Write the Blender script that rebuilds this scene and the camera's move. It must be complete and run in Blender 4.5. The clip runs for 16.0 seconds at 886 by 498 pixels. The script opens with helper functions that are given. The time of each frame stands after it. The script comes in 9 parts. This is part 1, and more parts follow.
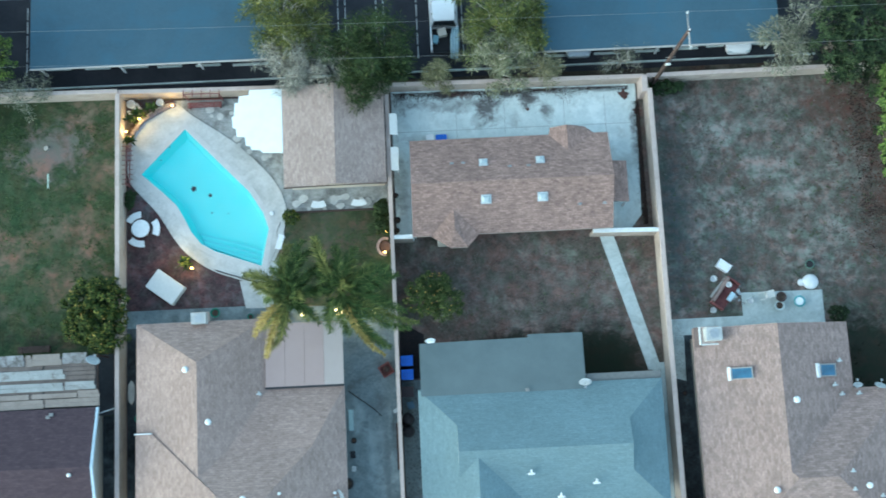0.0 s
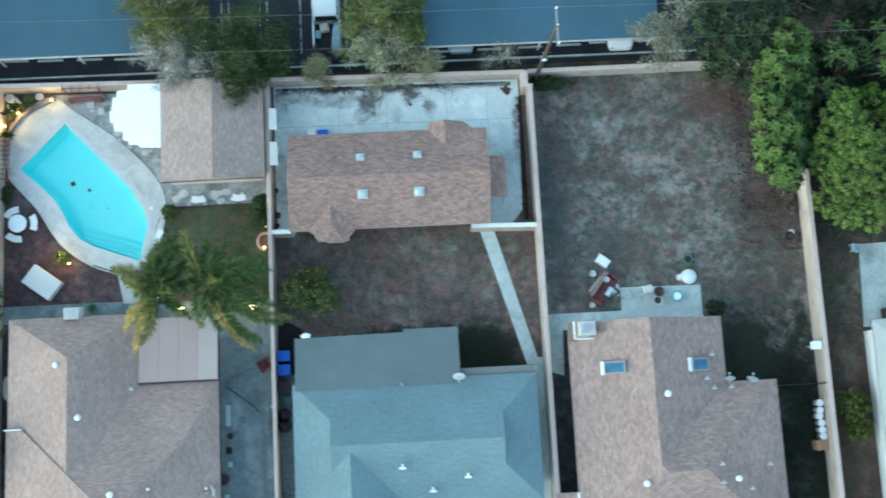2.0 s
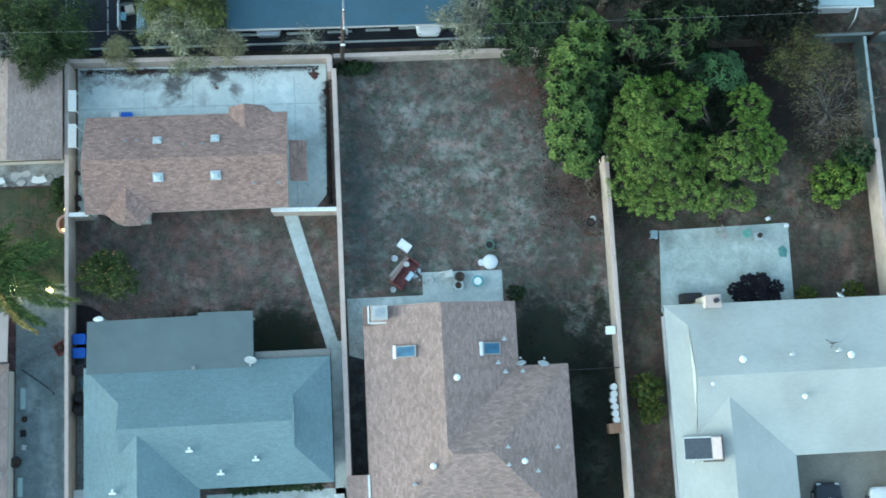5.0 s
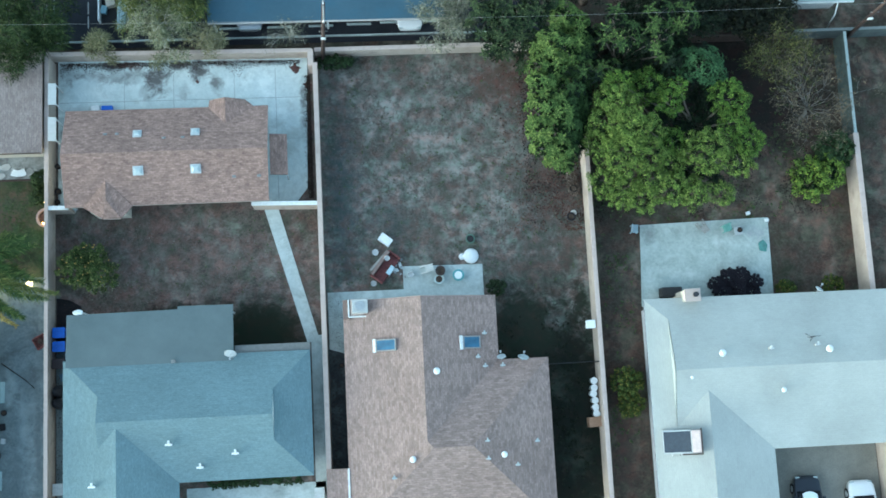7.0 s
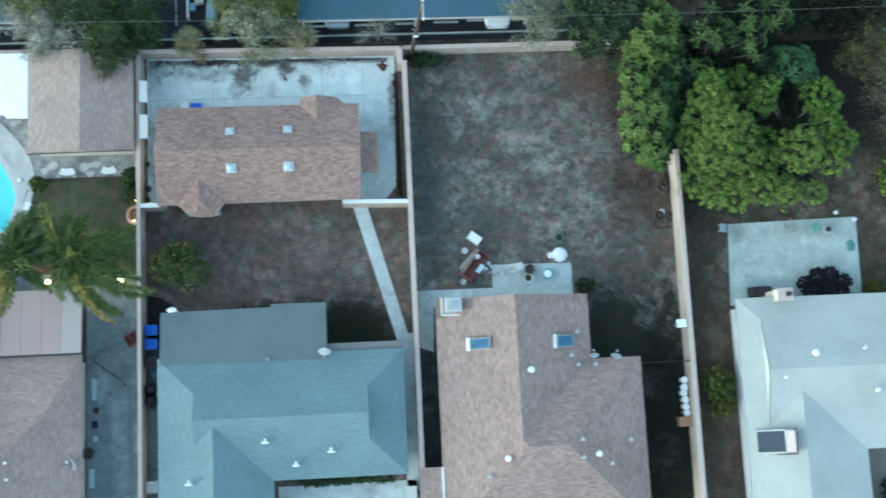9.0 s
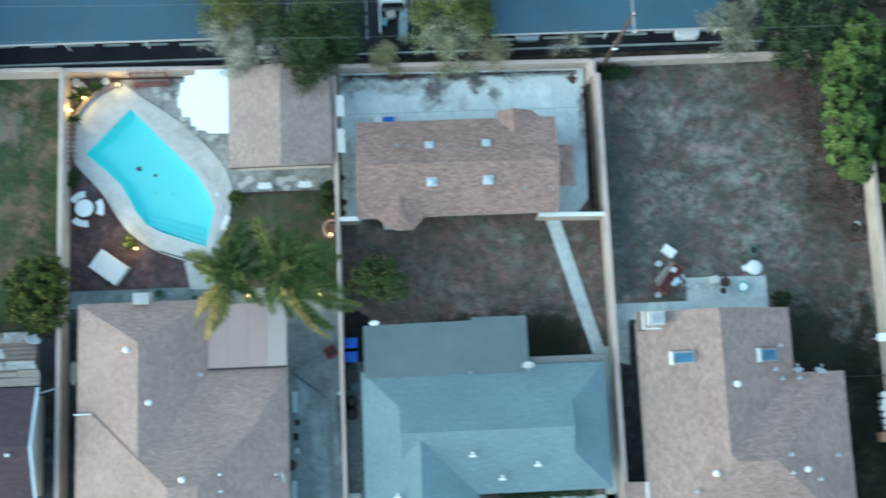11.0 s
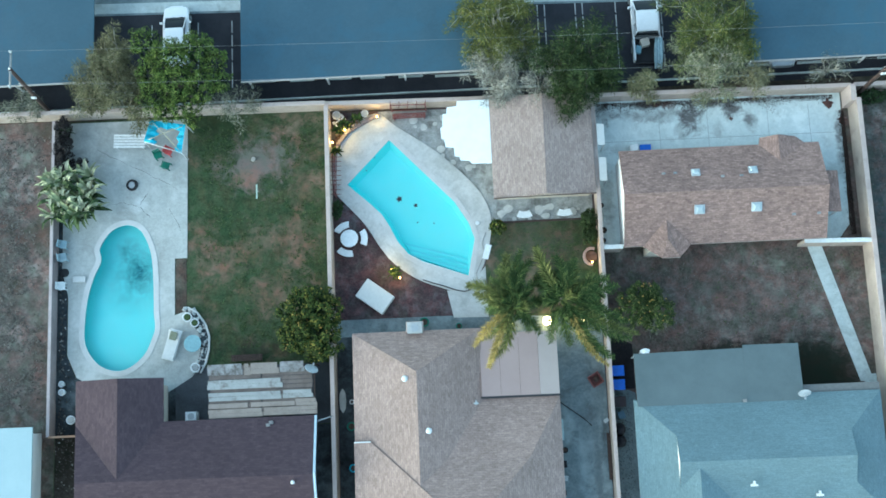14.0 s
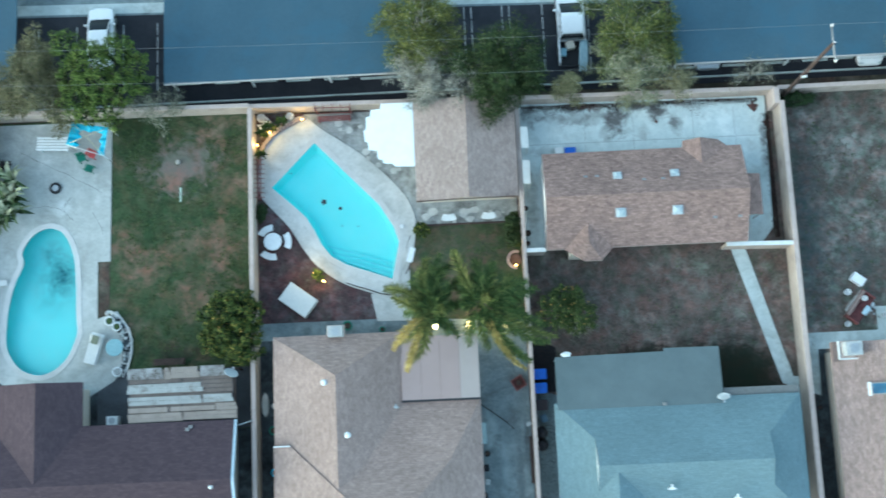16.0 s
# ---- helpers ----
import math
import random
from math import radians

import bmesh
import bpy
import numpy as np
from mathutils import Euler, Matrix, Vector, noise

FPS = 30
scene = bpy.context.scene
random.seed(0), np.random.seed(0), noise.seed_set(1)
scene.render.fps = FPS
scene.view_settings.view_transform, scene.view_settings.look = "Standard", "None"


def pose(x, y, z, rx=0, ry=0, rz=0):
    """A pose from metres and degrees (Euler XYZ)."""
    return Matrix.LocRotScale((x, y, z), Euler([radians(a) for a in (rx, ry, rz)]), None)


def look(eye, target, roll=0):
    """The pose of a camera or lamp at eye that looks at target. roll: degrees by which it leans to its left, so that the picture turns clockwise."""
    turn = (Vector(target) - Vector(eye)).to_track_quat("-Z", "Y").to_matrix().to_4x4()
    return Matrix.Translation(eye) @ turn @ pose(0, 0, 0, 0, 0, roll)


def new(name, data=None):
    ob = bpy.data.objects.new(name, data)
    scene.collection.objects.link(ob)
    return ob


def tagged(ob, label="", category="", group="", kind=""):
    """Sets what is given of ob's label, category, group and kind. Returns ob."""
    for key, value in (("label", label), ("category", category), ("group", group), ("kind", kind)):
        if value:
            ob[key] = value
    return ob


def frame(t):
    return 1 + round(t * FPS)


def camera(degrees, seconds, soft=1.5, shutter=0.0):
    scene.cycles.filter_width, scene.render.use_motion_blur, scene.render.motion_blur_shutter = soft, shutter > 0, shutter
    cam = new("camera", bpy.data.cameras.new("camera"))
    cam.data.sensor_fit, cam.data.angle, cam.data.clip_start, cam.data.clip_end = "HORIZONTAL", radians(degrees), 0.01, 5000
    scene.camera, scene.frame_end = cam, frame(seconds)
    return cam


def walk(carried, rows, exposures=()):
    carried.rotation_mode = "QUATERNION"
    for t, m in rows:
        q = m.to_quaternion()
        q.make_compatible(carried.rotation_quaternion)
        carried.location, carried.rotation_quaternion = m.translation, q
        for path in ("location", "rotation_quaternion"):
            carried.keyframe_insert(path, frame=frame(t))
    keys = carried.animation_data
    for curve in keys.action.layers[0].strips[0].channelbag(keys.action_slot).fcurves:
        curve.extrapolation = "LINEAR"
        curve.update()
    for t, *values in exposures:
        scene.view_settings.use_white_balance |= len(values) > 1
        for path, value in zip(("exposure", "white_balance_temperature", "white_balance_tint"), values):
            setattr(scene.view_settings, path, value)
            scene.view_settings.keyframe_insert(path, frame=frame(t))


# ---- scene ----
cam = camera(44.81, 16.0, soft=1.65, shutter=1.0)
# seconds, eye in metres, turn in degrees
PATH = [
    (0.0, -0.054, -5.812, 71.129, 9.414, -0.104, -2.791),
    (0.5, 1.318, -6.084, 71.023, 9.552, -0.334, -2.826),
    (1.0, 2.858, -6.312, 71.054, 9.609, -0.638, -2.899),
    (1.5, 4.555, -6.491, 71.043, 9.616, -0.960, -2.948),
    (2.0, 6.466, -6.664, 71.108, 9.583, -1.252, -2.988),
    (2.5, 8.489, -6.816, 71.201, 9.522, -1.527, -3.011),
    (3.0, 10.455, -6.942, 71.424, 9.386, -1.836, -3.020),
    (3.5, 12.418, -7.041, 71.538, 9.244, -2.298, -3.003),
    (4.0, 14.249, -7.124, 71.616, 9.096, -2.650, -3.017),
    (4.5, 16.079, -7.255, 71.817, 8.929, -2.979, -2.994),
    (5.0, 17.070, -7.211, 71.874, 8.713, -3.363, -2.939),
    (5.5, 17.692, -7.225, 71.905, 8.596, -3.620, -2.917),
    (6.0, 18.074, -7.327, 71.943, 8.579, -3.741, -2.926),
    (6.5, 18.134, -7.457, 71.963, 8.608, -3.784, -2.945),
    (7.0, 17.794, -7.551, 71.941, 8.629, -3.806, -2.953),
    (7.5, 16.974, -7.547, 71.850, 8.589, -3.864, -2.928),
    (8.0, 15.653, -7.436, 71.691, 8.490, -3.953, -2.867),
    (8.5, 14.001, -7.366, 71.543, 8.495, -3.883, -2.812),
    (9.0, 12.081, -7.330, 71.418, 8.601, -3.627, -2.767),
    (9.5, 9.912, -7.271, 71.307, 8.752, -3.214, -2.721),
    (10.0, 7.516, -7.132, 71.199, 8.890, -2.676, -2.661),
    (10.5, 4.912, -6.854, 71.084, 8.958, -2.043, -2.575),
    (11.0, 2.021, -6.435, 70.994, 8.934, -1.364, -2.469),
    (11.5, -1.389, -6.022, 71.057, 8.923, -0.732, -2.400),
    (12.0, -4.768, -5.631, 71.186, 9.000, -0.105, -2.383),
    (12.5, -7.619, -5.419, 71.279, 9.215, 0.548, -2.390),
    (13.0, -9.485, -5.217, 71.370, 9.407, 1.131, -2.389),
    (13.5, -10.664, -5.113, 71.501, 9.571, 1.641, -2.354),
    (14.0, -11.196, -4.967, 71.660, 9.632, 1.975, -2.380),
    (14.5, -10.868, -4.816, 71.707, 9.623, 2.108, -2.425),
    (15.0, -9.859, -4.777, 71.624, 9.613, 2.035, -2.451),
    (15.5, -8.630, -4.778, 71.533, 9.624, 1.811, -2.518),
    (16.0, -6.785, -4.887, 71.363, 9.609, 1.441, -2.531),
]
EXPOSURES = ((0.0, 2.06, 5400, -12), (16.0, 2.06, 5400, -12))
walk(cam, [(t, pose(x, y, z, rx, ry, rz)) for t, x, y, z, rx, ry, rz in PATH], EXPOSURES)

# ---- light ----
world = bpy.data.worlds.new("dusk_sky")
scene.world = world
world.use_nodes = True
wn = world.node_tree
sky = wn.nodes.new("ShaderNodeTexSky")
sky.sky_type = "NISHITA"
sky.sun_disc = False
sky.sun_elevation = radians(12)
sky.sun_rotation = radians(250)
sky.altitude = 200
sky.air_density, sky.dust_density, sky.ozone_density = 1.0, 1.5, 2.0
veil = wn.nodes.new("ShaderNodeHueSaturation")  # thin cloud takes colour out of the sky
veil.inputs["Saturation"].default_value = 0.6
wn.links.new(sky.outputs[0], veil.inputs["Color"])
wn.links.new(veil.outputs[0], wn.nodes["Background"].inputs[0])
wn.nodes["Background"].inputs[1].default_value = 0.15

sun = new("sun", bpy.data.lights.new("sun", "SUN"))
sun.data.energy = 0.38
sun.data.angle = radians(60)
sun.data.color = (1.0, 0.84, 0.74)
SUN_FROM = Vector((-math.cos(radians(30)) * math.cos(radians(20)), -math.cos(radians(30)) * math.sin(radians(20)), math.sin(radians(30))))
sun.matrix_world = look((0, 0, 60), Vector((0, 0, 60)) - SUN_FROM)


# ---- small helpers ----
def thing(name, label, category, group="", kind="", at=(0, 0, 0), turn=0):
    ob = new(name)
    ob.empty_display_size = 0.2
    ob.matrix_basis = pose(*at, 0, 0, turn)
    return tagged(ob, label, category, group, kind)


def part(name, bm, material, parent=None, label=""):
    me = bpy.data.meshes.new(name)
    bm.normal_update()
    bm.to_mesh(me)
    bm.free()
    me.materials.append(material)
    ob = new(name, me)
    ob.parent = parent
    return tagged(ob, label)


def raw(name, verts, faces, material, parent=None, label="", smooth=False):
    me = bpy.data.meshes.new(name)
    me.from_pydata(verts, [], faces)
    me.update()
    me.materials.append(material)
    if smooth:
        me.polygons.foreach_set("use_smooth", [True] * len(me.polygons))
    ob = new(name, me)
    ob.parent = parent
    return tagged(ob, label)


def box(bm, x0, y0, z0, x1, y1, z1, bevel=0.0, m=None):
    vs = [bm.verts.new((x, y, z)) for z in (z0, z1) for x, y in ((x0, y0), (x1, y0), (x1, y1), (x0, y1))]
    fs = [bm.faces.new([vs[i] for i in f]) for f in ((3, 2, 1, 0), (4, 5, 6, 7), (0, 1, 5, 4), (1, 2, 6, 5), (2, 3, 7, 6), (3, 0, 4, 7))]
    if bevel:
        es = list({e for f in fs for e in f.edges})
        out = bmesh.ops.bevel(bm, geom=es, offset=bevel, segments=2, profile=0.6, affect="EDGES")
        vs = list({v for f in out["faces"] for v in f.verts} | {v for v in vs if v.is_valid})
    if m is not None:
        bmesh.ops.transform(bm, matrix=m, verts=vs)
    return bm


def cyl(bm, x, y, z0, z1, r0, r1=None, n=16, m=None):
    r1 = r0 if r1 is None else r1
    a = [bm.verts.new((x + r0 * math.cos(2 * math.pi * i / n), y + r0 * math.sin(2 * math.pi * i / n), z0)) for i in range(n)]
    b = [bm.verts.new((x + r1 * math.cos(2 * math.pi * i / n), y + r1 * math.sin(2 * math.pi * i / n), z1)) for i in range(n)]
    for i in range(n):
        f = bm.faces.new((a[i], a[(i + 1) % n], b[(i + 1) % n], b[i]))
        f.smooth = True
    bm.faces.new(a[::-1])
    bm.faces.new(b)
    if m is not None:
        bmesh.ops.transform(bm, matrix=m, verts=a + b)
    return bm


def lathe(bm, x, y, rows, n=16):
    """Rows of (radius, z), turned round the upright through x, y."""
    rings = [[bm.verts.new((x + r * math.cos(2 * math.pi * i / n), y + r * math.sin(2 * math.pi * i / n), z)) for i in range(n)] for r, z in rows]
    for a, b in zip(rings, rings[1:]):
        for i in range(n):
            f = bm.faces.new((a[i], a[(i + 1) % n], b[(i + 1) % n], b[i]))
            f.smooth = True
    bm.faces.new(rings[0][::-1])
    bm.faces.new(rings[-1])
    return bm


def tube(bm, pts, radii, n=6):
    pts = [Vector(p) for p in pts]
    rings = []
    for i, p in enumerate(pts):
        d = (pts[min(i + 1, len(pts) - 1)] - pts[max(i - 1, 0)]).normalized()
        u = d.orthogonal().normalized()
        v = d.cross(u)
        rings.append([bm.verts.new(p + radii[i] * (math.cos(2 * math.pi * k / n) * u + math.sin(2 * math.pi * k / n) * v)) for k in range(n)])
    for a, b in zip(rings, rings[1:]):
        for k in range(n):
            # rings may be turned against each other: join the nearest
            f = bm.faces.new((a[k], a[(k + 1) % n], b[(k + 1) % n], b[k]))
            f.smooth = True
    bm.faces.new(rings[0][::-1])
    bm.faces.new(rings[-1])
    return bm


def prism(bm, poly, z0, z1):
    """An upright slab on an outline, corners anticlockwise seen from above."""
    a = [bm.verts.new((x, y, z0)) for x, y in poly]
    b = [bm.verts.new((x, y, z1)) for x, y in poly]
    n = len(poly)
    for i in range(n):
        bm.faces.new((a[i], a[(i + 1) % n], b[(i + 1) % n], b[i]))
    bm.faces.new(a[::-1])
    bm.faces.new(b)
    return bm


def sheet(bm, outer, holes, z, skirt=0.0):
    """A flat sheet with holes; skirt: depth of its outer edge and of the holes' edges."""
    edges, loops = [], []
    for loop in [outer] + list(holes):
        vs = [bm.verts.new((x, y, z)) for x, y in loop]
        edges += [bm.edges.new((vs[i], vs[(i + 1) % len(vs)])) for i in range(len(vs))]
        loops.append(vs)
    bmesh.ops.triangle_fill(bm, use_beauty=True, use_dissolve=False, edges=edges)
    for f in bm.faces:
        f.normal_update()
        if f.normal.z < 0:
            f.normal_flip()
    if skirt:
        for vs in loops:
            low = [bm.verts.new((v.co.x, v.co.y, z - skirt)) for v in vs]
            for i in range(len(vs)):
                k = (i + 1) % len(vs)
                bm.faces.new((vs[i], vs[k], low[k], low[i]))
    return bm


def smooth_loop(pts, n=6):
    """A closed Catmull-Rom curve through the points."""
    out, k = [], len(pts)
    for i in range(k):
        p0, p1, p2, p3 = (Vector((*pts[(i + j) % k], 0)) for j in (-1, 0, 1, 2))
        for s in range(n):
            t = s / n
            q = 0.5 * (2 * p1 + (p2 - p0) * t + (2 * p0 - 5 * p1 + 4 * p2 - p3) * t * t + (3 * p1 - p0 - 3 * p2 + p3) * t ** 3)
            out.append((q.x, q.y))
    return out


def grow(poly, d):
    """The outline moved outwards by d; corners anticlockwise."""
    out, n = [], len(poly)
    for i in range(n):
        a, b, c = (Vector((*poly[(i + j) % n],)) for j in (-1, 0, 1))
        n1, n2 = (b - a).normalized(), (c - b).normalized()
        m = Vector((n1.y + n2.y, -n1.x - n2.x)).normalized()
        k = d / max(0.4, m.dot(Vector((n1.y, -n1.x))))
        out.append((b.x + m.x * k, b.y + m.y * k))
    return out


# ---- materials ----
def nodes_of(name, rough=0.8, metal=0.0, spec=0.4):
    m = bpy.data.materials.new(name)
    m.use_nodes = True
    t = m.node_tree
    b = t.nodes["Principled BSDF"]
    b.inputs["Roughness"].default_value = rough
    b.inputs["Metallic"].default_value = metal
    b.inputs["Specular IOR Level"].default_value = spec
    return m, t, b


def noise_node(t, vec, scale, detail=4.0, rough=0.6, dist=0.0):
    n = t.nodes.new("ShaderNodeTexNoise")
    n.inputs["Scale"].default_value = scale
    n.inputs["Detail"].default_value = detail
    n.inputs["Roughness"].default_value = rough
    n.inputs["Distortion"].default_value = dist
    t.links.new(vec, n.inputs["Vector"])
    return n.outputs["Fac"]


def ramp(t, fac, stops):
    r = t.nodes.new("ShaderNodeValToRGB")
    while len(r.color_ramp.elements) < len(stops):
        r.color_ramp.elements.new(0.5)
    for e, (p, c) in zip(r.color_ramp.elements, stops):
        e.position, e.color = p, (*c, 1)
    t.links.new(fac, r.inputs[0])
    return r.outputs[0]


def mixc(t, fac, a, b, mode="MIX"):
    m = t.nodes.new("ShaderNodeMix")
    m.data_type, m.blend_type = "RGBA", mode
    for sock, v in ((m.inputs[0], fac), (m.inputs[6], a), (m.inputs[7], b)):
        if isinstance(v, (int, float)):
            sock.default_value = v
        elif isinstance(v, tuple):
            sock.default_value = (*v, 1)
        else:
            t.links.new(v, sock)
    return m.outputs[2]


def bump(t, b, height, strength=0.4, dist=0.02):
    n = t.nodes.new("ShaderNodeBump")
    n.inputs["Strength"].default_value = strength
    n.inputs["Distance"].default_value = dist
    t.links.new(height, n.inputs["Height"])
    t.links.new(n.outputs[0], b.inputs["Normal"])


def coords(t, kind="Object"):
    return t.nodes.new("ShaderNodeTexCoord").outputs[kind]


def grey(v):
    return (v, v, v)


def surface(name, dark, light, big=0.5, fine=12.0, rough=0.85, metal=0.0, relief=0.3, stain=None, stain_at=(0.55, 0.75), stain_scale=0.8, spec=0.3):
    """Two colours mixed at two scales, with fine relief and, if given, stains of a third colour."""
    m, t, b = nodes_of(name, rough, metal, spec)
    v = coords(t)
    n1, n2 = noise_node(t, v, big, 5.0, 0.65), noise_node(t, v, fine, 3.0, 0.7)
    add = t.nodes.new("ShaderNodeMath")
    add.operation = "MULTIPLY_ADD"
    t.links.new(n2, add.inputs[0])
    add.inputs[1].default_value = 0.45
    t.links.new(n1, add.inputs[2])
    c = ramp(t, add.outputs[0], [(0.45, dark), (0.95, light)])
    if stain:
        s = ramp(t, noise_node(t, v, stain_scale, 6.0, 0.68, 0.4), [(stain_at[0], grey(0)), (stain_at[1], grey(1))])
        c = mixc(t, s, c, stain)
    t.links.new(c, b.inputs["Base Color"])
    bump(t, b, n2, relief, 0.02)
    return m


def patches(name, dark, mid, pale, odd, big, fine, at=(0.47, 0.63), zones=(), tinted=False):
    """Ground in four tones: fine grain between dark and mid, ragged pale patches, and stains of an odd tone.
    Zones (x, y, rx, ry, colour, cover) are ragged spots of bare soil, weeds, spills or painted-in shade."""
    m, t, b = nodes_of(name, 0.97, 0.0, 0.15)
    v = coords(t)
    grain = noise_node(t, v, 6.5 * fine, 6.0, 0.72)
    clump = noise_node(t, v, 1.6 * fine, 5.0, 0.7, 0.3)
    add = t.nodes.new("ShaderNodeMath")
    add.operation = "ADD"
    t.links.new(grain, add.inputs[0])
    t.links.new(clump, add.inputs[1])
    c = ramp(t, add.outputs[0], [(0.78, dark), (1.0, mid)])
    c.node.color_ramp.elements[0].position, c.node.color_ramp.elements[1].position = 0.39, 0.6
    half = t.nodes.new("ShaderNodeMath")
    half.operation = "MULTIPLY"
    half.inputs[1].default_value = 0.5
    t.links.new(add.outputs[0], half.inputs[0])
    t.links.new(half.outputs[0], c.node.inputs[0])
    broad = ramp(t, noise_node(t, v, big, 9.0, 0.66, 0.6), [(at[0], grey(0)), (at[1], grey(1))])
    ragged = ramp(t, noise_node(t, v, 1.15 * fine, 8.0, 0.66), [(0.42, grey(0.06)), (0.58, grey(1))])
    c = mixc(t, mixc(t, 1.0, broad, ragged, "MULTIPLY"), c, pale)
    mp = t.nodes.new("ShaderNodeMapping")
    mp.inputs["Location"].default_value = (31.7, 12.3, 5.1)
    t.links.new(v, mp.inputs["Vector"])
    stain = ramp(t, noise_node(t, mp.outputs[0], big * 1.5, 9.0, 0.7, 0.5), [(0.52, grey(0)), (0.7, grey(0.85))])
    c = mixc(t, stain, c, odd)
    hue = ramp(t, noise_node(t, mp.outputs[0], 0.95 * fine, 5.0, 0.62), [(0.36, (0.84, 1.0, 0.92)), (0.5, (1.0, 1.0, 1.0)), (0.64, (1.22, 0.98, 0.96))]) if tinted else None
    if zones:
        fray = noise_node(t, v, 1.1 * fine, 8.0, 0.74, 0.5)
        speck = mixc(t, 0.6, (1.0, 1.0, 1.0), ragged, "MULTIPLY")
    for x, y, rx, ry, colour, cover in zones:
        off = t.nodes.new("ShaderNodeVectorMath")
        off.operation = "SUBTRACT"
        off.inputs[1].default_value = (x, y, 0)
        t.links.new(v, off.inputs[0])
        sc = t.nodes.new("ShaderNodeVectorMath")
        sc.operation = "MULTIPLY"
        sc.inputs[1].default_value = (1 / rx, 1 / ry, 0)
        t.links.new(off.outputs[0], sc.inputs[0])
        ln = t.nodes.new("ShaderNodeVectorMath")
        ln.operation = "LENGTH"
        t.links.new(sc.outputs[0], ln.inputs[0])
        far = t.nodes.new("ShaderNodeMath")
        far.operation = "MULTIPLY_ADD"
        far.inputs[1].default_value = 2.4 if cover < 0.9 else 1.4
        t.links.new(fray, far.inputs[0])
        t.links.new(ln.outputs["Value"], far.inputs[2])
        half = t.nodes.new("ShaderNodeMath")
        half.operation = "MULTIPLY"
        half.inputs[1].default_value = 0.5
        t.links.new(far.outputs[0], half.inputs[0])
        mask = ramp(t, half.outputs[0], [(0.72, grey(cover)), (0.98, grey(0))])
        c = mixc(t, mixc(t, 1.0, mask, speck, "MULTIPLY") if cover < 0.85 else mask, c, colour)
    if tinted:
        c = mixc(t, 1.0, c, hue, "MULTIPLY")
    t.links.new(c, b.inputs["Base Color"])
    bump(t, b, grain, 0.6, 0.03)
    return m


def plain(name, colour, rough=0.5, metal=0.0, vary=0.12, scale=6.0):
    m, t, b = nodes_of(name, rough, metal)
    n = noise_node(t, coords(t), scale, 4.0)
    lo = tuple(c * (1 - vary) for c in colour)
    hi = tuple(min(1, c * (1 + vary)) for c in colour)
    t.links.new(ramp(t, n, [(0.3, lo), (0.7, hi)]), b.inputs["Base Color"])
    return m


def shingles(name, c1, c2, course=0.145, width=0.33, streak=0.5, joint=0.6, stretch=2.4):
    """Courses of tabs along the eaves, by the UVs in metres; tone changes from tab to tab and in larger weathered patches."""
    m, t, b = nodes_of(name, 0.92, 0.0, 0.2)
    uv = coords(t, "UV")
    br = t.nodes.new("ShaderNodeTexBrick")
    br.inputs["Scale"].default_value = 1.0
    br.inputs["Brick Width"].default_value = width
    br.inputs["Row Height"].default_value = course
    br.inputs["Mortar Size"].default_value = 0.006
    br.inputs["Mortar Smooth"].default_value = 0.3
    br.inputs["Color1"].default_value = (*c1, 1)
    br.inputs["Color2"].default_value = (*c2, 1)
    br.inputs["Mortar"].default_value = (*[c * joint for c in c1], 1)
    t.links.new(uv, br.inputs["Vector"])
    mp = t.nodes.new("ShaderNodeMapping")
    mp.inputs["Scale"].default_value = (1.0, 2.2, 1.0)
    t.links.new(uv, mp.inputs["Vector"])
    blot = ramp(t, noise_node(t, mp.outputs[0], 2.0, 7.0, 0.78), [(0.32, grey(1 - streak * 0.45)), (0.68, grey(1 + streak * 0.3))])
    c = mixc(t, 1.0, br.outputs["Color"], blot, "MULTIPLY")
    mf = t.nodes.new("ShaderNodeMapping")
    mf.inputs["Scale"].default_value = (1.0, stretch, 1.0)
    t.links.new(uv, mf.inputs["Vector"])
    fine = ramp(t, noise_node(t, mf.outputs[0], 5.5, 4.0, 0.85), [(0.34, grey(1 - 0.55 * streak)), (0.66, grey(1 + 0.4 * streak))])
    c = mixc(t, 1.0, c, fine, "MULTIPLY")
    old = ramp(t, noise_node(t, uv, 0.25, 4.0, 0.6), [(0.35, grey(0.88)), (0.7, grey(1.06))])
    c = mixc(t, 1.0, c, old, "MULTIPLY")
    t.links.new(c, b.inputs["Base Color"])
    bump(t, b, br.outputs["Fac"], -0.5, 0.012)
    return m


def leafy(name, dark, light, tip=None, mid=0.75):
    m, t, b = nodes_of(name, 0.75, 0.0, 0.15)
    rnd = t.nodes.new("ShaderNodeNewGeometry").outputs["Random Per Island"]
    c = ramp(t, rnd, [(0.0, dark), (mid, light), (1.0, tip or light)])
    n = ramp(t, noise_node(t, coords(t), 0.9, 3.0), [(0.3, grey(0.7)), (0.7, grey(1.2))])
    t.links.new(mixc(t, 1.0, c, n, "MULTIPLY"), b.inputs["Base Color"])
    return m


def glow(name, colour, strength):
    m, t, b = nodes_of(name, 0.4)
    b.inputs["Base Color"].default_value = (*colour, 1)
    b.inputs["Emission Color"].default_value = (*colour, 1)
    b.inputs["Emission Strength"].default_value = strength
    return m


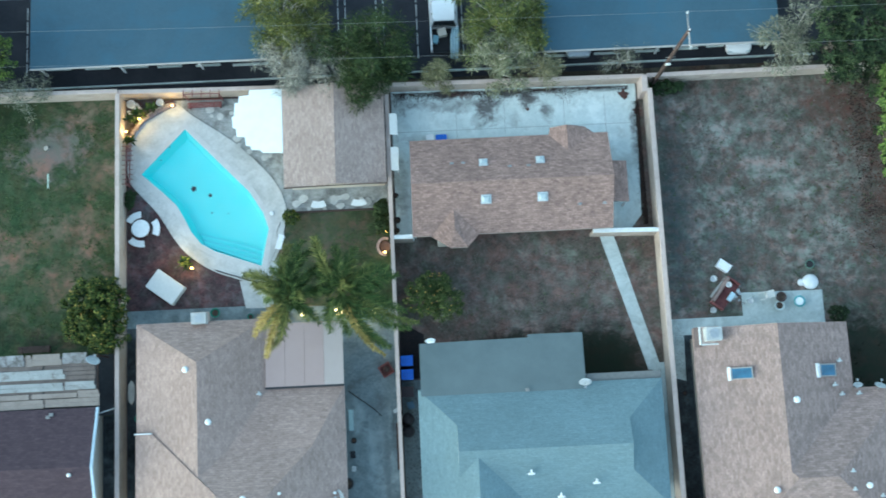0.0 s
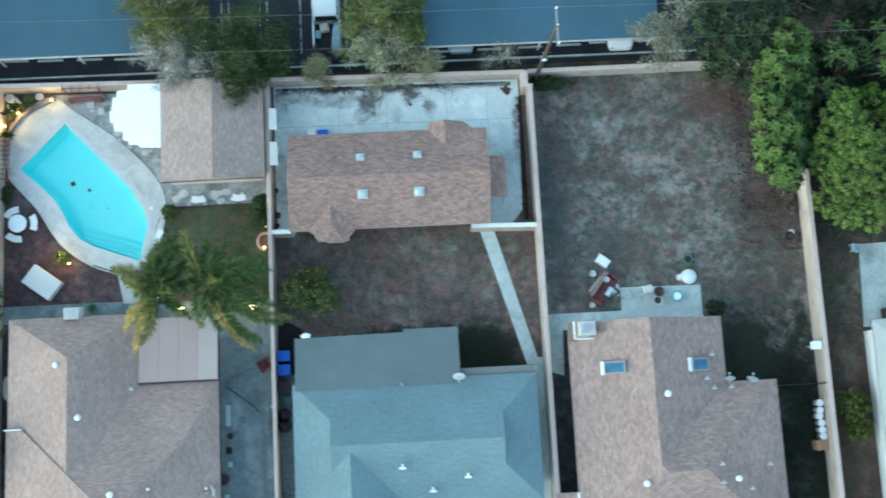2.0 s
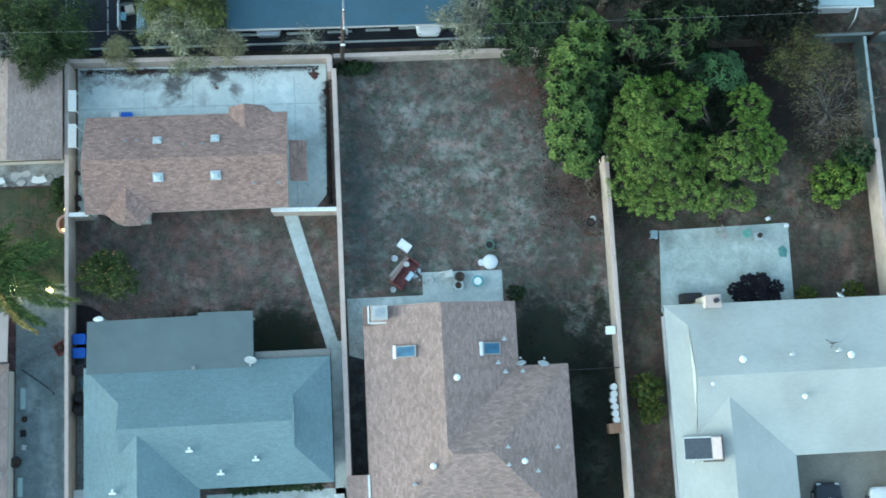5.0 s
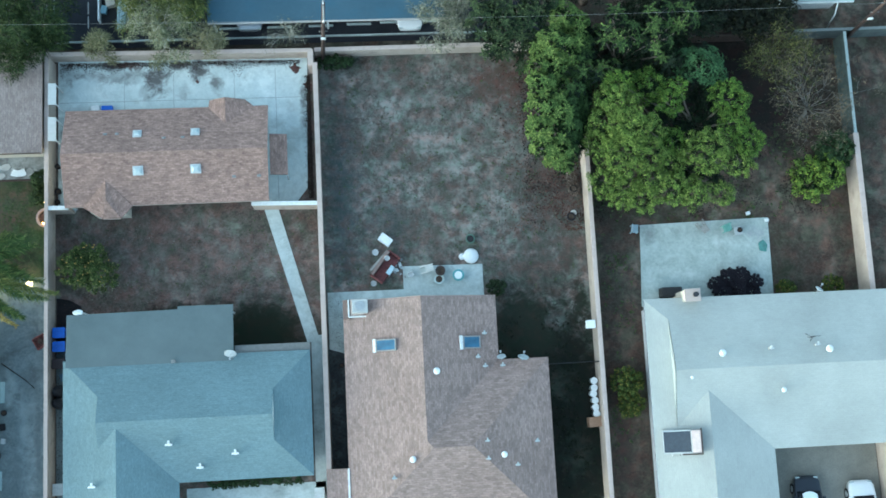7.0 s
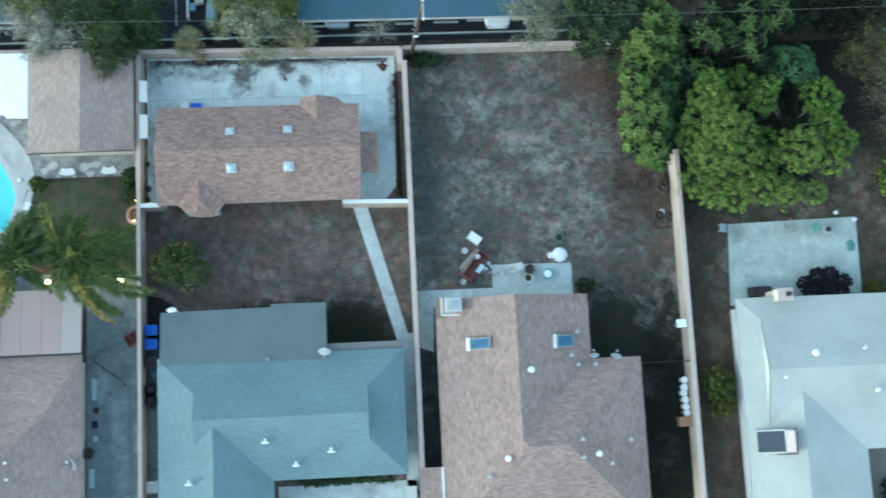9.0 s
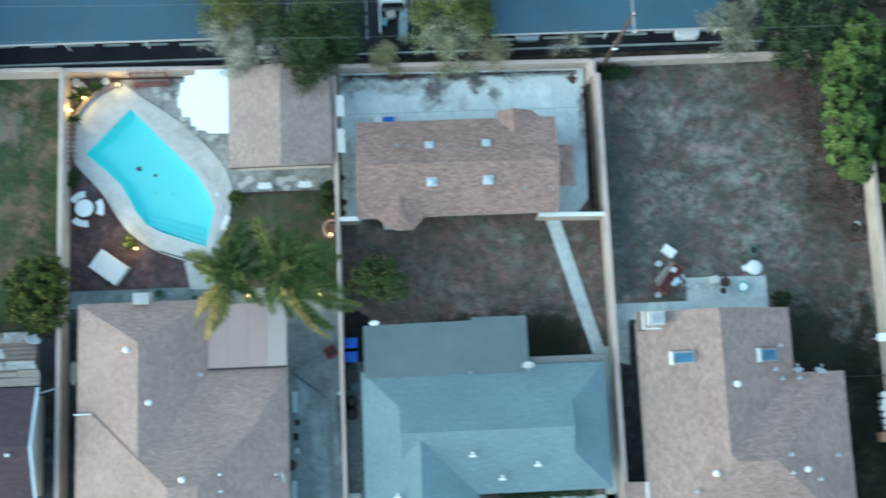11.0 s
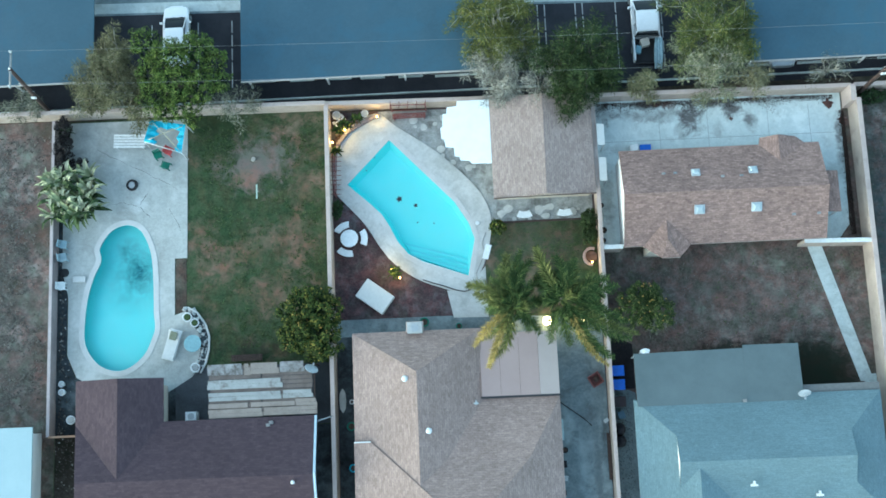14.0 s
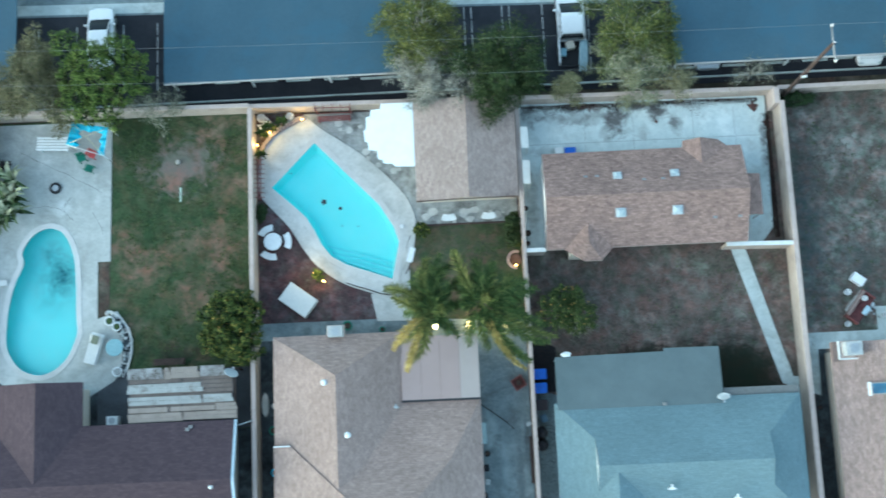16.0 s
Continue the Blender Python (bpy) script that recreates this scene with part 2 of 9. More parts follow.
ROOF_BROWN = shingles("brown_shingles", (0.34, 0.252, 0.222), (0.245, 0.182, 0.16), streak=0.5)
ROOF_RANCH = shingles("light_brown_shingles", (0.368, 0.276, 0.24), (0.29, 0.217, 0.188), streak=0.42)
ROOF_RED = shingles("red_brown_shingles", (0.345, 0.233, 0.194), (0.235, 0.158, 0.134), streak=0.6, stretch=1.5)
ROOF_TAN = shingles("tan_shingles", (0.388, 0.307, 0.268), (0.305, 0.236, 0.208), streak=0.4)
ROOF_TEAL = shingles("blue_grey_shingles", (0.171, 0.238, 0.256), (0.16, 0.225, 0.244), streak=0.34, joint=0.85)
ROOF_GREY = surface("grey_roll_roofing", (0.094, 0.121, 0.127), (0.132, 0.163, 0.169), 0.4, 18, 0.9, relief=0.2)
ROOF_PALE = shingles("pale_weathered_shingles", (0.40, 0.415, 0.39), (0.385, 0.40, 0.375), streak=0.13, joint=0.88)
ROOF_DARK = shingles("dark_purple_brown_shingles", (0.084, 0.06, 0.068), (0.064, 0.046, 0.055), streak=0.3, joint=0.75)
STUCCO = surface("cream_stucco", (0.48, 0.43, 0.36), (0.58, 0.53, 0.45), 0.6, 30, 0.9)
STUCCO_W = surface("white_stucco", (0.62, 0.62, 0.60), (0.72, 0.72, 0.70), 0.6, 30, 0.9)
WALL = surface("tan_block_wall", (0.34, 0.28, 0.23), (0.47, 0.395, 0.335), 0.7, 9, 0.95, stain=(0.22, 0.18, 0.155), stain_at=(0.55, 0.8))
CAP = surface("pale_wall_cap", (0.40, 0.325, 0.285), (0.52, 0.43, 0.385), 0.8, 7, 0.95, stain=(0.33, 0.27, 0.23), stain_at=(0.52, 0.75))
TRIM = plain("white_paint", (0.66, 0.67, 0.66), 0.5)
GREY_TRIM = plain("weathered_light_grey", (0.42, 0.45, 0.46), 0.55)
WHITE = plain("white_plastic", (0.70, 0.72, 0.72), 0.4, vary=0.08)
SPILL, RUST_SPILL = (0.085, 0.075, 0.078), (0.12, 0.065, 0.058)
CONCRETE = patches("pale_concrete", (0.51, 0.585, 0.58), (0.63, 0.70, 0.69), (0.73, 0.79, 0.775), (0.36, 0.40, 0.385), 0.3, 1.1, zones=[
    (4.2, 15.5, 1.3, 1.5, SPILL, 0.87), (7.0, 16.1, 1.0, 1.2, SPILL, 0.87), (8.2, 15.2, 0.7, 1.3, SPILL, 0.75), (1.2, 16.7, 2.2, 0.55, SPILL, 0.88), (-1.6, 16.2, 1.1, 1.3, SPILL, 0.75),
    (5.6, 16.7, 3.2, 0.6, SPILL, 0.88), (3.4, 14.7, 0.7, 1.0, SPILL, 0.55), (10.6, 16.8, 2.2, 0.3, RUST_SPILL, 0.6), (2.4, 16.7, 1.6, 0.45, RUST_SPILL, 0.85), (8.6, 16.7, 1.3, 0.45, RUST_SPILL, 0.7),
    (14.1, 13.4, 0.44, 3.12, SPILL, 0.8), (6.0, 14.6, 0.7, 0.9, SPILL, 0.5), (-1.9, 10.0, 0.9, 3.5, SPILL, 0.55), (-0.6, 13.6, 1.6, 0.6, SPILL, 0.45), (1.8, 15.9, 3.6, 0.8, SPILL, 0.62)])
SLAB = patches("worn_concrete", (0.38, 0.42, 0.41), (0.50, 0.55, 0.535), (0.58, 0.63, 0.615), (0.24, 0.255, 0.24), 0.3, 1.1)
SLAB_OLD = patches("mottled_concrete", (0.31, 0.36, 0.335), (0.44, 0.49, 0.465), (0.52, 0.57, 0.545), (0.27, 0.30, 0.275), 0.35, 0.8, zones=[(41.5, 3.6, 3.5, 1.0, (0.24, 0.26, 0.245), 0.5), (37.4, 3.6, 0.8, 1.2, (0.12, 0.12, 0.125), 0.7), (38.6, 0.0, 2.2, 1.2, (0.22, 0.28, 0.28), 0.6), (44.8, 3.4, 1.4, 0.8, (0.25, 0.25, 0.28), 0.6), (43.9, 1.7, 1.4, 0.8, (0.28, 0.31, 0.29), 0.5)])
DECK = patches("grey_pool_deck", (0.425, 0.425, 0.405), (0.545, 0.545, 0.522), (0.62, 0.62, 0.595), (0.33, 0.33, 0.31), 0.25, 0.9)
COPING = surface("pale_coping", (0.465, 0.465, 0.445), (0.575, 0.575, 0.555), 1.2, 14, 0.85)
# northern zones mix stains with tree shade painted into the deck
DECK_W = patches("stained_shaded_pool_deck", (0.352, 0.362, 0.342), (0.462, 0.474, 0.45), (0.54, 0.55, 0.525), (0.275, 0.28, 0.26), 0.25, 0.9, zones=[(-34.5, 16.0, 5.0, 2.2, (0.27, 0.29, 0.285), 0.6), (-38.4, 13.0, 1.6, 4.5, (0.24, 0.25, 0.24), 0.6), (-34.0, 11.4, 1.2, 0.9, (0.66, 0.68, 0.66), 0.6), (-33.6, -1.4, 4.0, 0.9, (0.30, 0.38, 0.39), 0.6)])
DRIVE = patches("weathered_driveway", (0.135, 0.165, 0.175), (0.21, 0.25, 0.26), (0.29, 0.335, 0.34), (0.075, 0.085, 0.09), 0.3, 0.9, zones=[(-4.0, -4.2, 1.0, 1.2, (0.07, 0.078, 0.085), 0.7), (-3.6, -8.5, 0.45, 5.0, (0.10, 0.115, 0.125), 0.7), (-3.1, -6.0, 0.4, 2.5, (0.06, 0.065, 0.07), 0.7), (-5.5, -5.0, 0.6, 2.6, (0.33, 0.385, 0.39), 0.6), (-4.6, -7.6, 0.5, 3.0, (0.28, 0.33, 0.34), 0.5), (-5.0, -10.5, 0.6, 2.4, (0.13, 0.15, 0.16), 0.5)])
ASPHALT = surface("dark_asphalt", (0.013, 0.014, 0.019), (0.035, 0.037, 0.045), 0.5, 20, 0.9)
METAL_ROOF = surface("blue_grey_metal_roofing", (0.037, 0.075, 0.104), (0.056, 0.101, 0.135), 0.25, 5, 0.7, relief=0.1, stain=(0.045, 0.098, 0.14), stain_at=(0.5, 0.7), stain_scale=0.35)
# first two zones are darker ground round the eastern trees
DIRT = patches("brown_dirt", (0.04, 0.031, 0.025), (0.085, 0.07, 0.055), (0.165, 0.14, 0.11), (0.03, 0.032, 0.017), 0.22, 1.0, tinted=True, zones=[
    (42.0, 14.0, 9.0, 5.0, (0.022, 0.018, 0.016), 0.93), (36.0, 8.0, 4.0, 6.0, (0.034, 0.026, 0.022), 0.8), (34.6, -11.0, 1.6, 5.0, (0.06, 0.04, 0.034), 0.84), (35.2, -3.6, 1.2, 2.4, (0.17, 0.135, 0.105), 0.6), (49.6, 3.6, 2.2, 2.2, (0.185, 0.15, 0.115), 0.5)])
# darkest tone covers weeds plus shade beside buildings, painted into the ground
BLEACHED, RED_EARTH, WEEDS_AND_SHADE, GREY_EARTH = (0.285, 0.28, 0.255), (0.105, 0.068, 0.056), (0.021, 0.024, 0.017), (0.058, 0.067, 0.069)
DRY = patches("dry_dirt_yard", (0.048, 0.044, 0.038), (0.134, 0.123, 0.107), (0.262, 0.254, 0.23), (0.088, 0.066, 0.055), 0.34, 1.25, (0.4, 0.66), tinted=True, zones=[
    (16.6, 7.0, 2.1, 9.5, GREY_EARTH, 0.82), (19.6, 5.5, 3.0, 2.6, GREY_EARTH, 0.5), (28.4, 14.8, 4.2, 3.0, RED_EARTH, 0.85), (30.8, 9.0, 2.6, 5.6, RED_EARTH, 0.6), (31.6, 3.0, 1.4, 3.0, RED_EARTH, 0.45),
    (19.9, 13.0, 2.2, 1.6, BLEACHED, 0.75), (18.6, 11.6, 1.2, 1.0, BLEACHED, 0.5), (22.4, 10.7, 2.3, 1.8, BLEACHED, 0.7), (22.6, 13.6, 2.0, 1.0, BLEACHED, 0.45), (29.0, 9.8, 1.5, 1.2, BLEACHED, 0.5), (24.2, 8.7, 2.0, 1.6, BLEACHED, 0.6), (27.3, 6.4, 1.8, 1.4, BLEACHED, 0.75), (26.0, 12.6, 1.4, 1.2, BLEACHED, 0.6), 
    (29.5, 1.2, 4.4, 3.6, (0.075, 0.066, 0.055), 0.8), (29.4, -9.0, 5.0, 8.6, WEEDS_AND_SHADE, 0.92), (30.8, -9.5, 3.4, 7.6, (0.011, 0.013, 0.010), 0.9), (28.0, -3.2, 2.4, 3.2, WEEDS_AND_SHADE, 0.9), (32.2, -1.0, 1.4, 2.2, WEEDS_AND_SHADE, 0.85), (30.2, -6.4, 2.2, 1.8, (0.055, 0.06, 0.045), 0.55), (31.4, -11.0, 1.6, 2.6, (0.05, 0.055, 0.042), 0.5), (30.4, 4.6, 3.8, 5.4, (0.06, 0.049, 0.041), 0.7), (30.5, -2.2, 1.1, 0.9, (0.13, 0.13, 0.12), 0.8), (17.0, 16.4, 2.0, 0.7, WEEDS_AND_SHADE, 0.85)])
RUSTY = patches("reddish_dry_yard", (0.072, 0.058, 0.05), (0.142, 0.118, 0.102), (0.245, 0.218, 0.194), (0.06, 0.054, 0.035), 0.25, 1.0, (0.44, 0.62), tinted=True)
# dark zones along porch and footpath hold painted shade besides weeds
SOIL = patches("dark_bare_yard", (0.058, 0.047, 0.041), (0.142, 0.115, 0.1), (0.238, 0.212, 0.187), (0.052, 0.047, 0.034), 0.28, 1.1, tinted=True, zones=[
    (5.2, -0.4, 5.0, 1.3, WEEDS_AND_SHADE, 0.88), (11.0, -2.2, 2.9, 2.6, WEEDS_AND_SHADE, 0.92), (10.6, -2.4, 2.2, 2.2, (0.014, 0.018, 0.011), 0.9), (0.2, 4.0, 2.6, 2.4, (0.056, 0.045, 0.04), 0.7), (8.6, 3.2, 2.4, 1.8, (0.185, 0.162, 0.142), 0.5), (4.0, 3.4, 1.8, 1.2, (0.15, 0.13, 0.115), 0.4)])
BARE_CLAY = (0.205, 0.13, 0.096)
LAWN = patches("patchy_lawn", (0.025, 0.042, 0.02), (0.066, 0.088, 0.043), (0.185, 0.135, 0.10), (0.024, 0.038, 0.016), 0.2, 1.0, (0.48, 0.66), tinted=True, zones=[
    (-28.2, 7.0, 2.5, 2.2, BARE_CLAY, 0.72), (-23.2, 8.4, 2.1, 2.9, BARE_CLAY, 0.72), (-24.6, 4.8, 3.1, 2.0, BARE_CLAY, 0.60), (-29.4, 8.9, 1.3, 1.8, BARE_CLAY, 0.55), (-26.0, 8.2, 2.1, 1.6, BARE_CLAY, 0.40), (-22.6, 12.0, 1.6, 2.6, BARE_CLAY, 0.40), (-25.8, 13.9, 3.9, 2.9, (0.17, 0.14, 0.125), 0.89), (-26.6, 12.9, 1.6, 1.0, BARE_CLAY, 0.72),
    (-26.6, 1.0, 3.4, 1.2, WEEDS_AND_SHADE, 0.75), (-29.8, 3.4, 1.2, 2.6, (0.026, 0.036, 0.018), 0.6), (-6.8, 7.4, 3.6, 2.6, (0.125, 0.10, 0.077), 0.72), (-8.6, 5.2, 1.6, 1.6, (0.03, 0.045, 0.02), 0.6), (-4.8, 6.9, 2.0, 2.0, (0.115, 0.085, 0.065), 0.66), (-6.3, 8.0, 1.3, 0.9, (0.04, 0.058, 0.027), 0.55), (-6.0, 6.2, 1.8, 1.5, (0.10, 0.066, 0.05), 0.7), (-4.6, 3.8, 1.6, 1.2, WEEDS_AND_SHADE, 0.6), (-6.0, 2.95, 2.8, 0.6, (0.115, 0.072, 0.058), 0.8)])
MULCH = patches("red_brown_mulch", (0.04, 0.028, 0.03), (0.105, 0.07, 0.073), (0.15, 0.125, 0.13), (0.05, 0.03, 0.035), 0.45, 1.2, (0.45, 0.62), tinted=True)
DAMP = patches("dark_weedy_soil", (0.02, 0.017, 0.013), (0.05, 0.042, 0.033), (0.115, 0.098, 0.08), (0.016, 0.018, 0.01), 0.3, 1.2, (0.5, 0.68))
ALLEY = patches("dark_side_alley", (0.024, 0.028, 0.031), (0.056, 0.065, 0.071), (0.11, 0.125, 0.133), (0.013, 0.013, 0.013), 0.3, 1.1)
GRAVEL = surface("grey_gravel", (0.15, 0.155, 0.15), (0.42, 0.43, 0.42), 1.6, 10, 1.0, relief=0.8, stain=(0.10, 0.095, 0.085), stain_at=(0.5, 0.7), stain_scale=0.9)
DARK_WOOD = surface("dark_wood", (0.035, 0.024, 0.021), (0.08, 0.054, 0.045), 2, 25, 0.8)
WOOD = surface("brown_wood", (0.20, 0.12, 0.075), (0.33, 0.21, 0.14), 2, 25, 0.75)
OLD_BOARD = surface("bleached_boards", (0.23, 0.225, 0.21), (0.38, 0.375, 0.355), 0.9, 12, 0.9, stain=(0.16, 0.13, 0.11), stain_at=(0.5, 0.68), stain_scale=1.3)
RUST_RED = plain("dull_red_paint", (0.17, 0.055, 0.05), 0.5, vary=0.3)
METAL = plain("grey_metal", (0.42, 0.44, 0.45), 0.45, 0.7)
DULL_METAL = plain("dull_galvanised_metal", (0.27, 0.27, 0.265), 0.6, 0.3)
DARK_METAL = plain("dark_metal", (0.05, 0.05, 0.055), 0.5, 0.5)
BLACK = plain("black_rubber", (0.02, 0.02, 0.022), 0.8)
BLUE_BIN = plain("blue_plastic", (0.03, 0.12, 0.55), 0.45, vary=0.2)
BLACK_BIN = plain("black_plastic", (0.012, 0.012, 0.016), 0.8, vary=0.2)
GREEN_PL = plain("green_plastic", (0.02, 0.15, 0.10), 0.5, vary=0.25)
TEAL_FAB = plain("turquoise_fabric", (0.06, 0.36, 0.50), 0.8, vary=0.2)
RED_FAB = plain("red_fabric", (0.45, 0.08, 0.08), 0.8, vary=0.2)
TARP = plain("white_tarp", (0.82, 0.86, 0.86), 0.7, vary=0.04, scale=1.5)
CANVAS = plain("off_white_canvas", (0.60, 0.60, 0.57), 0.9, vary=0.05)
SKYLIGHT = plain("skylight_glass", (0.045, 0.115, 0.19), 0.3, vary=0.3, scale=1.5)
SKY_DOME = plain("milky_dome", (0.40, 0.46, 0.47), 0.3, vary=0.05)
CAR_WHITE = plain("white_car_paint", (0.70, 0.71, 0.71), 0.3, vary=0.03)
CAR_SILVER = plain("silver_car_paint", (0.33, 0.35, 0.37), 0.3, 0.5, vary=0.05)
CAR_DARK = plain("dark_blue_grey_car_paint", (0.03, 0.035, 0.045), 0.3, 0.3, vary=0.05)
CAR_GLASS = plain("dark_car_glass", (0.012, 0.016, 0.02), 0.35)
CAR_GLASS.node_tree.nodes["Principled BSDF"].inputs["Specular IOR Level"].default_value = 0.2
PAINT_LINE = surface("worn_line_paint", (0.16, 0.165, 0.17), (0.42, 0.43, 0.43), 2, 15, 0.9)
BARK = surface("grey_brown_bark", (0.08, 0.064, 0.052), (0.17, 0.14, 0.115), 3, 25, 0.95, relief=0.9)
PALE_BARK = surface("pale_bark", (0.26, 0.245, 0.21), (0.42, 0.40, 0.355), 3, 25, 0.95, relief=0.8)
LEAF_GREEN = leafy("bright_green_leaves", (0.08, 0.13, 0.022), (0.14, 0.205, 0.034), (0.24, 0.285, 0.045))
LEAF_DEEP = leafy("deep_green_leaves", (0.02, 0.036, 0.014), (0.034, 0.058, 0.022), (0.055, 0.082, 0.032))
# inner leaves near black: shade between leaf clumps is put into the colour
LEAF_INNER_SHADE = leafy("shade_tinted_inner_leaves", (0.005, 0.011, 0.004), (0.015, 0.03, 0.008), (0.03, 0.05, 0.012))
LEAF_DEEP_SHADE = leafy("dark_inner_leaves", (0.005, 0.009, 0.006), (0.013, 0.022, 0.012), (0.026, 0.036, 0.018))
LEAF_DARK_OLIVE = leafy("dark_olive_leaves", (0.02, 0.033, 0.011), (0.045, 0.066, 0.022), (0.1, 0.12, 0.04))
LEAF_PALE = leafy("pale_dry_leaves", (0.10, 0.105, 0.068), (0.205, 0.205, 0.145), (0.33, 0.32, 0.25))
LEAF_CITRUS = leafy("citrus_leaves", (0.02, 0.038, 0.01), (0.07, 0.095, 0.02), (0.20, 0.17, 0.03))
LEAF_PALM = leafy("palm_leaflets", (0.05, 0.062, 0.018), (0.15, 0.165, 0.045), (0.33, 0.31, 0.10))
LEAF_PALM_DEEP = leafy("green_palm_leaflets", (0.016, 0.033, 0.010), (0.074, 0.115, 0.031), (0.23, 0.25, 0.075))
LEAF_PALM_DRY = leafy("yellowed_palm_leaflets", (0.14, 0.105, 0.035), (0.33, 0.25, 0.075), (0.50, 0.40, 0.14))
LEAF_BIG = leafy("broad_pale_leaves", (0.012, 0.03, 0.011), (0.15, 0.19, 0.075), (0.78, 0.74, 0.56), 0.4)
GRASS_DRY = leafy("dry_grass_blades", (0.075, 0.066, 0.055), (0.16, 0.145, 0.125), (0.20, 0.19, 0.17))
GRASS_GREEN = leafy("green_grass_blades", (0.03, 0.056, 0.018), (0.07, 0.10, 0.036), (0.12, 0.13, 0.055))
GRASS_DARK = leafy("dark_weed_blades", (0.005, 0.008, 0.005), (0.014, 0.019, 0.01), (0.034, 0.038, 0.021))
LITTER = leafy("dark_leaf_litter", (0.014, 0.011, 0.01), (0.04, 0.029, 0.025), (0.085, 0.055, 0.042))
LAMP_WARM = glow("warm_bulb", (1.0, 0.5, 0.12), 4.0)
LAMP_WHITE = glow("bright_bulb", (1.0, 0.68, 0.28), 5.0)


def pool_plaster(name, stained=False):
    m, t, b = nodes_of(name, 0.6)
    v = coords(t)
    c = ramp(t, noise_node(t, v, 0.7, 4.0), [(0.3, (0.42, 0.93, 0.92)), (0.7, (0.50, 0.97, 0.96))])
    if stained:
        near = None
        for x, y, rx, ry in ((-34.5, 6.6, 2.6, 3.3), (-34.1, 6.9, 1.1, 1.6), (-35.0, 8.4, 1.0, 1.1)):
            off = t.nodes.new("ShaderNodeVectorMath")
            off.operation = "SUBTRACT"
            off.inputs[1].default_value = (x, y, 0)
            t.links.new(v, off.inputs[0])
            sc = t.nodes.new("ShaderNodeVectorMath")
            sc.operation = "MULTIPLY"
            sc.inputs[1].default_value = (1 / rx, 1 / ry, 0)
            t.links.new(off.outputs[0], sc.inputs[0])
            ln = t.nodes.new("ShaderNodeVectorMath")
            ln.operation = "LENGTH"
            t.links.new(sc.outputs[0], ln.inputs[0])
            spot = ramp(t, ln.outputs["Value"], [(0.2, grey(0.5)), (1.0, grey(0))])
            near = spot if near is None else mixc(t, 1.0, near, spot, "ADD")
        blots = ramp(t, noise_node(t, v, 1.5, 8.0, 0.72, 0.5), [(0.36, grey(0.35)), (0.62, grey(1.0))])
        c = mixc(t, mixc(t, 1.0, near, blots, "MULTIPLY"), c, (0.02, 0.13, 0.17))
    t.links.new(c, b.inputs["Base Color"])
    return m


POOL = pool_plaster("aqua_plaster")
POOL_STAINED = pool_plaster("stained_aqua_plaster", True)
WATER = bpy.data.materials.new("pool_water")
WATER.use_nodes = True
wt = WATER.node_tree
wt.nodes.remove(wt.nodes["Principled BSDF"])
clear, shine, fres, both = (wt.nodes.new("ShaderNode" + k) for k in ("BsdfTransparent", "BsdfGlossy", "Fresnel", "MixShader"))
clear.inputs[0].default_value = (0.82, 0.987, 0.995, 1)
shine.inputs["Roughness"].default_value = 0.05
fres.inputs["IOR"].default_value = 1.33
ripple = wt.nodes.new("ShaderNodeBump")
ripple.inputs["Strength"].default_value = 0.15
wt.links.new(noise_node(wt, coords(wt), 3.0, 3.0), ripple.inputs["Height"])
wt.links.new(ripple.outputs[0], shine.inputs["Normal"])
wt.links.new(fres.outputs[0], both.inputs[0])
wt.links.new(clear.outputs[0], both.inputs[1])
wt.links.new(shine.outputs[0], both.inputs[2])
wt.links.new(both.outputs[0], wt.nodes["Material Output"].inputs[0])

# ---- ground, yards and pools ----
POOL_EAST = [(-16.55, 15.12), (-19.58, 12.05), (-18.1, 10.7), (-17.25, 9.85), (-16.75, 9.0), (-16.25, 7.95), (-15.55, 7.05), (-14.6, 6.5), (-11.5, 5.36), (-10.95, 7.9), (-11.3, 9.0), (-12.2, 10.5)]
POOL_WEST = smooth_loop([(-36.95, 8.5), (-36.1, 9.8), (-34.8, 10.3), (-33.6, 9.8), (-32.85, 8.3), (-32.6, 6.5), (-32.55, 4.0), (-32.45, 2.9), (-32.6, 2.2), (-33.2, 0.9), (-34.3, -0.05), (-35.5, -0.3), (-36.9, 0.3), (-37.85, 1.8), (-37.9, 3.6), (-37.7, 5.2), (-37.3, 6.6), (-36.85, 7.6)], 4)


def ground_sheet(name, outer, holes, z, material, label, skirt=0.05):
    bm = sheet(bmesh.new(), outer, holes, z, skirt)
    ob = part(name, bm, material)
    return tagged(ob, label, name.replace("_", " "), kind="structure")


def rect(x0, y0, x1, y1):
    return [(x0, y0), (x1, y0), (x1, y1), (x0, y1)]


HOLES = [grow(POOL_EAST, 0.2), grow(POOL_WEST, 0.2)]
ground_sheet("ground", rect(-900, -900, 900, 900), HOLES, -0.06, DIRT, "bare brown dirt ground reaching to the horizon", 0.0)
ground_sheet("yard_far_west", rect(-70, -4.2, -39.58, 17.6), [], -0.01, RUSTY, "dry bare backyard with patchy weeds")
ground_sheet("yard_west", rect(-39.56, -22, -20.75, 17.5), [HOLES[1]], -0.02, LAWN, "patchy green and brown backyard lawn")
ground_sheet("yard_pool", rect(-20.55, -22, -2.75, 17.2), [HOLES[0]], -0.02, MULCH, "red-brown mulch bed round the swimming pool")
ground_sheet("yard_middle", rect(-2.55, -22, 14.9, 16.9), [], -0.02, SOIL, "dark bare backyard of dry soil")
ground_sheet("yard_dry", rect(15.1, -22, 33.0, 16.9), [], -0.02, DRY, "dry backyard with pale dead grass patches")
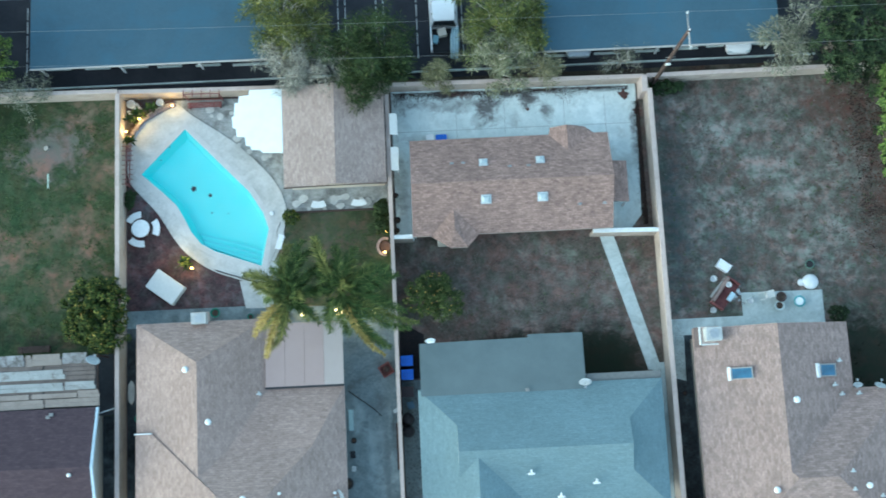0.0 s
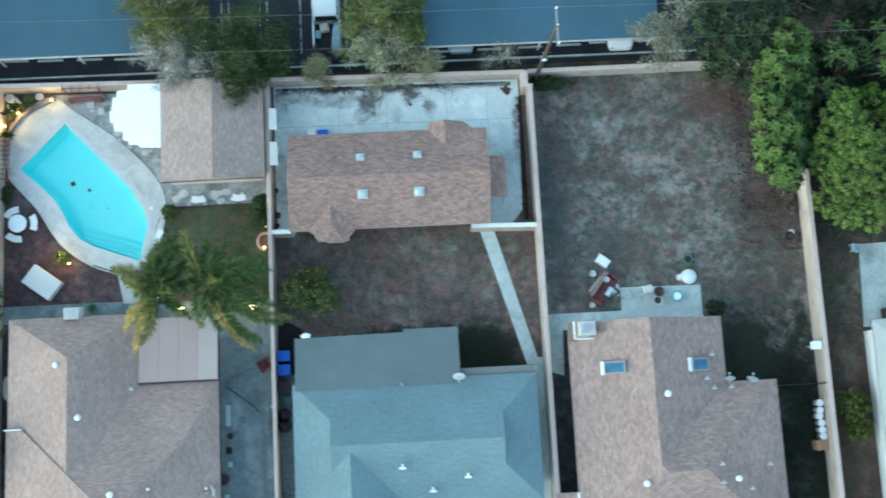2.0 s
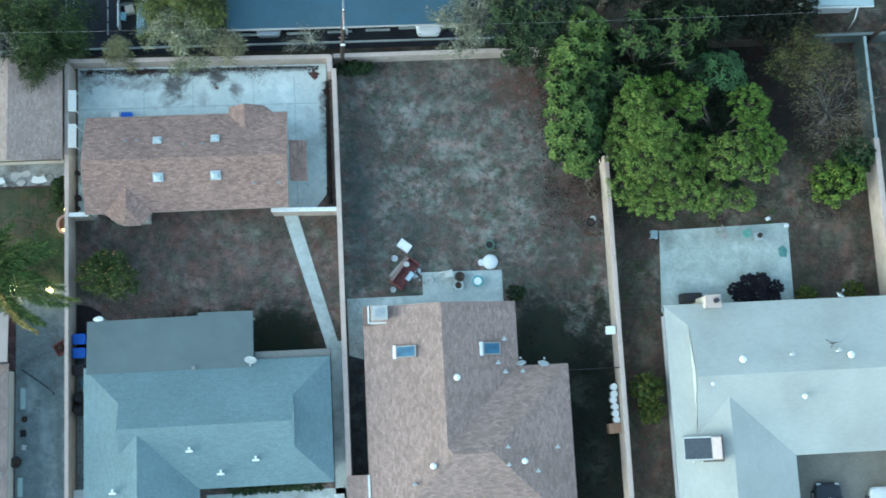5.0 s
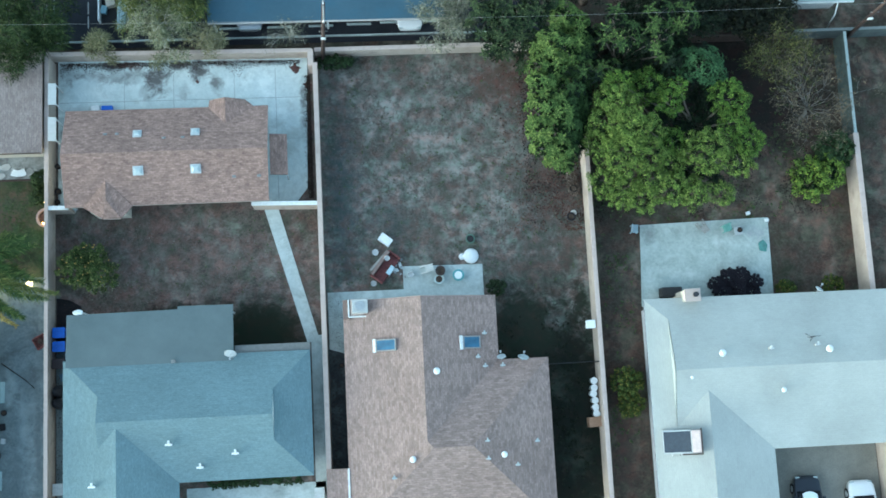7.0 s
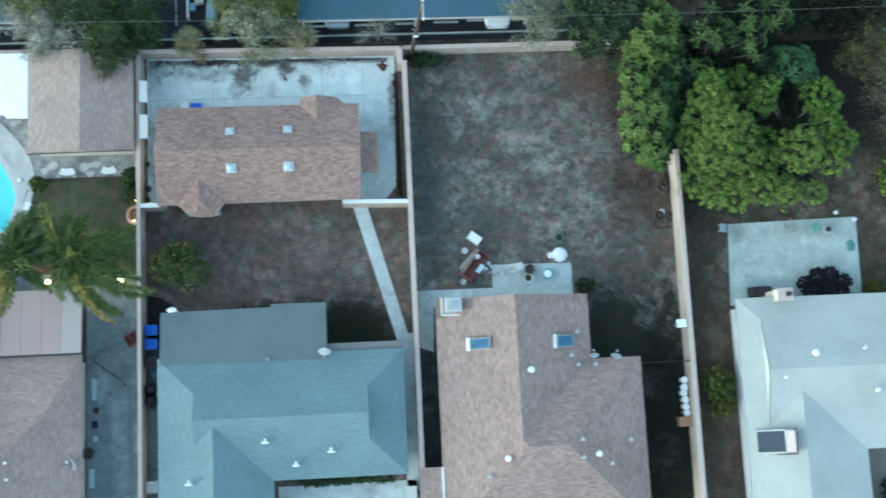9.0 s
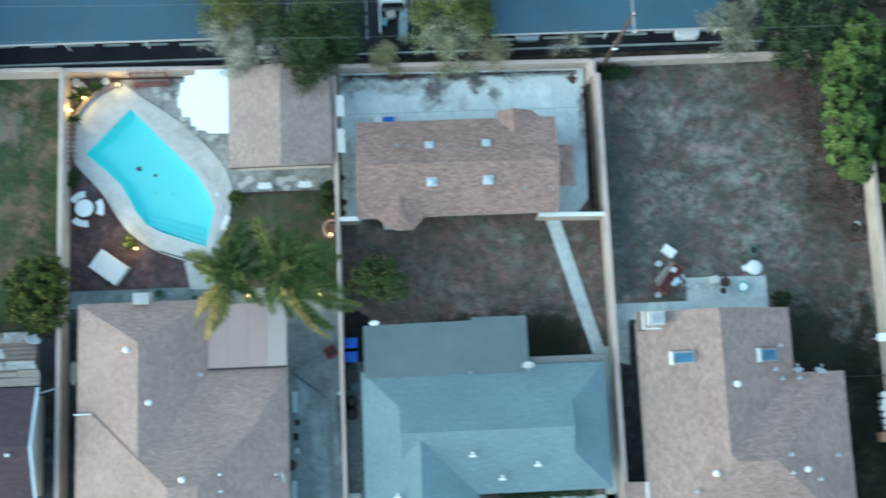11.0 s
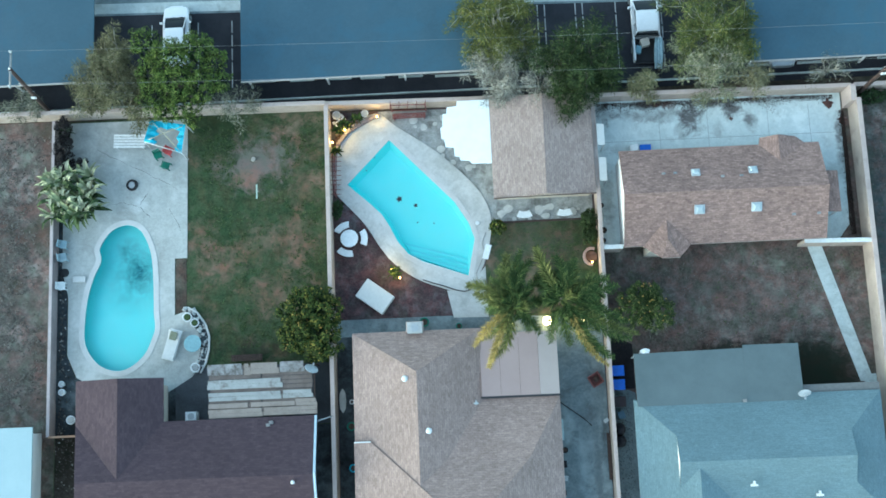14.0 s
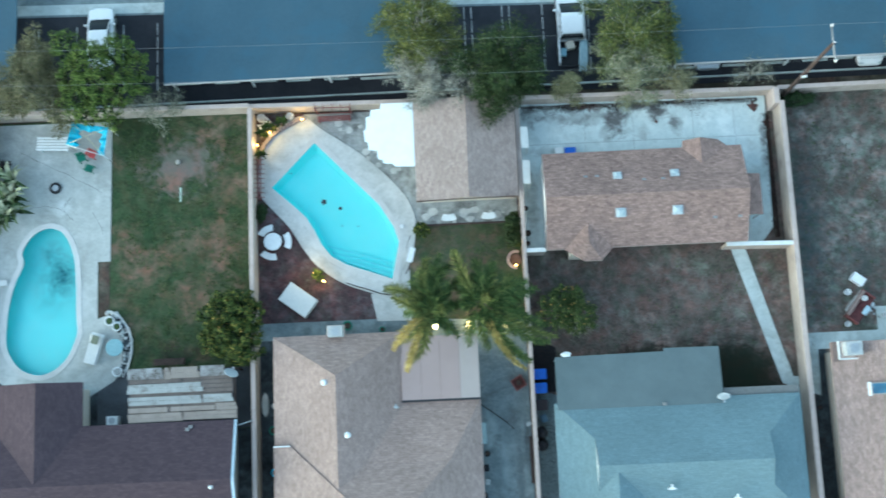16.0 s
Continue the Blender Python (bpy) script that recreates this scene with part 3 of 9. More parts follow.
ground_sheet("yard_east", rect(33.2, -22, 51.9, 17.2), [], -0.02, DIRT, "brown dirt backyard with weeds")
ground_sheet("yard_far_east", rect(52.1, -22, 80, 17.2), [], -0.02, DIRT, "brown dirt yard beyond the fence")
ground_sheet("parking_lot", [(-120, 17.95), (31, 17.95), (31, 23.45), (-120, 27.4)], [], -0.02, ASPHALT, "dark asphalt parking bays beside the carports")
ground_sheet("road", [(-120, 27.4), (31, 23.45), (31, 60), (-120, 60)], [], -0.015, DRIVE, "worn grey asphalt drive aisle")
ground_sheet("gutter_strip", [(-120, 27.55), (31, 23.6), (31, 24.35), (-120, 28.3)], [], 0.0, SLAB, "pale concrete gutter beside the drive aisle")
# lawn and gravel of the pool yard
ground_sheet("lawn", [(-10.2, 2.5), (-2.8, 2.3), (-2.8, 8.9), (-9.6, 9.0), (-9.75, 8.4), (-10.35, 6.0)], [], 0.0, LAWN, "patchy lawn beside the pool deck")
ground_sheet("gravel_bed", [(-17.3, 17.15), (-16.4, 15.7), (-13.7, 13.7), (-11.7, 11.7), (-10.5, 10.2), (-9.8, 9.0), (-2.9, 8.85), (-2.9, 17.0)], [], -0.005, GRAVEL, "grey gravel and stepping stones behind the shed")
ground_sheet("deck_edge", rect(-32.0, -4.0, -31.4, -0.4), [], 0.004, ALLEY, "dark strip beside the deck and house")
ground_sheet("house_passage", rect(-22.4, -20, -20.78, -4.05), [], 0.0, ALLEY, "dark ground strip beside the dark house")
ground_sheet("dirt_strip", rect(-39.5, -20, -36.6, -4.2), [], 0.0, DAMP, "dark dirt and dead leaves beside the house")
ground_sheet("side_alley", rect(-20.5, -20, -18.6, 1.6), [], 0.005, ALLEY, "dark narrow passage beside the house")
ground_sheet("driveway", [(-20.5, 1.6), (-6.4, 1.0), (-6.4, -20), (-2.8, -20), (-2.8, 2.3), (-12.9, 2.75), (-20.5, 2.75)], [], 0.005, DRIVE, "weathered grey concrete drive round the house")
ground_sheet("pavement", [(-13.0, 4.45), (-12.62, 2.6), (-10.3, 2.55), (-10.35, 6.0), (-11.7, 4.38)], [], 0.03, DECK, "pale concrete walk between house and pool")
deck_e = smooth_loop([(-17.45, 17.02), (-19.3, 16.1), (-20.1, 14.9), (-20.45, 13.2), (-20.4, 11.75), (-19.9, 10.95), (-18.45, 9.3), (-17.4, 7.6), (-16.5, 6.45), (-15.1, 5.4), (-13.6, 4.75), (-11.75, 4.35), (-10.45, 6.1), (-9.8, 8.8), (-10.2, 10.6), (-11.45, 12.3), (-13.4, 14.15), (-16.0, 16.0)], 4)
ground_sheet("pool_deck", deck_e, [grow(POOL_EAST, 0.32)], 0.04, DECK, "smooth grey concrete pool deck", 0.1)
deck_w = [(-39.2, 17.4), (-39.2, 7.0), (-38.75, 5.2), (-38.75, 1.2), (-38.1, -0.3), (-36.5, -1.3), (-32.0, -1.6), (-30.3, -0.6), (-29.5, 0.3), (-29.15, 1.4), (-29.25, 2.6), (-30.1, 4.1), (-31.45, 3.6), (-31.45, 7.5), (-30.6, 7.5), (-30.55, 17.3)]
ground_sheet("patio_deck", deck_w, [grow(POOL_WEST, 0.32)], 0.03, DECK_W, "cracked pale concrete deck round the kidney pool", 0.09)
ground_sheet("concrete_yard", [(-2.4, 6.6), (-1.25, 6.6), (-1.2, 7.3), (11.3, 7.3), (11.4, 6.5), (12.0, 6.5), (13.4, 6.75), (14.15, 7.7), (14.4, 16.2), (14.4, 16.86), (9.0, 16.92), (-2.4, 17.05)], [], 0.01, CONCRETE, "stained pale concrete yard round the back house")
ground_sheet("footpath", [(11.2, 6.35), (13.8, -2.75), (14.65, -2.75), (12.15, 6.35)], [], 0.03, SLAB, "narrow pale concrete footpath across the soil", 0.08)
ground_sheet("side_path", rect(14.05, -12.5, 14.85, -2.3), [], 0.02, SLAB, "narrow concrete side path beside the house")
ground_sheet("patio", [(15.25, -3.3), (16.2, -3.6), (16.3, -0.6), (25.75, -0.6), (25.75, 2.0), (20.35, 2.05), (20.35, 0.5), (15.25, 0.48)], [], 0.04, SLAB, "pale concrete patio slab behind the house", 0.1)
ground_sheet("front_walk", rect(5.75, -14.0, 14.7, -11.85), [], 0.02, SLAB, "pale concrete walk before the blue-roofed house")
# dark strip: the passage's shade is put into the ground colour
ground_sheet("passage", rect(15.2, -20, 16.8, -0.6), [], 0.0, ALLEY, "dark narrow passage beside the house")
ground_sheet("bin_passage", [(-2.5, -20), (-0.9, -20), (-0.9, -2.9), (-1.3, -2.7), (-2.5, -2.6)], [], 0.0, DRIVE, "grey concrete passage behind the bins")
ground_sheet("bare_soil", [(-2.5, -2.55), (-0.9, -2.6), (-0.9, 0.3), (-1.7, 0.75), (-2.5, 0.9)], [], 0.0, surface("black_soil", (0.011, 0.010, 0.011), (0.03, 0.026, 0.027), 1.2, 14, 1.0, relief=0.6), "black soil at the mouth of the passage")
ground_sheet("planting_bed", rect(-31.4, 3.7, -30.65, 7.45), [], -0.005, DIRT, "bare dirt bed in the pool deck")
ground_sheet("planting_bed", [(-39.5, -4.1), (-37.0, -4.1), (-37.0, -0.9), (-38.2, -0.2), (-38.8, 1.2), (-38.8, 5.2), (-39.1, 8.0), (-39.1, 17.2), (-39.5, 17.2)], [], -0.005, ALLEY, "dark strip of dirt beside the wall")
ground_sheet("patio_slab", [(36.5, -1.4), (45.75, -1.4), (45.85, 4.42), (36.8, 4.22)], [], 0.05, SLAB_OLD, "worn pale concrete slab in the dirt yard", 0.12)
ground_sheet("motor_court", rect(43.0, -22, 51.8, -10.5), [], 0.0, surface("court_concrete", (0.16, 0.155, 0.135), (0.27, 0.26, 0.225), 0.5, 8), "stained concrete car court beside the house")


def pool(name, outline, label, plaster, shallow, deep, y0, y1, rim):
    """A basin with a sloping floor, a coping ring and a water surface; the depth runs from shallow at y0 to deep at y1."""
    ob = thing(name, label, "swimming pool")
    n = len(outline)
    bm = bmesh.new()
    top = [bm.verts.new((x, y, 0.03)) for x, y in outline]
    depth = [shallow + (deep - shallow) * min(1, max(0, (y - y0) / (y1 - y0))) for x, y in outline]
    low = [bm.verts.new((x, y, -d)) for (x, y), d in zip(grow(outline, -0.32), depth)]
    for i in range(n):
        bm.faces.new((top[(i + 1) % n], top[i], low[i], low[(i + 1) % n]))
    edges = [bm.edges.get((low[i], low[(i + 1) % n])) for i in range(n)]
    bmesh.ops.triangle_fill(bm, use_beauty=True, use_dissolve=False, edges=edges)
    part("basin", bm, plaster, ob)
    bm = bmesh.new()
    sheet(bm, grow(outline, rim), [grow(outline, -0.03)], 0.06, 0.05)
    part("coping", bm, COPING, ob, "pale rounded coping")
    bm = bmesh.new()
    sheet(bm, grow(outline, 0.01), [], -0.02)
    w = part("water", bm, WATER, ob, "clear still water")
    w.visible_shadow = False
    return ob


pe = pool("swimming_pool", POOL_EAST, "angular turquoise swimming pool with steps at one end", POOL, 0.72, 0.85, 6.0, 14.0, 0.33)
pw = pool("swimming_pool", POOL_WEST, "kidney-shaped turquoise pool with dark algae stains", POOL_STAINED, 0.65, 0.95, 1.0, 7.0, 0.33)
STEP_PLASTER, STEP_EDGE = pool_plaster("step_plaster"), plain("pale_blue_step_edge", (0.42, 0.86, 0.88), 0.4)
foot = ((-15.3, 6.98), (-11.6, 5.5))
for i, (xa, ya, xb, yb) in enumerate(((-15.35, 7.1, -11.45, 5.8), (-15.55, 7.5, -11.36, 6.16), (-15.75, 7.95, -11.28, 6.55))):
    z = -0.2 - 0.2 * i
    part("pool_step", prism(bmesh.new(), [foot[0], foot[1], (xb, yb), (xa, ya)], -1.05, z), STEP_PLASTER, pe)
    part("step_edge", prism(bmesh.new(), [(xa, ya - 0.1), (xb, yb - 0.1), (xb, yb + 0.01), (xa, ya + 0.01)], z - 0.03, z + 0.012), STEP_EDGE, pe, "pale tiled step edge")

# joints of the concrete yard, and cracks of the west deck
DARK_LINE = plain("dark_joint", (0.33, 0.37, 0.37), 0.95)
for x0, y0, x1, y1 in ((-2.3, 14.15, 14.2, 14.1), (2.0, 12.9, 2.0, 16.0), (5.3, 13.0, 5.3, 16.1), (9.4, 13.3, 9.4, 16.1), (12.2, 7.0, 12.2, 16.2), (12.2, 11.2, 14.2, 11.2)):
    bm = bmesh.new()
    dx, dy = (0.0, 0.015) if abs(x1 - x0) > abs(y1 - y0) else (0.015, 0.0)
    prism(bm, [(x0 - dx, y0 - dy), (x1 + (dx if dx else 0), y1 - dy), (x1 + dx, y1 + dy), (x0 - dx if not dx else x0 - dx, y0 + dy)] if dy else [(x0 - dx, y0), (x0 + dx, y0), (x1 + dx, y1), (x1 - dx, y1)], 0.005, 0.016)
    tagged(part("concrete_joint", bm, DARK_LINE), "dark joint between concrete panels", "joint", "joints of the concrete yard", "structure")


# ---- block walls and fences ----
def wall(name, x0, y0, x1, y1, label, height=1.75, thick=0.2, cap=True, material=None, cap_material=None):
    d = Vector((x1 - x0, y1 - y0))
    n = math.hypot(d.x, d.y)
    ang = math.degrees(math.atan2(d.y, d.x))
    ob = thing(name, label, "wall", kind="structure", at=(x0, y0, 0), turn=ang)
    bm = bmesh.new()
    box(bm, 0, -thick / 2, -0.1, n, thick / 2, height)
    part("blockwork", bm, material or WALL, ob)
    if cap:
        bm = bmesh.new()
        box(bm, -0.02, -thick / 2 - 0.04, height, n + 0.02, thick / 2 + 0.04, height + 0.07, 0.015)
        part("wall_cap", bm, cap_material or CAP, ob)
    return ob


wall("wall_north_west", -60, 18.0, -20.75, 17.5, "tan block wall behind the western yards", 1.55)
wall("wall_north_pool", -20.75, 17.48, -2.6, 17.16, "tan block wall behind the pool yard", 1.4)
wall("wall_north_middle", -2.6, 17.15, 14.75, 16.96, "tan block wall behind the concrete yard", 1.3, 0.2)
wall("wall_north_dry", 15.0, 16.98, 33.0, 17.06, "tan block wall behind the dry yard", 1.3)
wall("wall_north_east", 33.0, 17.15, 48.5, 17.3, "dark board fence behind the eastern trees", 1.3, 0.08, cap=False, material=DARK_WOOD)
wall("wall_north_far_east", 48.5, 17.3, 70, 17.5, "grey fence behind the eastern yard", 1.6, 0.12, material=surface("grey_boards", (0.06, 0.072, 0.07), (0.11, 0.125, 0.122), 1.5, 9, 0.9), cap_material=plain("grey_board_cap", (0.15, 0.165, 0.16), 0.9))
wall("wall_lot_far_west", -39.56, 17.3, -39.56, -4.15, "weathered pinkish block wall between yards", 1.05, 0.13, material=surface("pinkish_blocks", (0.20, 0.165, 0.16), (0.31, 0.26, 0.25), 0.7, 9, 0.95), cap_material=surface("pinkish_cap", (0.33, 0.28, 0.27), (0.47, 0.41, 0.40), 0.8, 7, 0.95))
wall("wall_lot_west", -20.65, 17.2, -20.65, -22, "tan block wall between lawn and pool yard")
wall("wall_lot_pool", -2.66, 16.9, -2.66, 8.3, "dark block wall behind the shed", 1.75)
wall("wall_lot_drive", -2.66, 8.3, -2.66, -22, "tan block wall beside the driveway", 1.75, 0.16)
wall("wall_lot_middle", 15.0, 15.9, 15.0, -22, "tan block wall between the bare yards", 1.8, 0.24)
wall("wall_lot_east", 33.1, 16.9, 33.1, -22, "tan block wall between dry and dirt yards", 1.75, 0.22)
wall("wall_lot_far_east", 52.0, 17.1, 52.0, 9.8, "weathered grey fence at the yard's edge", 1.7, 0.12, material=surface("grey_fence_boards", (0.05, 0.065, 0.06), (0.10, 0.125, 0.12), 1.5, 9, 0.9), cap_material=plain("grey_fence_cap", (0.30, 0.35, 0.345), 0.9))
wall("wall_lot_corner_east", 52.0, 9.8, 52.0, -22, "pinkish block wall at the yard's edge", 1.7, 0.3)
wall("wall_cross_east", 10.55, 6.42, 14.88, 6.3, "white-capped low wall beside the back house", 1.7, 0.2, cap_material=TRIM)
wall("wall_cross_west", -2.55, 6.62, -1.3, 6.6, "short white-capped wall beside the back house", 1.7, 0.2, cap_material=TRIM)
bm = box(bmesh.new(), 14.52, 15.75, -0.05, 14.9, 16.88, 1.82, 0.02)
tagged(part("wall_pier", bm, CAP), "tan stuccoed corner pier", "pier", kind="structure")
bm = bmesh.new()
for i in range(12):
    box(bm, -39.3 + i * 0.16, -4.24, 0, -39.16 + i * 0.16, -4.2, 1.6, 0.004)
box(bm, -39.3, -4.2, 1.4, -37.3, -4.15, 1.5)
box(bm, -39.3, -4.26, 1.6, -37.3, -4.12, 1.63)
tagged(part("side_fence", bm, WOOD), "low wooden plank fence beside the dark house", "fence", kind="structure")


# ---- houses ----
def slab(poly, thick):
    bm = bmesh.new()
    top = [bm.verts.new(p) for p in poly]
    f = bm.faces.new(top)
    f.normal_update()
    if f.normal.z < 0:
        f.normal_flip()
        top = top[::-1]
    nrm = f.normal.copy()
    low = [bm.verts.new(v.co - Vector((0, 0, thick))) for v in top]
    k = len(top)
    for i in range(k):
        bm.faces.new((top[(i + 1) % k], top[i], low[i], low[(i + 1) % k]))
    bm.faces.new(low[::-1])
    u = Vector((0, 0, 1)).cross(nrm)
    u = u.normalized() if u.length > 0.02 else Vector((1, 0, 0))
    v = nrm.cross(u)
    uv = bm.loops.layers.uv.new("UVMap")
    for face in bm.faces:
        for loop in face.loops:
            loop[uv].uv = (loop.vert.co.dot(u), loop.vert.co.dot(v))
    return bm


def house(name, label, slopes, walls, wall_material, fascia=(), fascia_material=None):
    """slopes: (outline in space, material); walls: (outline in the plan, height); fascia: boards along eaves."""
    ob = thing(name, label, "house")
    for poly, material in slopes:
        part("roof_slope", slab(poly, 0.14), material, ob)
    for poly, h in walls:
        part("house_wall", prism(bmesh.new(), poly, -0.1, h), wall_material, ob)
    for x0, y0, x1, y1, z in fascia:
        bm = bmesh.new()
        d = Vector((x1 - x0, y1 - y0))
        n = Vector((d.y, -d.x)).normalized() * 0.022
        prism(bm, [(x0, y0), (x0 + n.x, y0 + n.y), (x1 + n.x, y1 + n.y), (x1, y1)], z - 0.2, z - 0.005)
        part("fascia_board", bm, fascia_material or TRIM, ob)
    return ob


def plane_z(x0, y0, z0, gx, gy):
    return lambda x, y: (x, y, z0 + gx * (x - x0) + gy * (y - y0))


# back house in the concrete yard
TAN_EAVE = surface("tan_eave_board", (0.22, 0.175, 0.15), (0.30, 0.24, 0.205), 1.5, 12, 0.9)
E0, R0 = 2.5, 3.78
n = plane_z(0, 12.85, E0, 0, -(R0 - E0) / (12.85 - 9.66))
s = plane_z(0, 6.45, E0, 0, (R0 - E0) / (9.66 - 6.45))
back = house("back_house", "long low back house with red-brown shingle roof", [
    ([n(-1.25, 12.85), n(-1.25, 9.66), n(11.85, 9.66), n(11.85, 12.85)], ROOF_RED),
    ([s(-1.3, 6.45), s(11.75, 6.45), s(11.85, 9.66), s(-1.25, 9.66)], ROOF_RED),
    # hipped bay over the south wall
    ([(-0.1, 6.4, 2.52), (1.1, 5.62, 2.5), (1.42, 6.75, 3.1), (1.42, 8.0, 3.14)], ROOF_RED),
    ([(1.1, 5.62, 2.5), (2.25, 5.62, 2.5), (1.42, 6.75, 3.1)], ROOF_RED),
    ([(2.25, 5.62, 2.5), (3.0, 6.4, 2.52), (1.42, 8.0, 3.14), (1.42, 6.75, 3.1)], ROOF_RED),
    # small gabled porch on the north wall
    ([(7.95, 12.8, 2.52), (8.05, 13.3, 2.5), (9.1, 13.35, 2.98), (9.1, 11.6, 3.02)], ROOF_RED),
    ([(10.95, 12.8, 2.52), (10.35, 13.3, 2.5), (9.1, 13.35, 2.98), (9.1, 11.6, 3.02)], ROOF_RED),
], [(rect(-1.12, 6.95, 11.4, 12.4), 2.38), (rect(0.3, 6.1, 2.4, 7.0), 2.38), (rect(8.3, 12.3, 10.3, 12.95), 2.35)], STUCCO,
    [(-1.3, 6.45, -0.1, 6.45, E0), (3.0, 6.45, 11.75, 6.45, E0), (1.1, 5.62, 2.25, 5.62, E0)], TAN_EAVE)
for z0, tri in ((2.38, ((11.4, 6.95), (11.4, 12.4), (11.4, 9.66))),):
    bm = bmesh.new()
    vs = [bm.verts.new((tri[0][0], tri[0][1], z0)), bm.verts.new((tri[1][0], tri[1][1], z0)), bm.verts.new((tri[2][0], tri[2][1], 3.6))]
    bm.faces.new(vs)
    part("gable", bm, STUCCO, back)
bm = prism(bmesh.new(), [(6.75, -0.05), (12.5, -0.05), (12.5, 2.42), (9.66, 3.6), (6.75, 2.42)], 0, 0.05)
bmesh.ops.transform(bm, matrix=Matrix(((0, 0, 1, -1.175), (1, 0, 0, 0), (0, 1, 0, 0), (0, 0, 0, 1))), verts=bm.verts)
part("gable_wall", bm, STUCCO_W, back, "white gable wall")
part("porch_awning", slab([(11.86, 10.95, 2.35), (13.0, 10.95, 2.1), (13.0, 8.2, 2.1), (11.86, 8.2, 2.35)], 0.08), ROOF_RED, back)
for y in (8.35, 10.8):
    part("awning_post", box(bmesh.new(), 12.86, y - 0.05, 0, 12.95, y + 0.05, 2.05, 0.008), TRIM, back)

# shed beside the pool
shed = house("garden_shed", "tan-shingled gabled shed beside the pool", [
    ([(-9.6, 10.1, 2.15), (-6.15, 10.15, 2.85), (-6.1, 17.0, 2.85), (-9.6, 16.9, 2.15)], ROOF_TAN),
    ([(-6.15, 10.15, 2.85), (-2.85, 10.15, 2.15), (-2.85, 16.9, 2.15), (-6.1, 17.0, 2.85)], ROOF_TAN),
], [(rect(-9.3, 10.5, -3.1, 16.6), 2.05)], STUCCO, [(-9.6, 10.1, -6.15, 10.15, 2.5), (-6.15, 10.15, -2.85, 10.15, 2.5)], DARK_WOOD)

# house south of the pool
k = 0.38
w = plane_z(-19.2, 0, 2.5, k, 0)
e = plane_z(-10.9, 0, 2.5, -k, 0)
nn = plane_z(0, 1.6, 2.5, 0, -0.584)
apex = (-15.05, -1.1)
poolhouse = house("ranch_house", "brown-shingled hip-roofed house beside a driveway", [
    ([w(-19.2, 1.6), w(-19.2, -16), w(-15.05, -16), w(*apex)], ROOF_RANCH),
    ([nn(-19.2, 1.6), nn(*apex), nn(-10.9, 1.6)], ROOF_RANCH),
    ([e(-10.9, 1.6), e(*apex), e(-15.05, -8.14), e(-13.36, -6.64), e(-10.9, -2.9)], ROOF_RANCH),
    ([(-10.9, -2.9, 2.5), (-13.36, -6.64, 3.435), (-8.15, -6.64, 3.435), (-6.05, -2.9, 2.5)], ROOF_RANCH),
    ([(-13.36, -6.64, 3.435), (-8.15, -6.64, 3.435), (-11.3, -9.93, 4.85), (-13.1, -9.93, 4.85), (-15.05, -8.14, 4.08)], ROOF_RANCH),
    ([(-6.05, -2.9, 2.5), (-8.15, -6.64, 3.445), (-11.3, -9.93, 4.86), (-11.3, -16, 4.86), (-6.05, -16, 2.5)], ROOF_RANCH),
    ([(-13.1, -9.93, 4.85), (-11.3, -9.93, 4.85), (-11.3, -16, 4.86), (-13.1, -16, 4.85)], ROOF_RANCH),
    # raised wing towards the street
    ([(-19.25, -5.35, 2.6), (-18.15, -5.35, 3.0), (-13.1, -9.93, 4.85), (-13.1, -16, 4.85), (-19.25, -16, 2.6)], ROOF_RANCH),
], [(rect(-18.7, -15.5, -11.3, 1.1), 2.35), (rect(-12.0, -15.5, -6.5, -3.3), 2.35)], STUCCO)
patio_cover = thing("patio_cover", "flat beige patio roof joined to the house", "patio cover")
for i in range(4):
    x0 = -11.0 + i * 1.24
    part("roof_panel", slab([(x0, 1.25, 2.45), (x0 + 1.225, 1.25, 2.45), (x0 + 1.225, -2.8, 2.72), (x0, -2.8, 2.72)], 0.07), surface("beige_panel", *(((0.335, 0.252, 0.232), (0.39, 0.298, 0.275)) if i < 3 else ((0.36, 0.305, 0.28), (0.42, 0.36, 0.335))), 0.3, 14, 0.8, relief=0.15), patio_cover)
part("gutter", box(bmesh.new(), -11.05, -2.93, 2.6, -6.05, -2.8, 2.68), DARK_METAL, patio_cover)
for x in (-10.8, -8.5, -6.2):
    part("post", box(bmesh.new(), x - 0.05, 1.1, 0, x + 0.05, 1.2, 2.4, 0.01), TRIM, patio_cover)

# teal-roofed house
k = 0.4
N = plane_z(0, -3.4, 2.5, 0, -k)
TR = 2.5 + k * 3.95
Wt = plane_z(-1.4, 0, 2.5, k, 0)
Et = plane_z(14.08, 0, 2.5, -k, 0)
g = 2.35
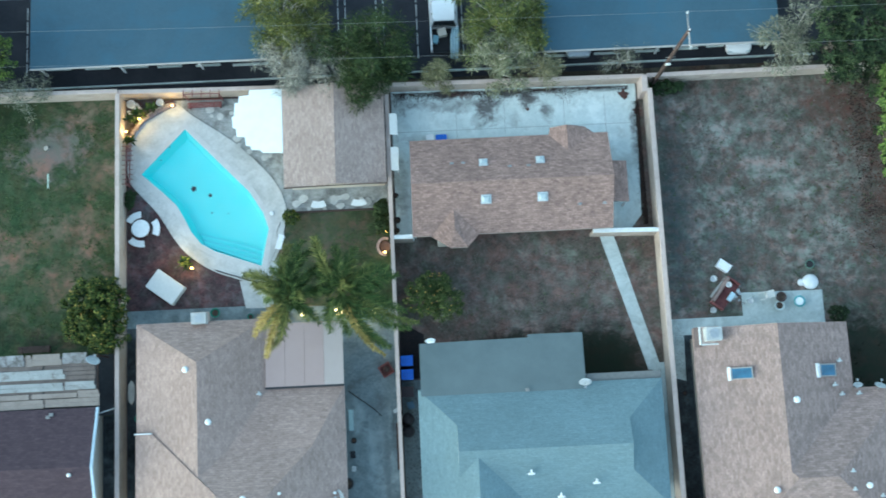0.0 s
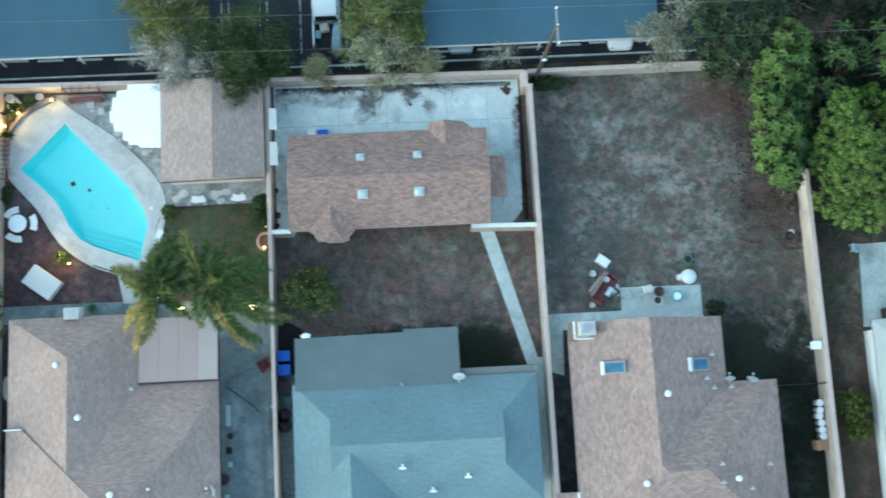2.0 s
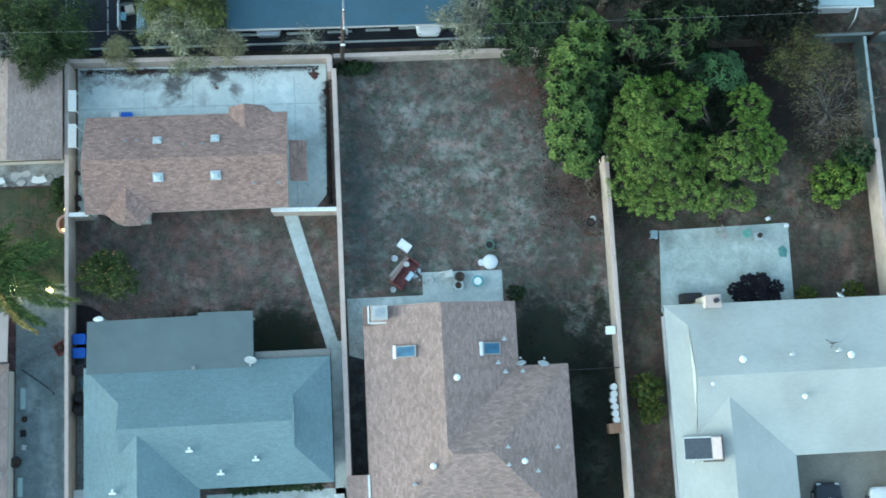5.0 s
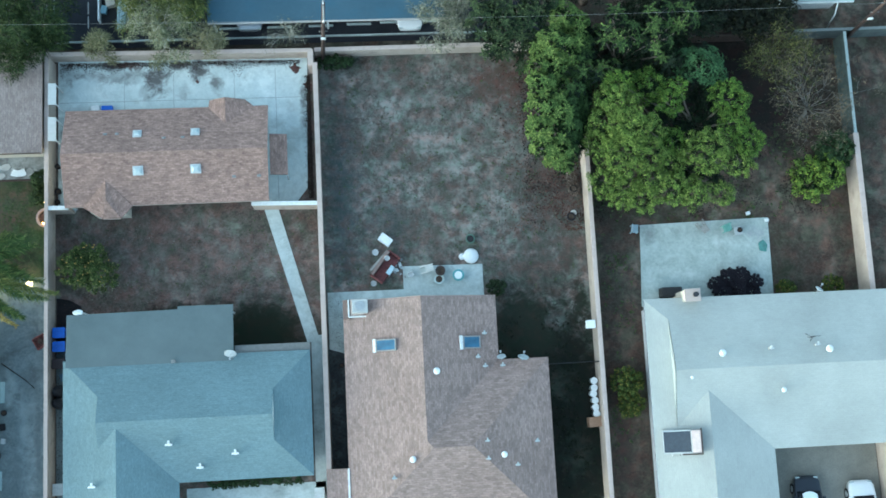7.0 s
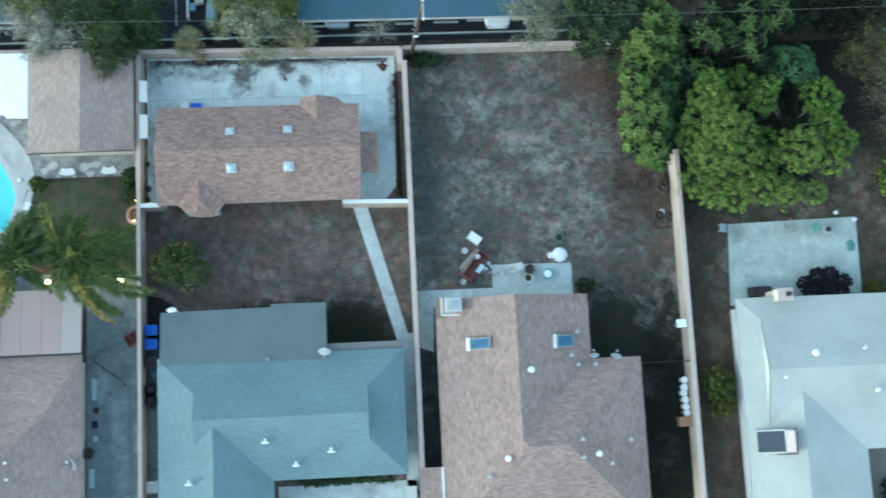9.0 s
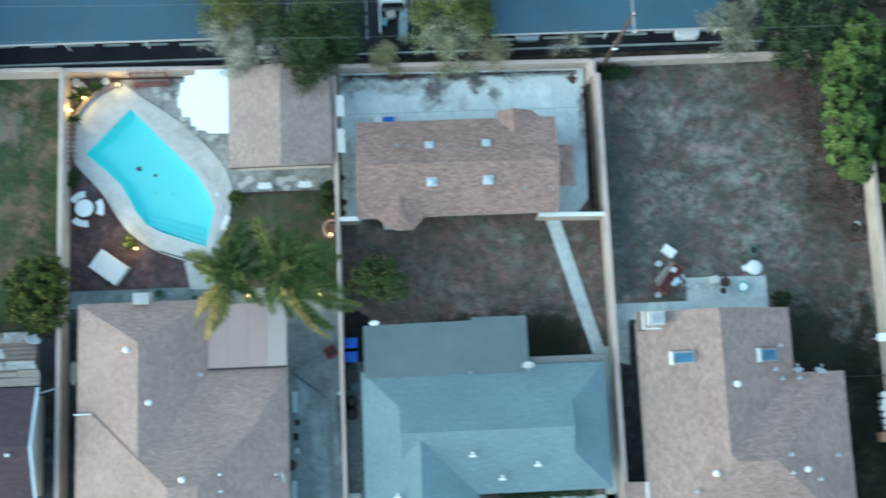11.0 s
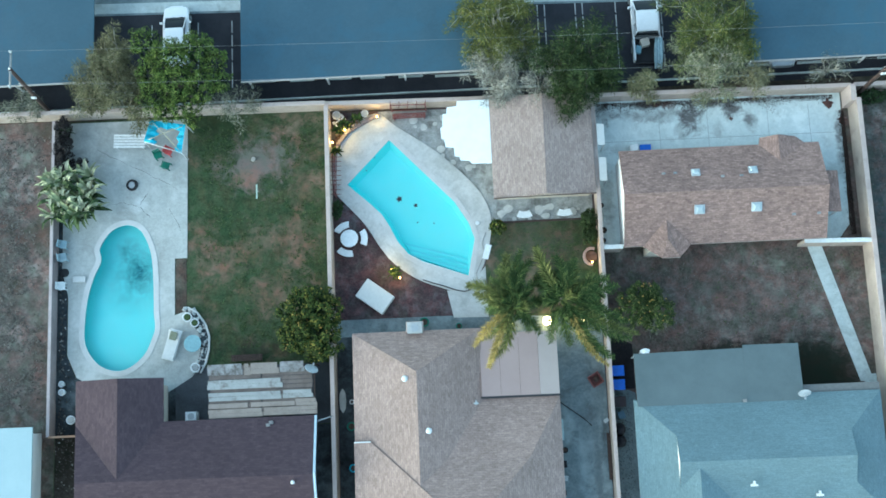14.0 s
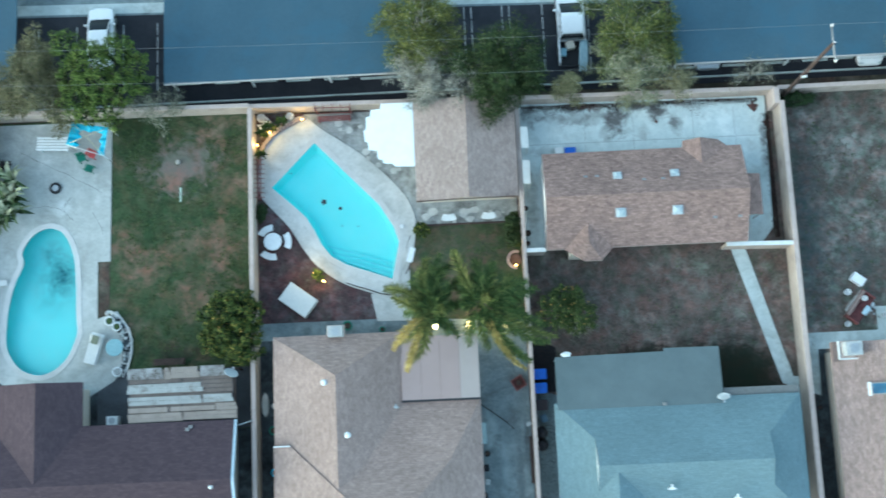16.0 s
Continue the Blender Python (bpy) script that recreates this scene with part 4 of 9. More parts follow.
teal = house("bungalow", "house with weathered blue-grey shingle roof", [
    ([N(-1.4, -3.4), N(14.08, -3.4), N(14.08 - g, -3.4 - g), N(14.08 - g, -7.35), N(-1.4 + g, -7.35), N(-1.4 + g, -3.4 - g)], ROOF_TEAL),
    ([Wt(-1.4, -3.4), Wt(-1.4, -22), Wt(0.95, -22), Wt(0.95, -3.4 - g)], ROOF_TEAL),
    ([Et(14.08, -3.4), Et(14.08, -11.3), Et(14.08 - g, -8.95), Et(14.08 - g, -3.4 - g)], ROOF_TEAL),
    ([(11.73, -7.35, TR), (0.95, -7.35, TR), (0.95, -8.95, 3.44), (2.15, -7.75, 3.92), (5.7, -11.3, 2.5), (14.08, -11.3, 2.5), (11.73, -8.95, 3.44)], ROOF_TEAL),
    # street wing
    ([(0.95, -8.95, 3.44), (2.15, -7.75, 3.92), (2.15, -22, 3.92), (0.95, -22, 3.44)], ROOF_TEAL),
    ([(2.15, -7.75, 3.92), (5.7, -11.3, 2.5), (5.7, -22, 2.5), (2.15, -22, 3.92)], ROOF_TEAL),
], [(rect(-0.9, -21, 5.2, -3.9), 2.35), (rect(4, -10.8, 13.6, -3.9), 2.35)], STUCCO_W)
for x, s_ in ((0.95, 1), (11.73, -1)):
    bm = bmesh.new()
    bm.faces.new([bm.verts.new(p) for p in ((x, -5.75, 3.44), (x, -8.95, 3.44), (x, -7.35, TR - 0.02))])
    part("gablet", bm, STUCCO_W, teal)
part("north_fascia", box(bmesh.new(), 9.3, -3.42, 2.26, 14.1, -2.9, 2.38, 0.01), plain("grey_fascia", (0.15, 0.155, 0.15), 0.8), teal, "grey gutter along the eave")
teal_porch = thing("porch_roof", "flat grey roll-roofed porch behind the house", "porch roof")
part("roof_panel", slab([(-1.2, -0.5, 2.42), (5.75, -0.42, 2.42), (5.75, -3.85, 2.69), (-1.2, -3.85, 2.69)], 0.1), ROOF_GREY, teal_porch)
part("roof_panel", slab([(5.75, -0.22, 2.42), (9.25, -0.25, 2.42), (9.25, -3.85, 2.7), (5.75, -3.85, 2.7)], 0.1), ROOF_GREY, teal_porch)
for x in (-1.0, 2.5, 5.6, 9.05):
    part("post", box(bmesh.new(), x - 0.05, -0.65, 0, x + 0.05, -0.55, 2.36, 0.01), TRIM, teal_porch)

# brown L-shaped house
k = 0.335
Wb = plane_z(16.27, 0, 2.5, k, 0)
Eb = plane_z(26.2, 0, 2.5, -k, 0)
Nb = plane_z(0, -4.6, 2.5, 0, -k)
E2 = plane_z(29.42, 0, 2.5, -k, 0)
Sb = plane_z(0, -15.3, 2.5, 0, k)
brown = house("family_house", "brown-shingled L-shaped house with two skylights", [
    ([Wb(16.27, -0.4), Wb(16.27, -15.3), Wb(21.235, -10.33), Wb(21.235, -0.4)], ROOF_BROWN),
    ([Eb(26.2, -0.4), Eb(21.235, -0.4), Eb(21.235, -9.56), Eb(26.2, -4.6)], ROOF_BROWN),
    ([Nb(26.2, -4.6), Nb(29.42, -4.6), Nb(24.07, -9.95), Nb(21.6, -9.95), Nb(21.235, -9.56)], ROOF_BROWN),
    ([E2(29.42, -4.6), E2(29.42, -15.3), E2(24.07, -9.95)], ROOF_BROWN),
    ([Sb(16.27, -15.3), Sb(29.42, -15.3), Sb(24.07, -9.95), Sb(21.6, -9.95), Sb(21.235, -10.33)], ROOF_BROWN),
    ([(21.2, -9.5, 4.16), (21.63, -9.95, 4.295), (21.2, -10.4, 4.15)], ROOF_BROWN),
], [(rect(16.7, -14.8, 25.8, -0.9), 2.35), (rect(25.0, -14.8, 29.0, -5.1), 2.35)], STUCCO)
bm = bmesh.new()
bm.faces.new([bm.verts.new(p) for p in ((16.7, -0.85, 2.35), (25.8, -0.85, 2.35), (21.235, -0.85, 4.0))])
part("gable", bm, STUCCO, brown)
part("side_roof", slab([(14.85, -11.0, 2.25), (16.25, -11.0, 2.4), (16.25, -20, 2.4), (14.85, -20, 2.25)], 0.1), ROOF_BROWN, brown)
part("side_wall", box(bmesh.new(), 15.15, -19.8, -0.1, 16.6, -11.2, 2.15), STUCCO, brown)
part("rake_board", box(bmesh.new(), 16.2, -20, 2.38, 16.32, -11.0, 2.58), TRIM, brown)

# pale-roofed house
k = 0.26
Nw = plane_z(0, -1.15, 2.5, 0, -k)
Ww = plane_z(36.0, 0, 2.5, k, 0)
PR = 2.5 + k * 4.75
g = 1.45
V = (39.55, -7.26, 3.42)
pale = house("corner_house", "house with pale blue-white shingle roof", [
    ([Nw(36.0, -1.15), Nw(66, -1.15), Nw(66, -5.9), Nw(36.0 + g, -5.9), Nw(36.0 + g, -1.15 - g)], ROOF_PALE),
    ([Ww(36.0, -1.15), Ww(36.0, -24), Ww(36.0 + g, -24), Ww(36.0 + g, -1.15 - g)], ROOF_PALE),
    ([(66, -5.9, PR), (36.0 + g, -5.9, PR), (36.0 + g, -9.6, 2.88), V, (43.9, -11.25, 2.5), (66, -11.25, 2.5)], ROOF_PALE),
    ([(36.0 + g, -9.6, 2.88), V, (39.55, -24, 3.42), (36.0 + g, -24, 2.88)], ROOF_PALE),
    ([V, (43.9, -11.25, 2.5), (43.9, -24, 2.5), (39.55, -24, 3.42)], ROOF_PALE),
], [(rect(36.45, -23, 43.3, -1.7), 2.35), (rect(42, -10.7, 65, -1.7), 2.35)], STUCCO_W,
    [(36.0, -24, 36.0, -1.15, 2.52)], TRIM)
bm = bmesh.new()
bm.faces.new([bm.verts.new(p) for p in ((36.0 + g, -1.15 - g, 2.88), (36.0 + g, -9.6, 2.88), (36.0 + g, -5.9, PR - 0.02))])
part("gablet", bm, surface("pale_gable_board", (0.39, 0.42, 0.40), (0.43, 0.46, 0.44), 0.6, 12), pale)

# dark-roofed house
Nd = plane_z(0, -3.5, 2.5, 0, -0.34)
Wd = plane_z(-37.2, 0, 2.5, 0.387, 0)
Ed = plane_z(-31.5, 0, 2.5, -0.4615, 0)
RY = -7.15
DR = 2.5 + 0.34 * 3.65
dark = house("cottage", "house with dark purple-brown shingle roof", [
    ([Wd(-37.2, -0.7), Wd(-34.1, -0.7), Wd(-34.1, -7.02), Wd(-37.2, -3.5)], ROOF_DARK),
    ([Ed(-31.5, -0.7), Ed(-34.1, -0.7), Ed(-34.1, -7.02), Ed(-31.5, -3.5)], ROOF_DARK),
    ([Nd(-37.2, -3.5), Nd(-34.1, -7.02), Nd(-31.5, -3.5), Nd(-21.75, -3.5), Nd(-21.75, RY), Nd(-36.75, RY)], ROOF_DARK),
    ([(-21.75, RY, DR), (-36.75, RY, DR), (-37.2, -10.8, 2.5), (-21.75, -10.8, 2.5)], ROOF_DARK),
], [(rect(-36.7, -10.3, -31.9, -1.1), 2.35), (rect(-32, -10.3, -22.1, -4.0), 2.35)], STUCCO)
bm = bmesh.new()
bm.faces.new([bm.verts.new(p) for p in ((-22.1, -4.0, 2.35), (-22.1, -10.3, 2.35), (-22.1, RY, DR - 0.2))])
part("gable", bm, STUCCO, dark)
bm = bmesh.new()
bm.faces.new([bm.verts.new(p) for p in ((-36.8, -1.05, 2.35), (-31.9, -1.05, 2.35), (-34.1, -1.05, 3.5))])
part("gable", bm, STUCCO, dark)
for a, b in (((-21.68, -3.5, 2.44), (-21.68, RY, DR - 0.06)), ((-21.68, RY, DR - 0.06), (-21.68, -10.8, 2.44))):
    bm = bmesh.new()
    p, q = Vector(a), Vector(b)
    vs = [bm.verts.new(v) for v in (p + Vector((-0.06, 0, 0.08)), p + Vector((0.08, 0, 0.08)), q + Vector((0.08, 0, 0.08)), q + Vector((-0.06, 0, 0.08)), p + Vector((-0.06, 0, -0.12)), p + Vector((0.08, 0, -0.12)), q + Vector((0.08, 0, -0.12)), q + Vector((-0.06, 0, -0.12)))]
    for f in ((0, 1, 2, 3), (7, 6, 5, 4), (0, 4, 5, 1), (1, 5, 6, 2), (2, 6, 7, 3), (3, 7, 4, 0)):
        bm.faces.new([vs[i] for i in f])
    part("rake_trim", bm, plain("pale_blue_trim", (0.45, 0.55, 0.62), 0.5), dark, "pale blue rake trim")

# flat pale roof at the western edge
west = house("garage", "low building with a flat pale blue roof", [([(-60, -3.5, 2.6), (-40.0, -3.5, 2.5), (-40.0, -20, 2.5), (-60, -20, 2.6)], surface("pale_flat_roof", (0.33, 0.43, 0.45), (0.39, 0.49, 0.505), 0.5, 10))], [(rect(-59, -19, -40.4, -3.9), 2.4)], STUCCO_W)


# ---- carports and parking ----
def carport(x0, x1, y0, y1, label):
    ob = thing("carport", label, "carport", "carports along the parking lot")
    bm = bmesh.new()
    box(bm, x0, y0, 2.42, x1, y1, 2.5, 0.01)
    part("roof_deck", bm, METAL_ROOF, ob)
    part("gutter", box(bmesh.new(), x0, y0 - 0.1, 2.38, x1, y0 - 0.004, 2.5, 0.01), plain("beige_gutter", (0.36, 0.34, 0.32), 0.6), ob)
    for x in [x0 + 0.3 + i * (x1 - x0 - 0.6) / max(1, int((x1 - x0) / 5.4)) for i in range(int((x1 - x0) / 5.4) + 1)]:
        for y in (y0 + 0.35, y1 - 0.5):
            part("post", box(bmesh.new(), x - 0.06, y - 0.06, -0.02, x + 0.06, y + 0.06, 2.42, 0.01), TRIM, ob)
    return ob


carport(-70, -36.35, 19.55, 31, "long blue-grey metal carport roof on posts")
carport(-26.25, -9.6, 19.0, 31, "long blue-grey metal carport roof on posts")
carport(8.0, 23.9, 18.62, 31, "long blue-grey metal carport roof on posts")
kerb = thing("kerb", "long pale concrete kerb behind the block wall", "kerb", kind="structure")
part("kerb_stone", box(bmesh.new(), -70, 18.33, -0.05, 27, 18.45, 0.14, 0.01), SLAB, kerb)
for x in (-35.8, -33.1, -29.8, -27.4, -5.85, -5.35, -3.2, -2.7, -0.4, 2.75):
    for i in range(5):
        y = 19.4 + i * 1.02
        bm = box(bmesh.new(), x - 0.04, y, -0.018, x + 0.04, y + 0.86, -0.008)
        tagged(part("parking_line", bm, PAINT_LINE), "worn white parking line on asphalt", "parking line", "parking lines", "structure")

for x, y in ((-25.2, 19.75), (-22.5, 19.7), (-19.9, 19.68), (-17.55, 19.62), (-14.9, 19.58), (-12.35, 19.5), (-10.7, 19.52), (9.3, 19.1), (12.6, 19.12), (15.45, 19.15), (18.1, 19.2), (20.4, 19.28), (22.9, 19.3)):
    ob = thing("wheel_stop", "pale concrete wheel stop under the carport", "wheel stop", "wheel stops", at=(x, y, -0.02))
    part("stop_bar", box(bmesh.new(), -0.85, -0.08, 0, 0.85, 0.08, 0.13, 0.03), SLAB, ob)
    for dx in (-0.6, 0.6):
        part("anchor_pin", cyl(bmesh.new(), dx, 0, 0.12, 0.145, 0.02, None, 8), DARK_METAL, ob)

CRACK = plain("dark_crack", (0.10, 0.10, 0.095), 0.95)
rngc = random.Random(4)
for pts in ([(-38.0, 10.9), (-36.6, 11.3), (-35.2, 11.55), (-34.0, 11.3), (-33.0, 10.2)], [(-36.9, 15.4), (-35.0, 14.4), (-33.0, 13.3), (-30.8, 12.1)], [(-33.8, 11.4), (-33.3, 12.3)], [(-31.8, 11.0), (-30.8, 9.0)], [(-38.0, 11.0), (-38.2, 9.2)]):
    line = []
    for (xa, ya), (xb, yb) in zip(pts, pts[1:]):
        for j in range(5):
            line.append((xa + (xb - xa) * j / 5 + rngc.uniform(-0.05, 0.05), ya + (yb - ya) * j / 5 + rngc.uniform(-0.05, 0.05), 0.028))
    bm = tube(bmesh.new(), line, [rngc.uniform(0.008, 0.02) for _ in line], 4)
    tagged(part("deck_crack", bm, CRACK), "dark crack across the concrete deck", "crack", "deck cracks", "structure")

# ---- plants ----
def leaf_mesh(rng, centres, radii, per, size, flat=0.32, long=1.7, droop=0.0, star=0.0, split=None):
    """Small bent leaves in puffs round the centres, standing roughly outwards.
    With split, leaves nearer than that share of the puff's upper skin come as a second list."""
    n = len(centres) * per
    d = rng.normal(size=(n, 3))
    d /= np.linalg.norm(d, axis=1)[:, None]
    q = rng.uniform(0.2, 1.0, n) ** 0.6
    r = np.repeat(radii, per) * q
    p = np.repeat(centres, per, axis=0) + d * r[:, None]
    nrm = d * 0.8 + rng.normal(size=(n, 3)) * flat + (0, 0, 0.7)
    nrm /= np.linalg.norm(nrm, axis=1)[:, None]
    a = np.cross(nrm, rng.normal(size=(n, 3)))
    a /= np.linalg.norm(a, axis=1)[:, None]
    if star:
        a = a * (1 - star) + d * star
        nrm = np.cross(a, np.cross(nrm, a))
        nrm /= np.linalg.norm(nrm, axis=1)[:, None] + 1e-9
    a[:, 2] -= droop
    b = np.cross(nrm, a)
    s = size * rng.uniform(0.6, 1.35, n)[:, None]
    v = np.stack([p - a * s * long * 0.5, p + b * s * 0.5 + nrm * s * 0.12, p + a * s * long * 0.5, p - b * s * 0.5 + nrm * s * 0.12], 1)

    def out(w):
        return w.reshape(-1, 3).tolist(), np.arange(len(w) * 4).reshape(-1, 4).tolist()

    if split is None:
        return out(v)
    # upward outer leaves stay bright; the rest take the shade-dark inner colour
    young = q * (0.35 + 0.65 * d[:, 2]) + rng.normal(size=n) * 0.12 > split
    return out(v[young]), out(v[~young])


def crown_puffs(rng, lumps, spacing, low=-0.3):
    """Puff centres set apart over the upper skin of each lump (x, y, z, rx, ry, rz)."""
    cs, rs = [], []
    for x, y, z, rx, ry, rz in lumps:
        mine = []
        for _ in range(int(60 * (rx * ry + rx * rz + ry * rz) / 3 / spacing ** 2)):
            d = Vector(rng.normal(size=3)).normalized()
            if d.z < low:
                continue
            s = rng.uniform(0.68, 1.12)
            c = Vector((x + d.x * rx * s, y + d.y * ry * s, z + d.z * rz * s))
            if all((c - o).length > spacing * 0.8 for o in mine):
                mine.append(c)
                cs.append(tuple(c))
                rs.append(spacing * rng.uniform(0.42, 0.66))
    return np.array(cs), np.array(rs)


def tree(name, label, base, lumps, leaf, size, per, spacing, seed, bark=None, trunk=0.2, category="tree", limbs=True, droop=0.0, star=0.0, long=1.7, inner=None, split=0.2, core=22):
    rng = np.random.default_rng(seed)
    ob = thing(name, label, category, at=(base[0], base[1], 0))
    loc = [(x - base[0], y - base[1], z, rx, ry, rz) for x, y, z, rx, ry, rz in lumps]
    bm = bmesh.new()
    fork = min(l[2] - l[5] * 0.5 for l in loc) * 0.75
    fork = max(fork, 0.35)
    tube(bm, [(0, 0, -0.15), (0.04, 0.02, fork * 0.5), (0, 0, fork)], [trunk * 1.35, trunk, trunk * 0.8], 9)
    part("trunk", bm, bark or BARK, ob)
    if limbs:
        for x, y, z, rx, ry, rz in loc:
            bm = bmesh.new()
            mid = (x * 0.45 + rng.uniform(-0.2, 0.2), y * 0.45 + rng.uniform(-0.2, 0.2), fork + (z - fork) * 0.45)
            tube(bm, [(0, 0, fork * 0.9), mid, (x, y, z)], [trunk * 0.5, trunk * 0.3, trunk * 0.12], 6)
            for _ in range(4):
                d = Vector(rng.normal(size=3)).normalized()
                tube(bm, [(x, y, z), (x + d.x * rx * 0.85, y + d.y * ry * 0.85, z + abs(d.z) * rz * 0.8)], [trunk * 0.11, trunk * 0.04], 4)
            part("limb", bm, bark or BARK, ob)
    cs, rs = crown_puffs(rng, loc, spacing)
    (v, f), (v2, f2) = leaf_mesh(rng, cs, rs, per, size, droop=droop, star=star, long=long, split=split)
    crown = tagged(raw("crown", v, f, leaf, ob), kind="stuff")
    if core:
        # leaves deep in the crown; its inner shade is in their colour
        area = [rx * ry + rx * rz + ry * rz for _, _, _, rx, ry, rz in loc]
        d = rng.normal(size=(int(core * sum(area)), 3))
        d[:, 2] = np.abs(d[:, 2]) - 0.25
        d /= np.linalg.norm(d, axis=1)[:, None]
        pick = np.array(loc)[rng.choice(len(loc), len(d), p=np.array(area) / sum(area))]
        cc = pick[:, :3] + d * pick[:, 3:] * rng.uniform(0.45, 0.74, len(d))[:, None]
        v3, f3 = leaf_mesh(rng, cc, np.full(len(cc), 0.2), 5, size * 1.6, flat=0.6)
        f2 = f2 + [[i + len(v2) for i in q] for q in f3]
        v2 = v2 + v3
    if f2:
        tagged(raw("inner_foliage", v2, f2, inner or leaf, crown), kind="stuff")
    return ob


def spray_tree(name, label, base, lumps, leaf, inner, seed, trunk=0.26, arm=0.55, spread=0.62, arms=7, leaflets=22, wide=0.045, category="tree"):
    """Branch ends carry star-shaped sprays: drooping arms set with short leaflets on both sides. Lumps: (x, y, z, radius)."""
    rng = np.random.default_rng(seed)
    ob = thing(name, label, category, at=(base[0], base[1], 0))
    loc = [(x - base[0], y - base[1], z, r) for x, y, z, r in lumps]
    fork = max(0.4, min(z for _, _, z, _ in loc) * 0.5)
    part("trunk", tube(bmesh.new(), [(0, 0, -0.15), (0.05, 0.03, fork * 0.5), (0, 0, fork)], [trunk * 1.3, trunk, trunk * 0.85], 9), BARK, ob)
    hubs = []
    for x, y, z, r in loc:
        bm = bmesh.new()
        mid = (x * 0.5 + rng.uniform(-0.2, 0.2), y * 0.5 + rng.uniform(-0.2, 0.2), fork + (z - fork) * 0.4)
        tube(bm, [(0, 0, fork * 0.9), mid, (x, y, z)], [trunk * 0.4, trunk * 0.22, trunk * 0.1], 6)
        mine = []
        for _ in range(90):
            d = Vector(rng.normal(size=3)).normalized()
            if d.z < -0.25:
                continue
            c = Vector((x, y, z)) + d * r * rng.uniform(0.75, 1.1)
            if all((c - o).length > spread for o, _ in mine):
                mine.append((c, (d * 0.7 + Vector((0, 0, 0.75))).normalized()))
                tube(bm, [(x, y, z), c], [trunk * 0.08, trunk * 0.03], 4)
        hubs += mine
        part("limb", bm, BARK, ob)
    made = []
    for low in (False, True):
        rows = []
        for c, up in hubs:
            if low:
                c, size = c - up * 0.38 + Vector(rng.normal(size=3)) * 0.2, arm * rng.uniform(0.9, 1.25)
            else:
                size = arm * rng.uniform(0.7, 1.2)
            u = up.orthogonal().normalized()
            w = up.cross(u)
            turn = rng.uniform(0, 6.28)
            n = arms + int(rng.integers(-1, 3))
            for k in range(n):
                a = turn + (k + rng.uniform(-0.25, 0.25)) * 2 * math.pi / n
                out = u * math.cos(a) + w * math.sin(a)
                side = up.cross(out)
                ln = size * rng.uniform(0.7, 1.15)
                t = rng.uniform(0.05, 1.0, leaflets)
                sg = rng.choice((-1.0, 1.0), leaflets)
                o, sd, uu = np.array(out), np.array(side), np.array(up)
                p = np.array(c) + np.outer(t, o) * ln + np.outer(0.22 * np.sin(t * 1.9) - 0.5 * t ** 2.2, uu) * ln
                d = o * 0.55 + np.outer(sg * rng.uniform(0.4, 1.0, leaflets), sd) + np.outer(rng.uniform(-0.25, 0.35, leaflets), uu)
                d /= np.linalg.norm(d, axis=1)[:, None]
                q = np.cross(uu + rng.normal(size=(leaflets, 3)) * 0.25, d)
                q /= np.linalg.norm(q, axis=1)[:, None]
                le = (0.17 * (1 - 0.55 * t) * rng.uniform(0.7, 1.2, leaflets))[:, None]
                rows.append(np.stack([p, p + d * le * 0.5 + q * wide, p + d * le, p + d * le * 0.5 - q * wide], 1))
        v = np.concatenate(rows)
        made.append((v.reshape(-1, 3).tolist(), np.arange(len(v) * 4).reshape(-1, 4).tolist()))
    crown = tagged(raw("crown", *made[0], leaf, ob), kind="stuff")
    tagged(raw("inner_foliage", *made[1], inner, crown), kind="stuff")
    return ob


def clumps(rows, flat=0.9):
    return [(x, y, z, r, r, r * flat) for x, y, z, r in rows]


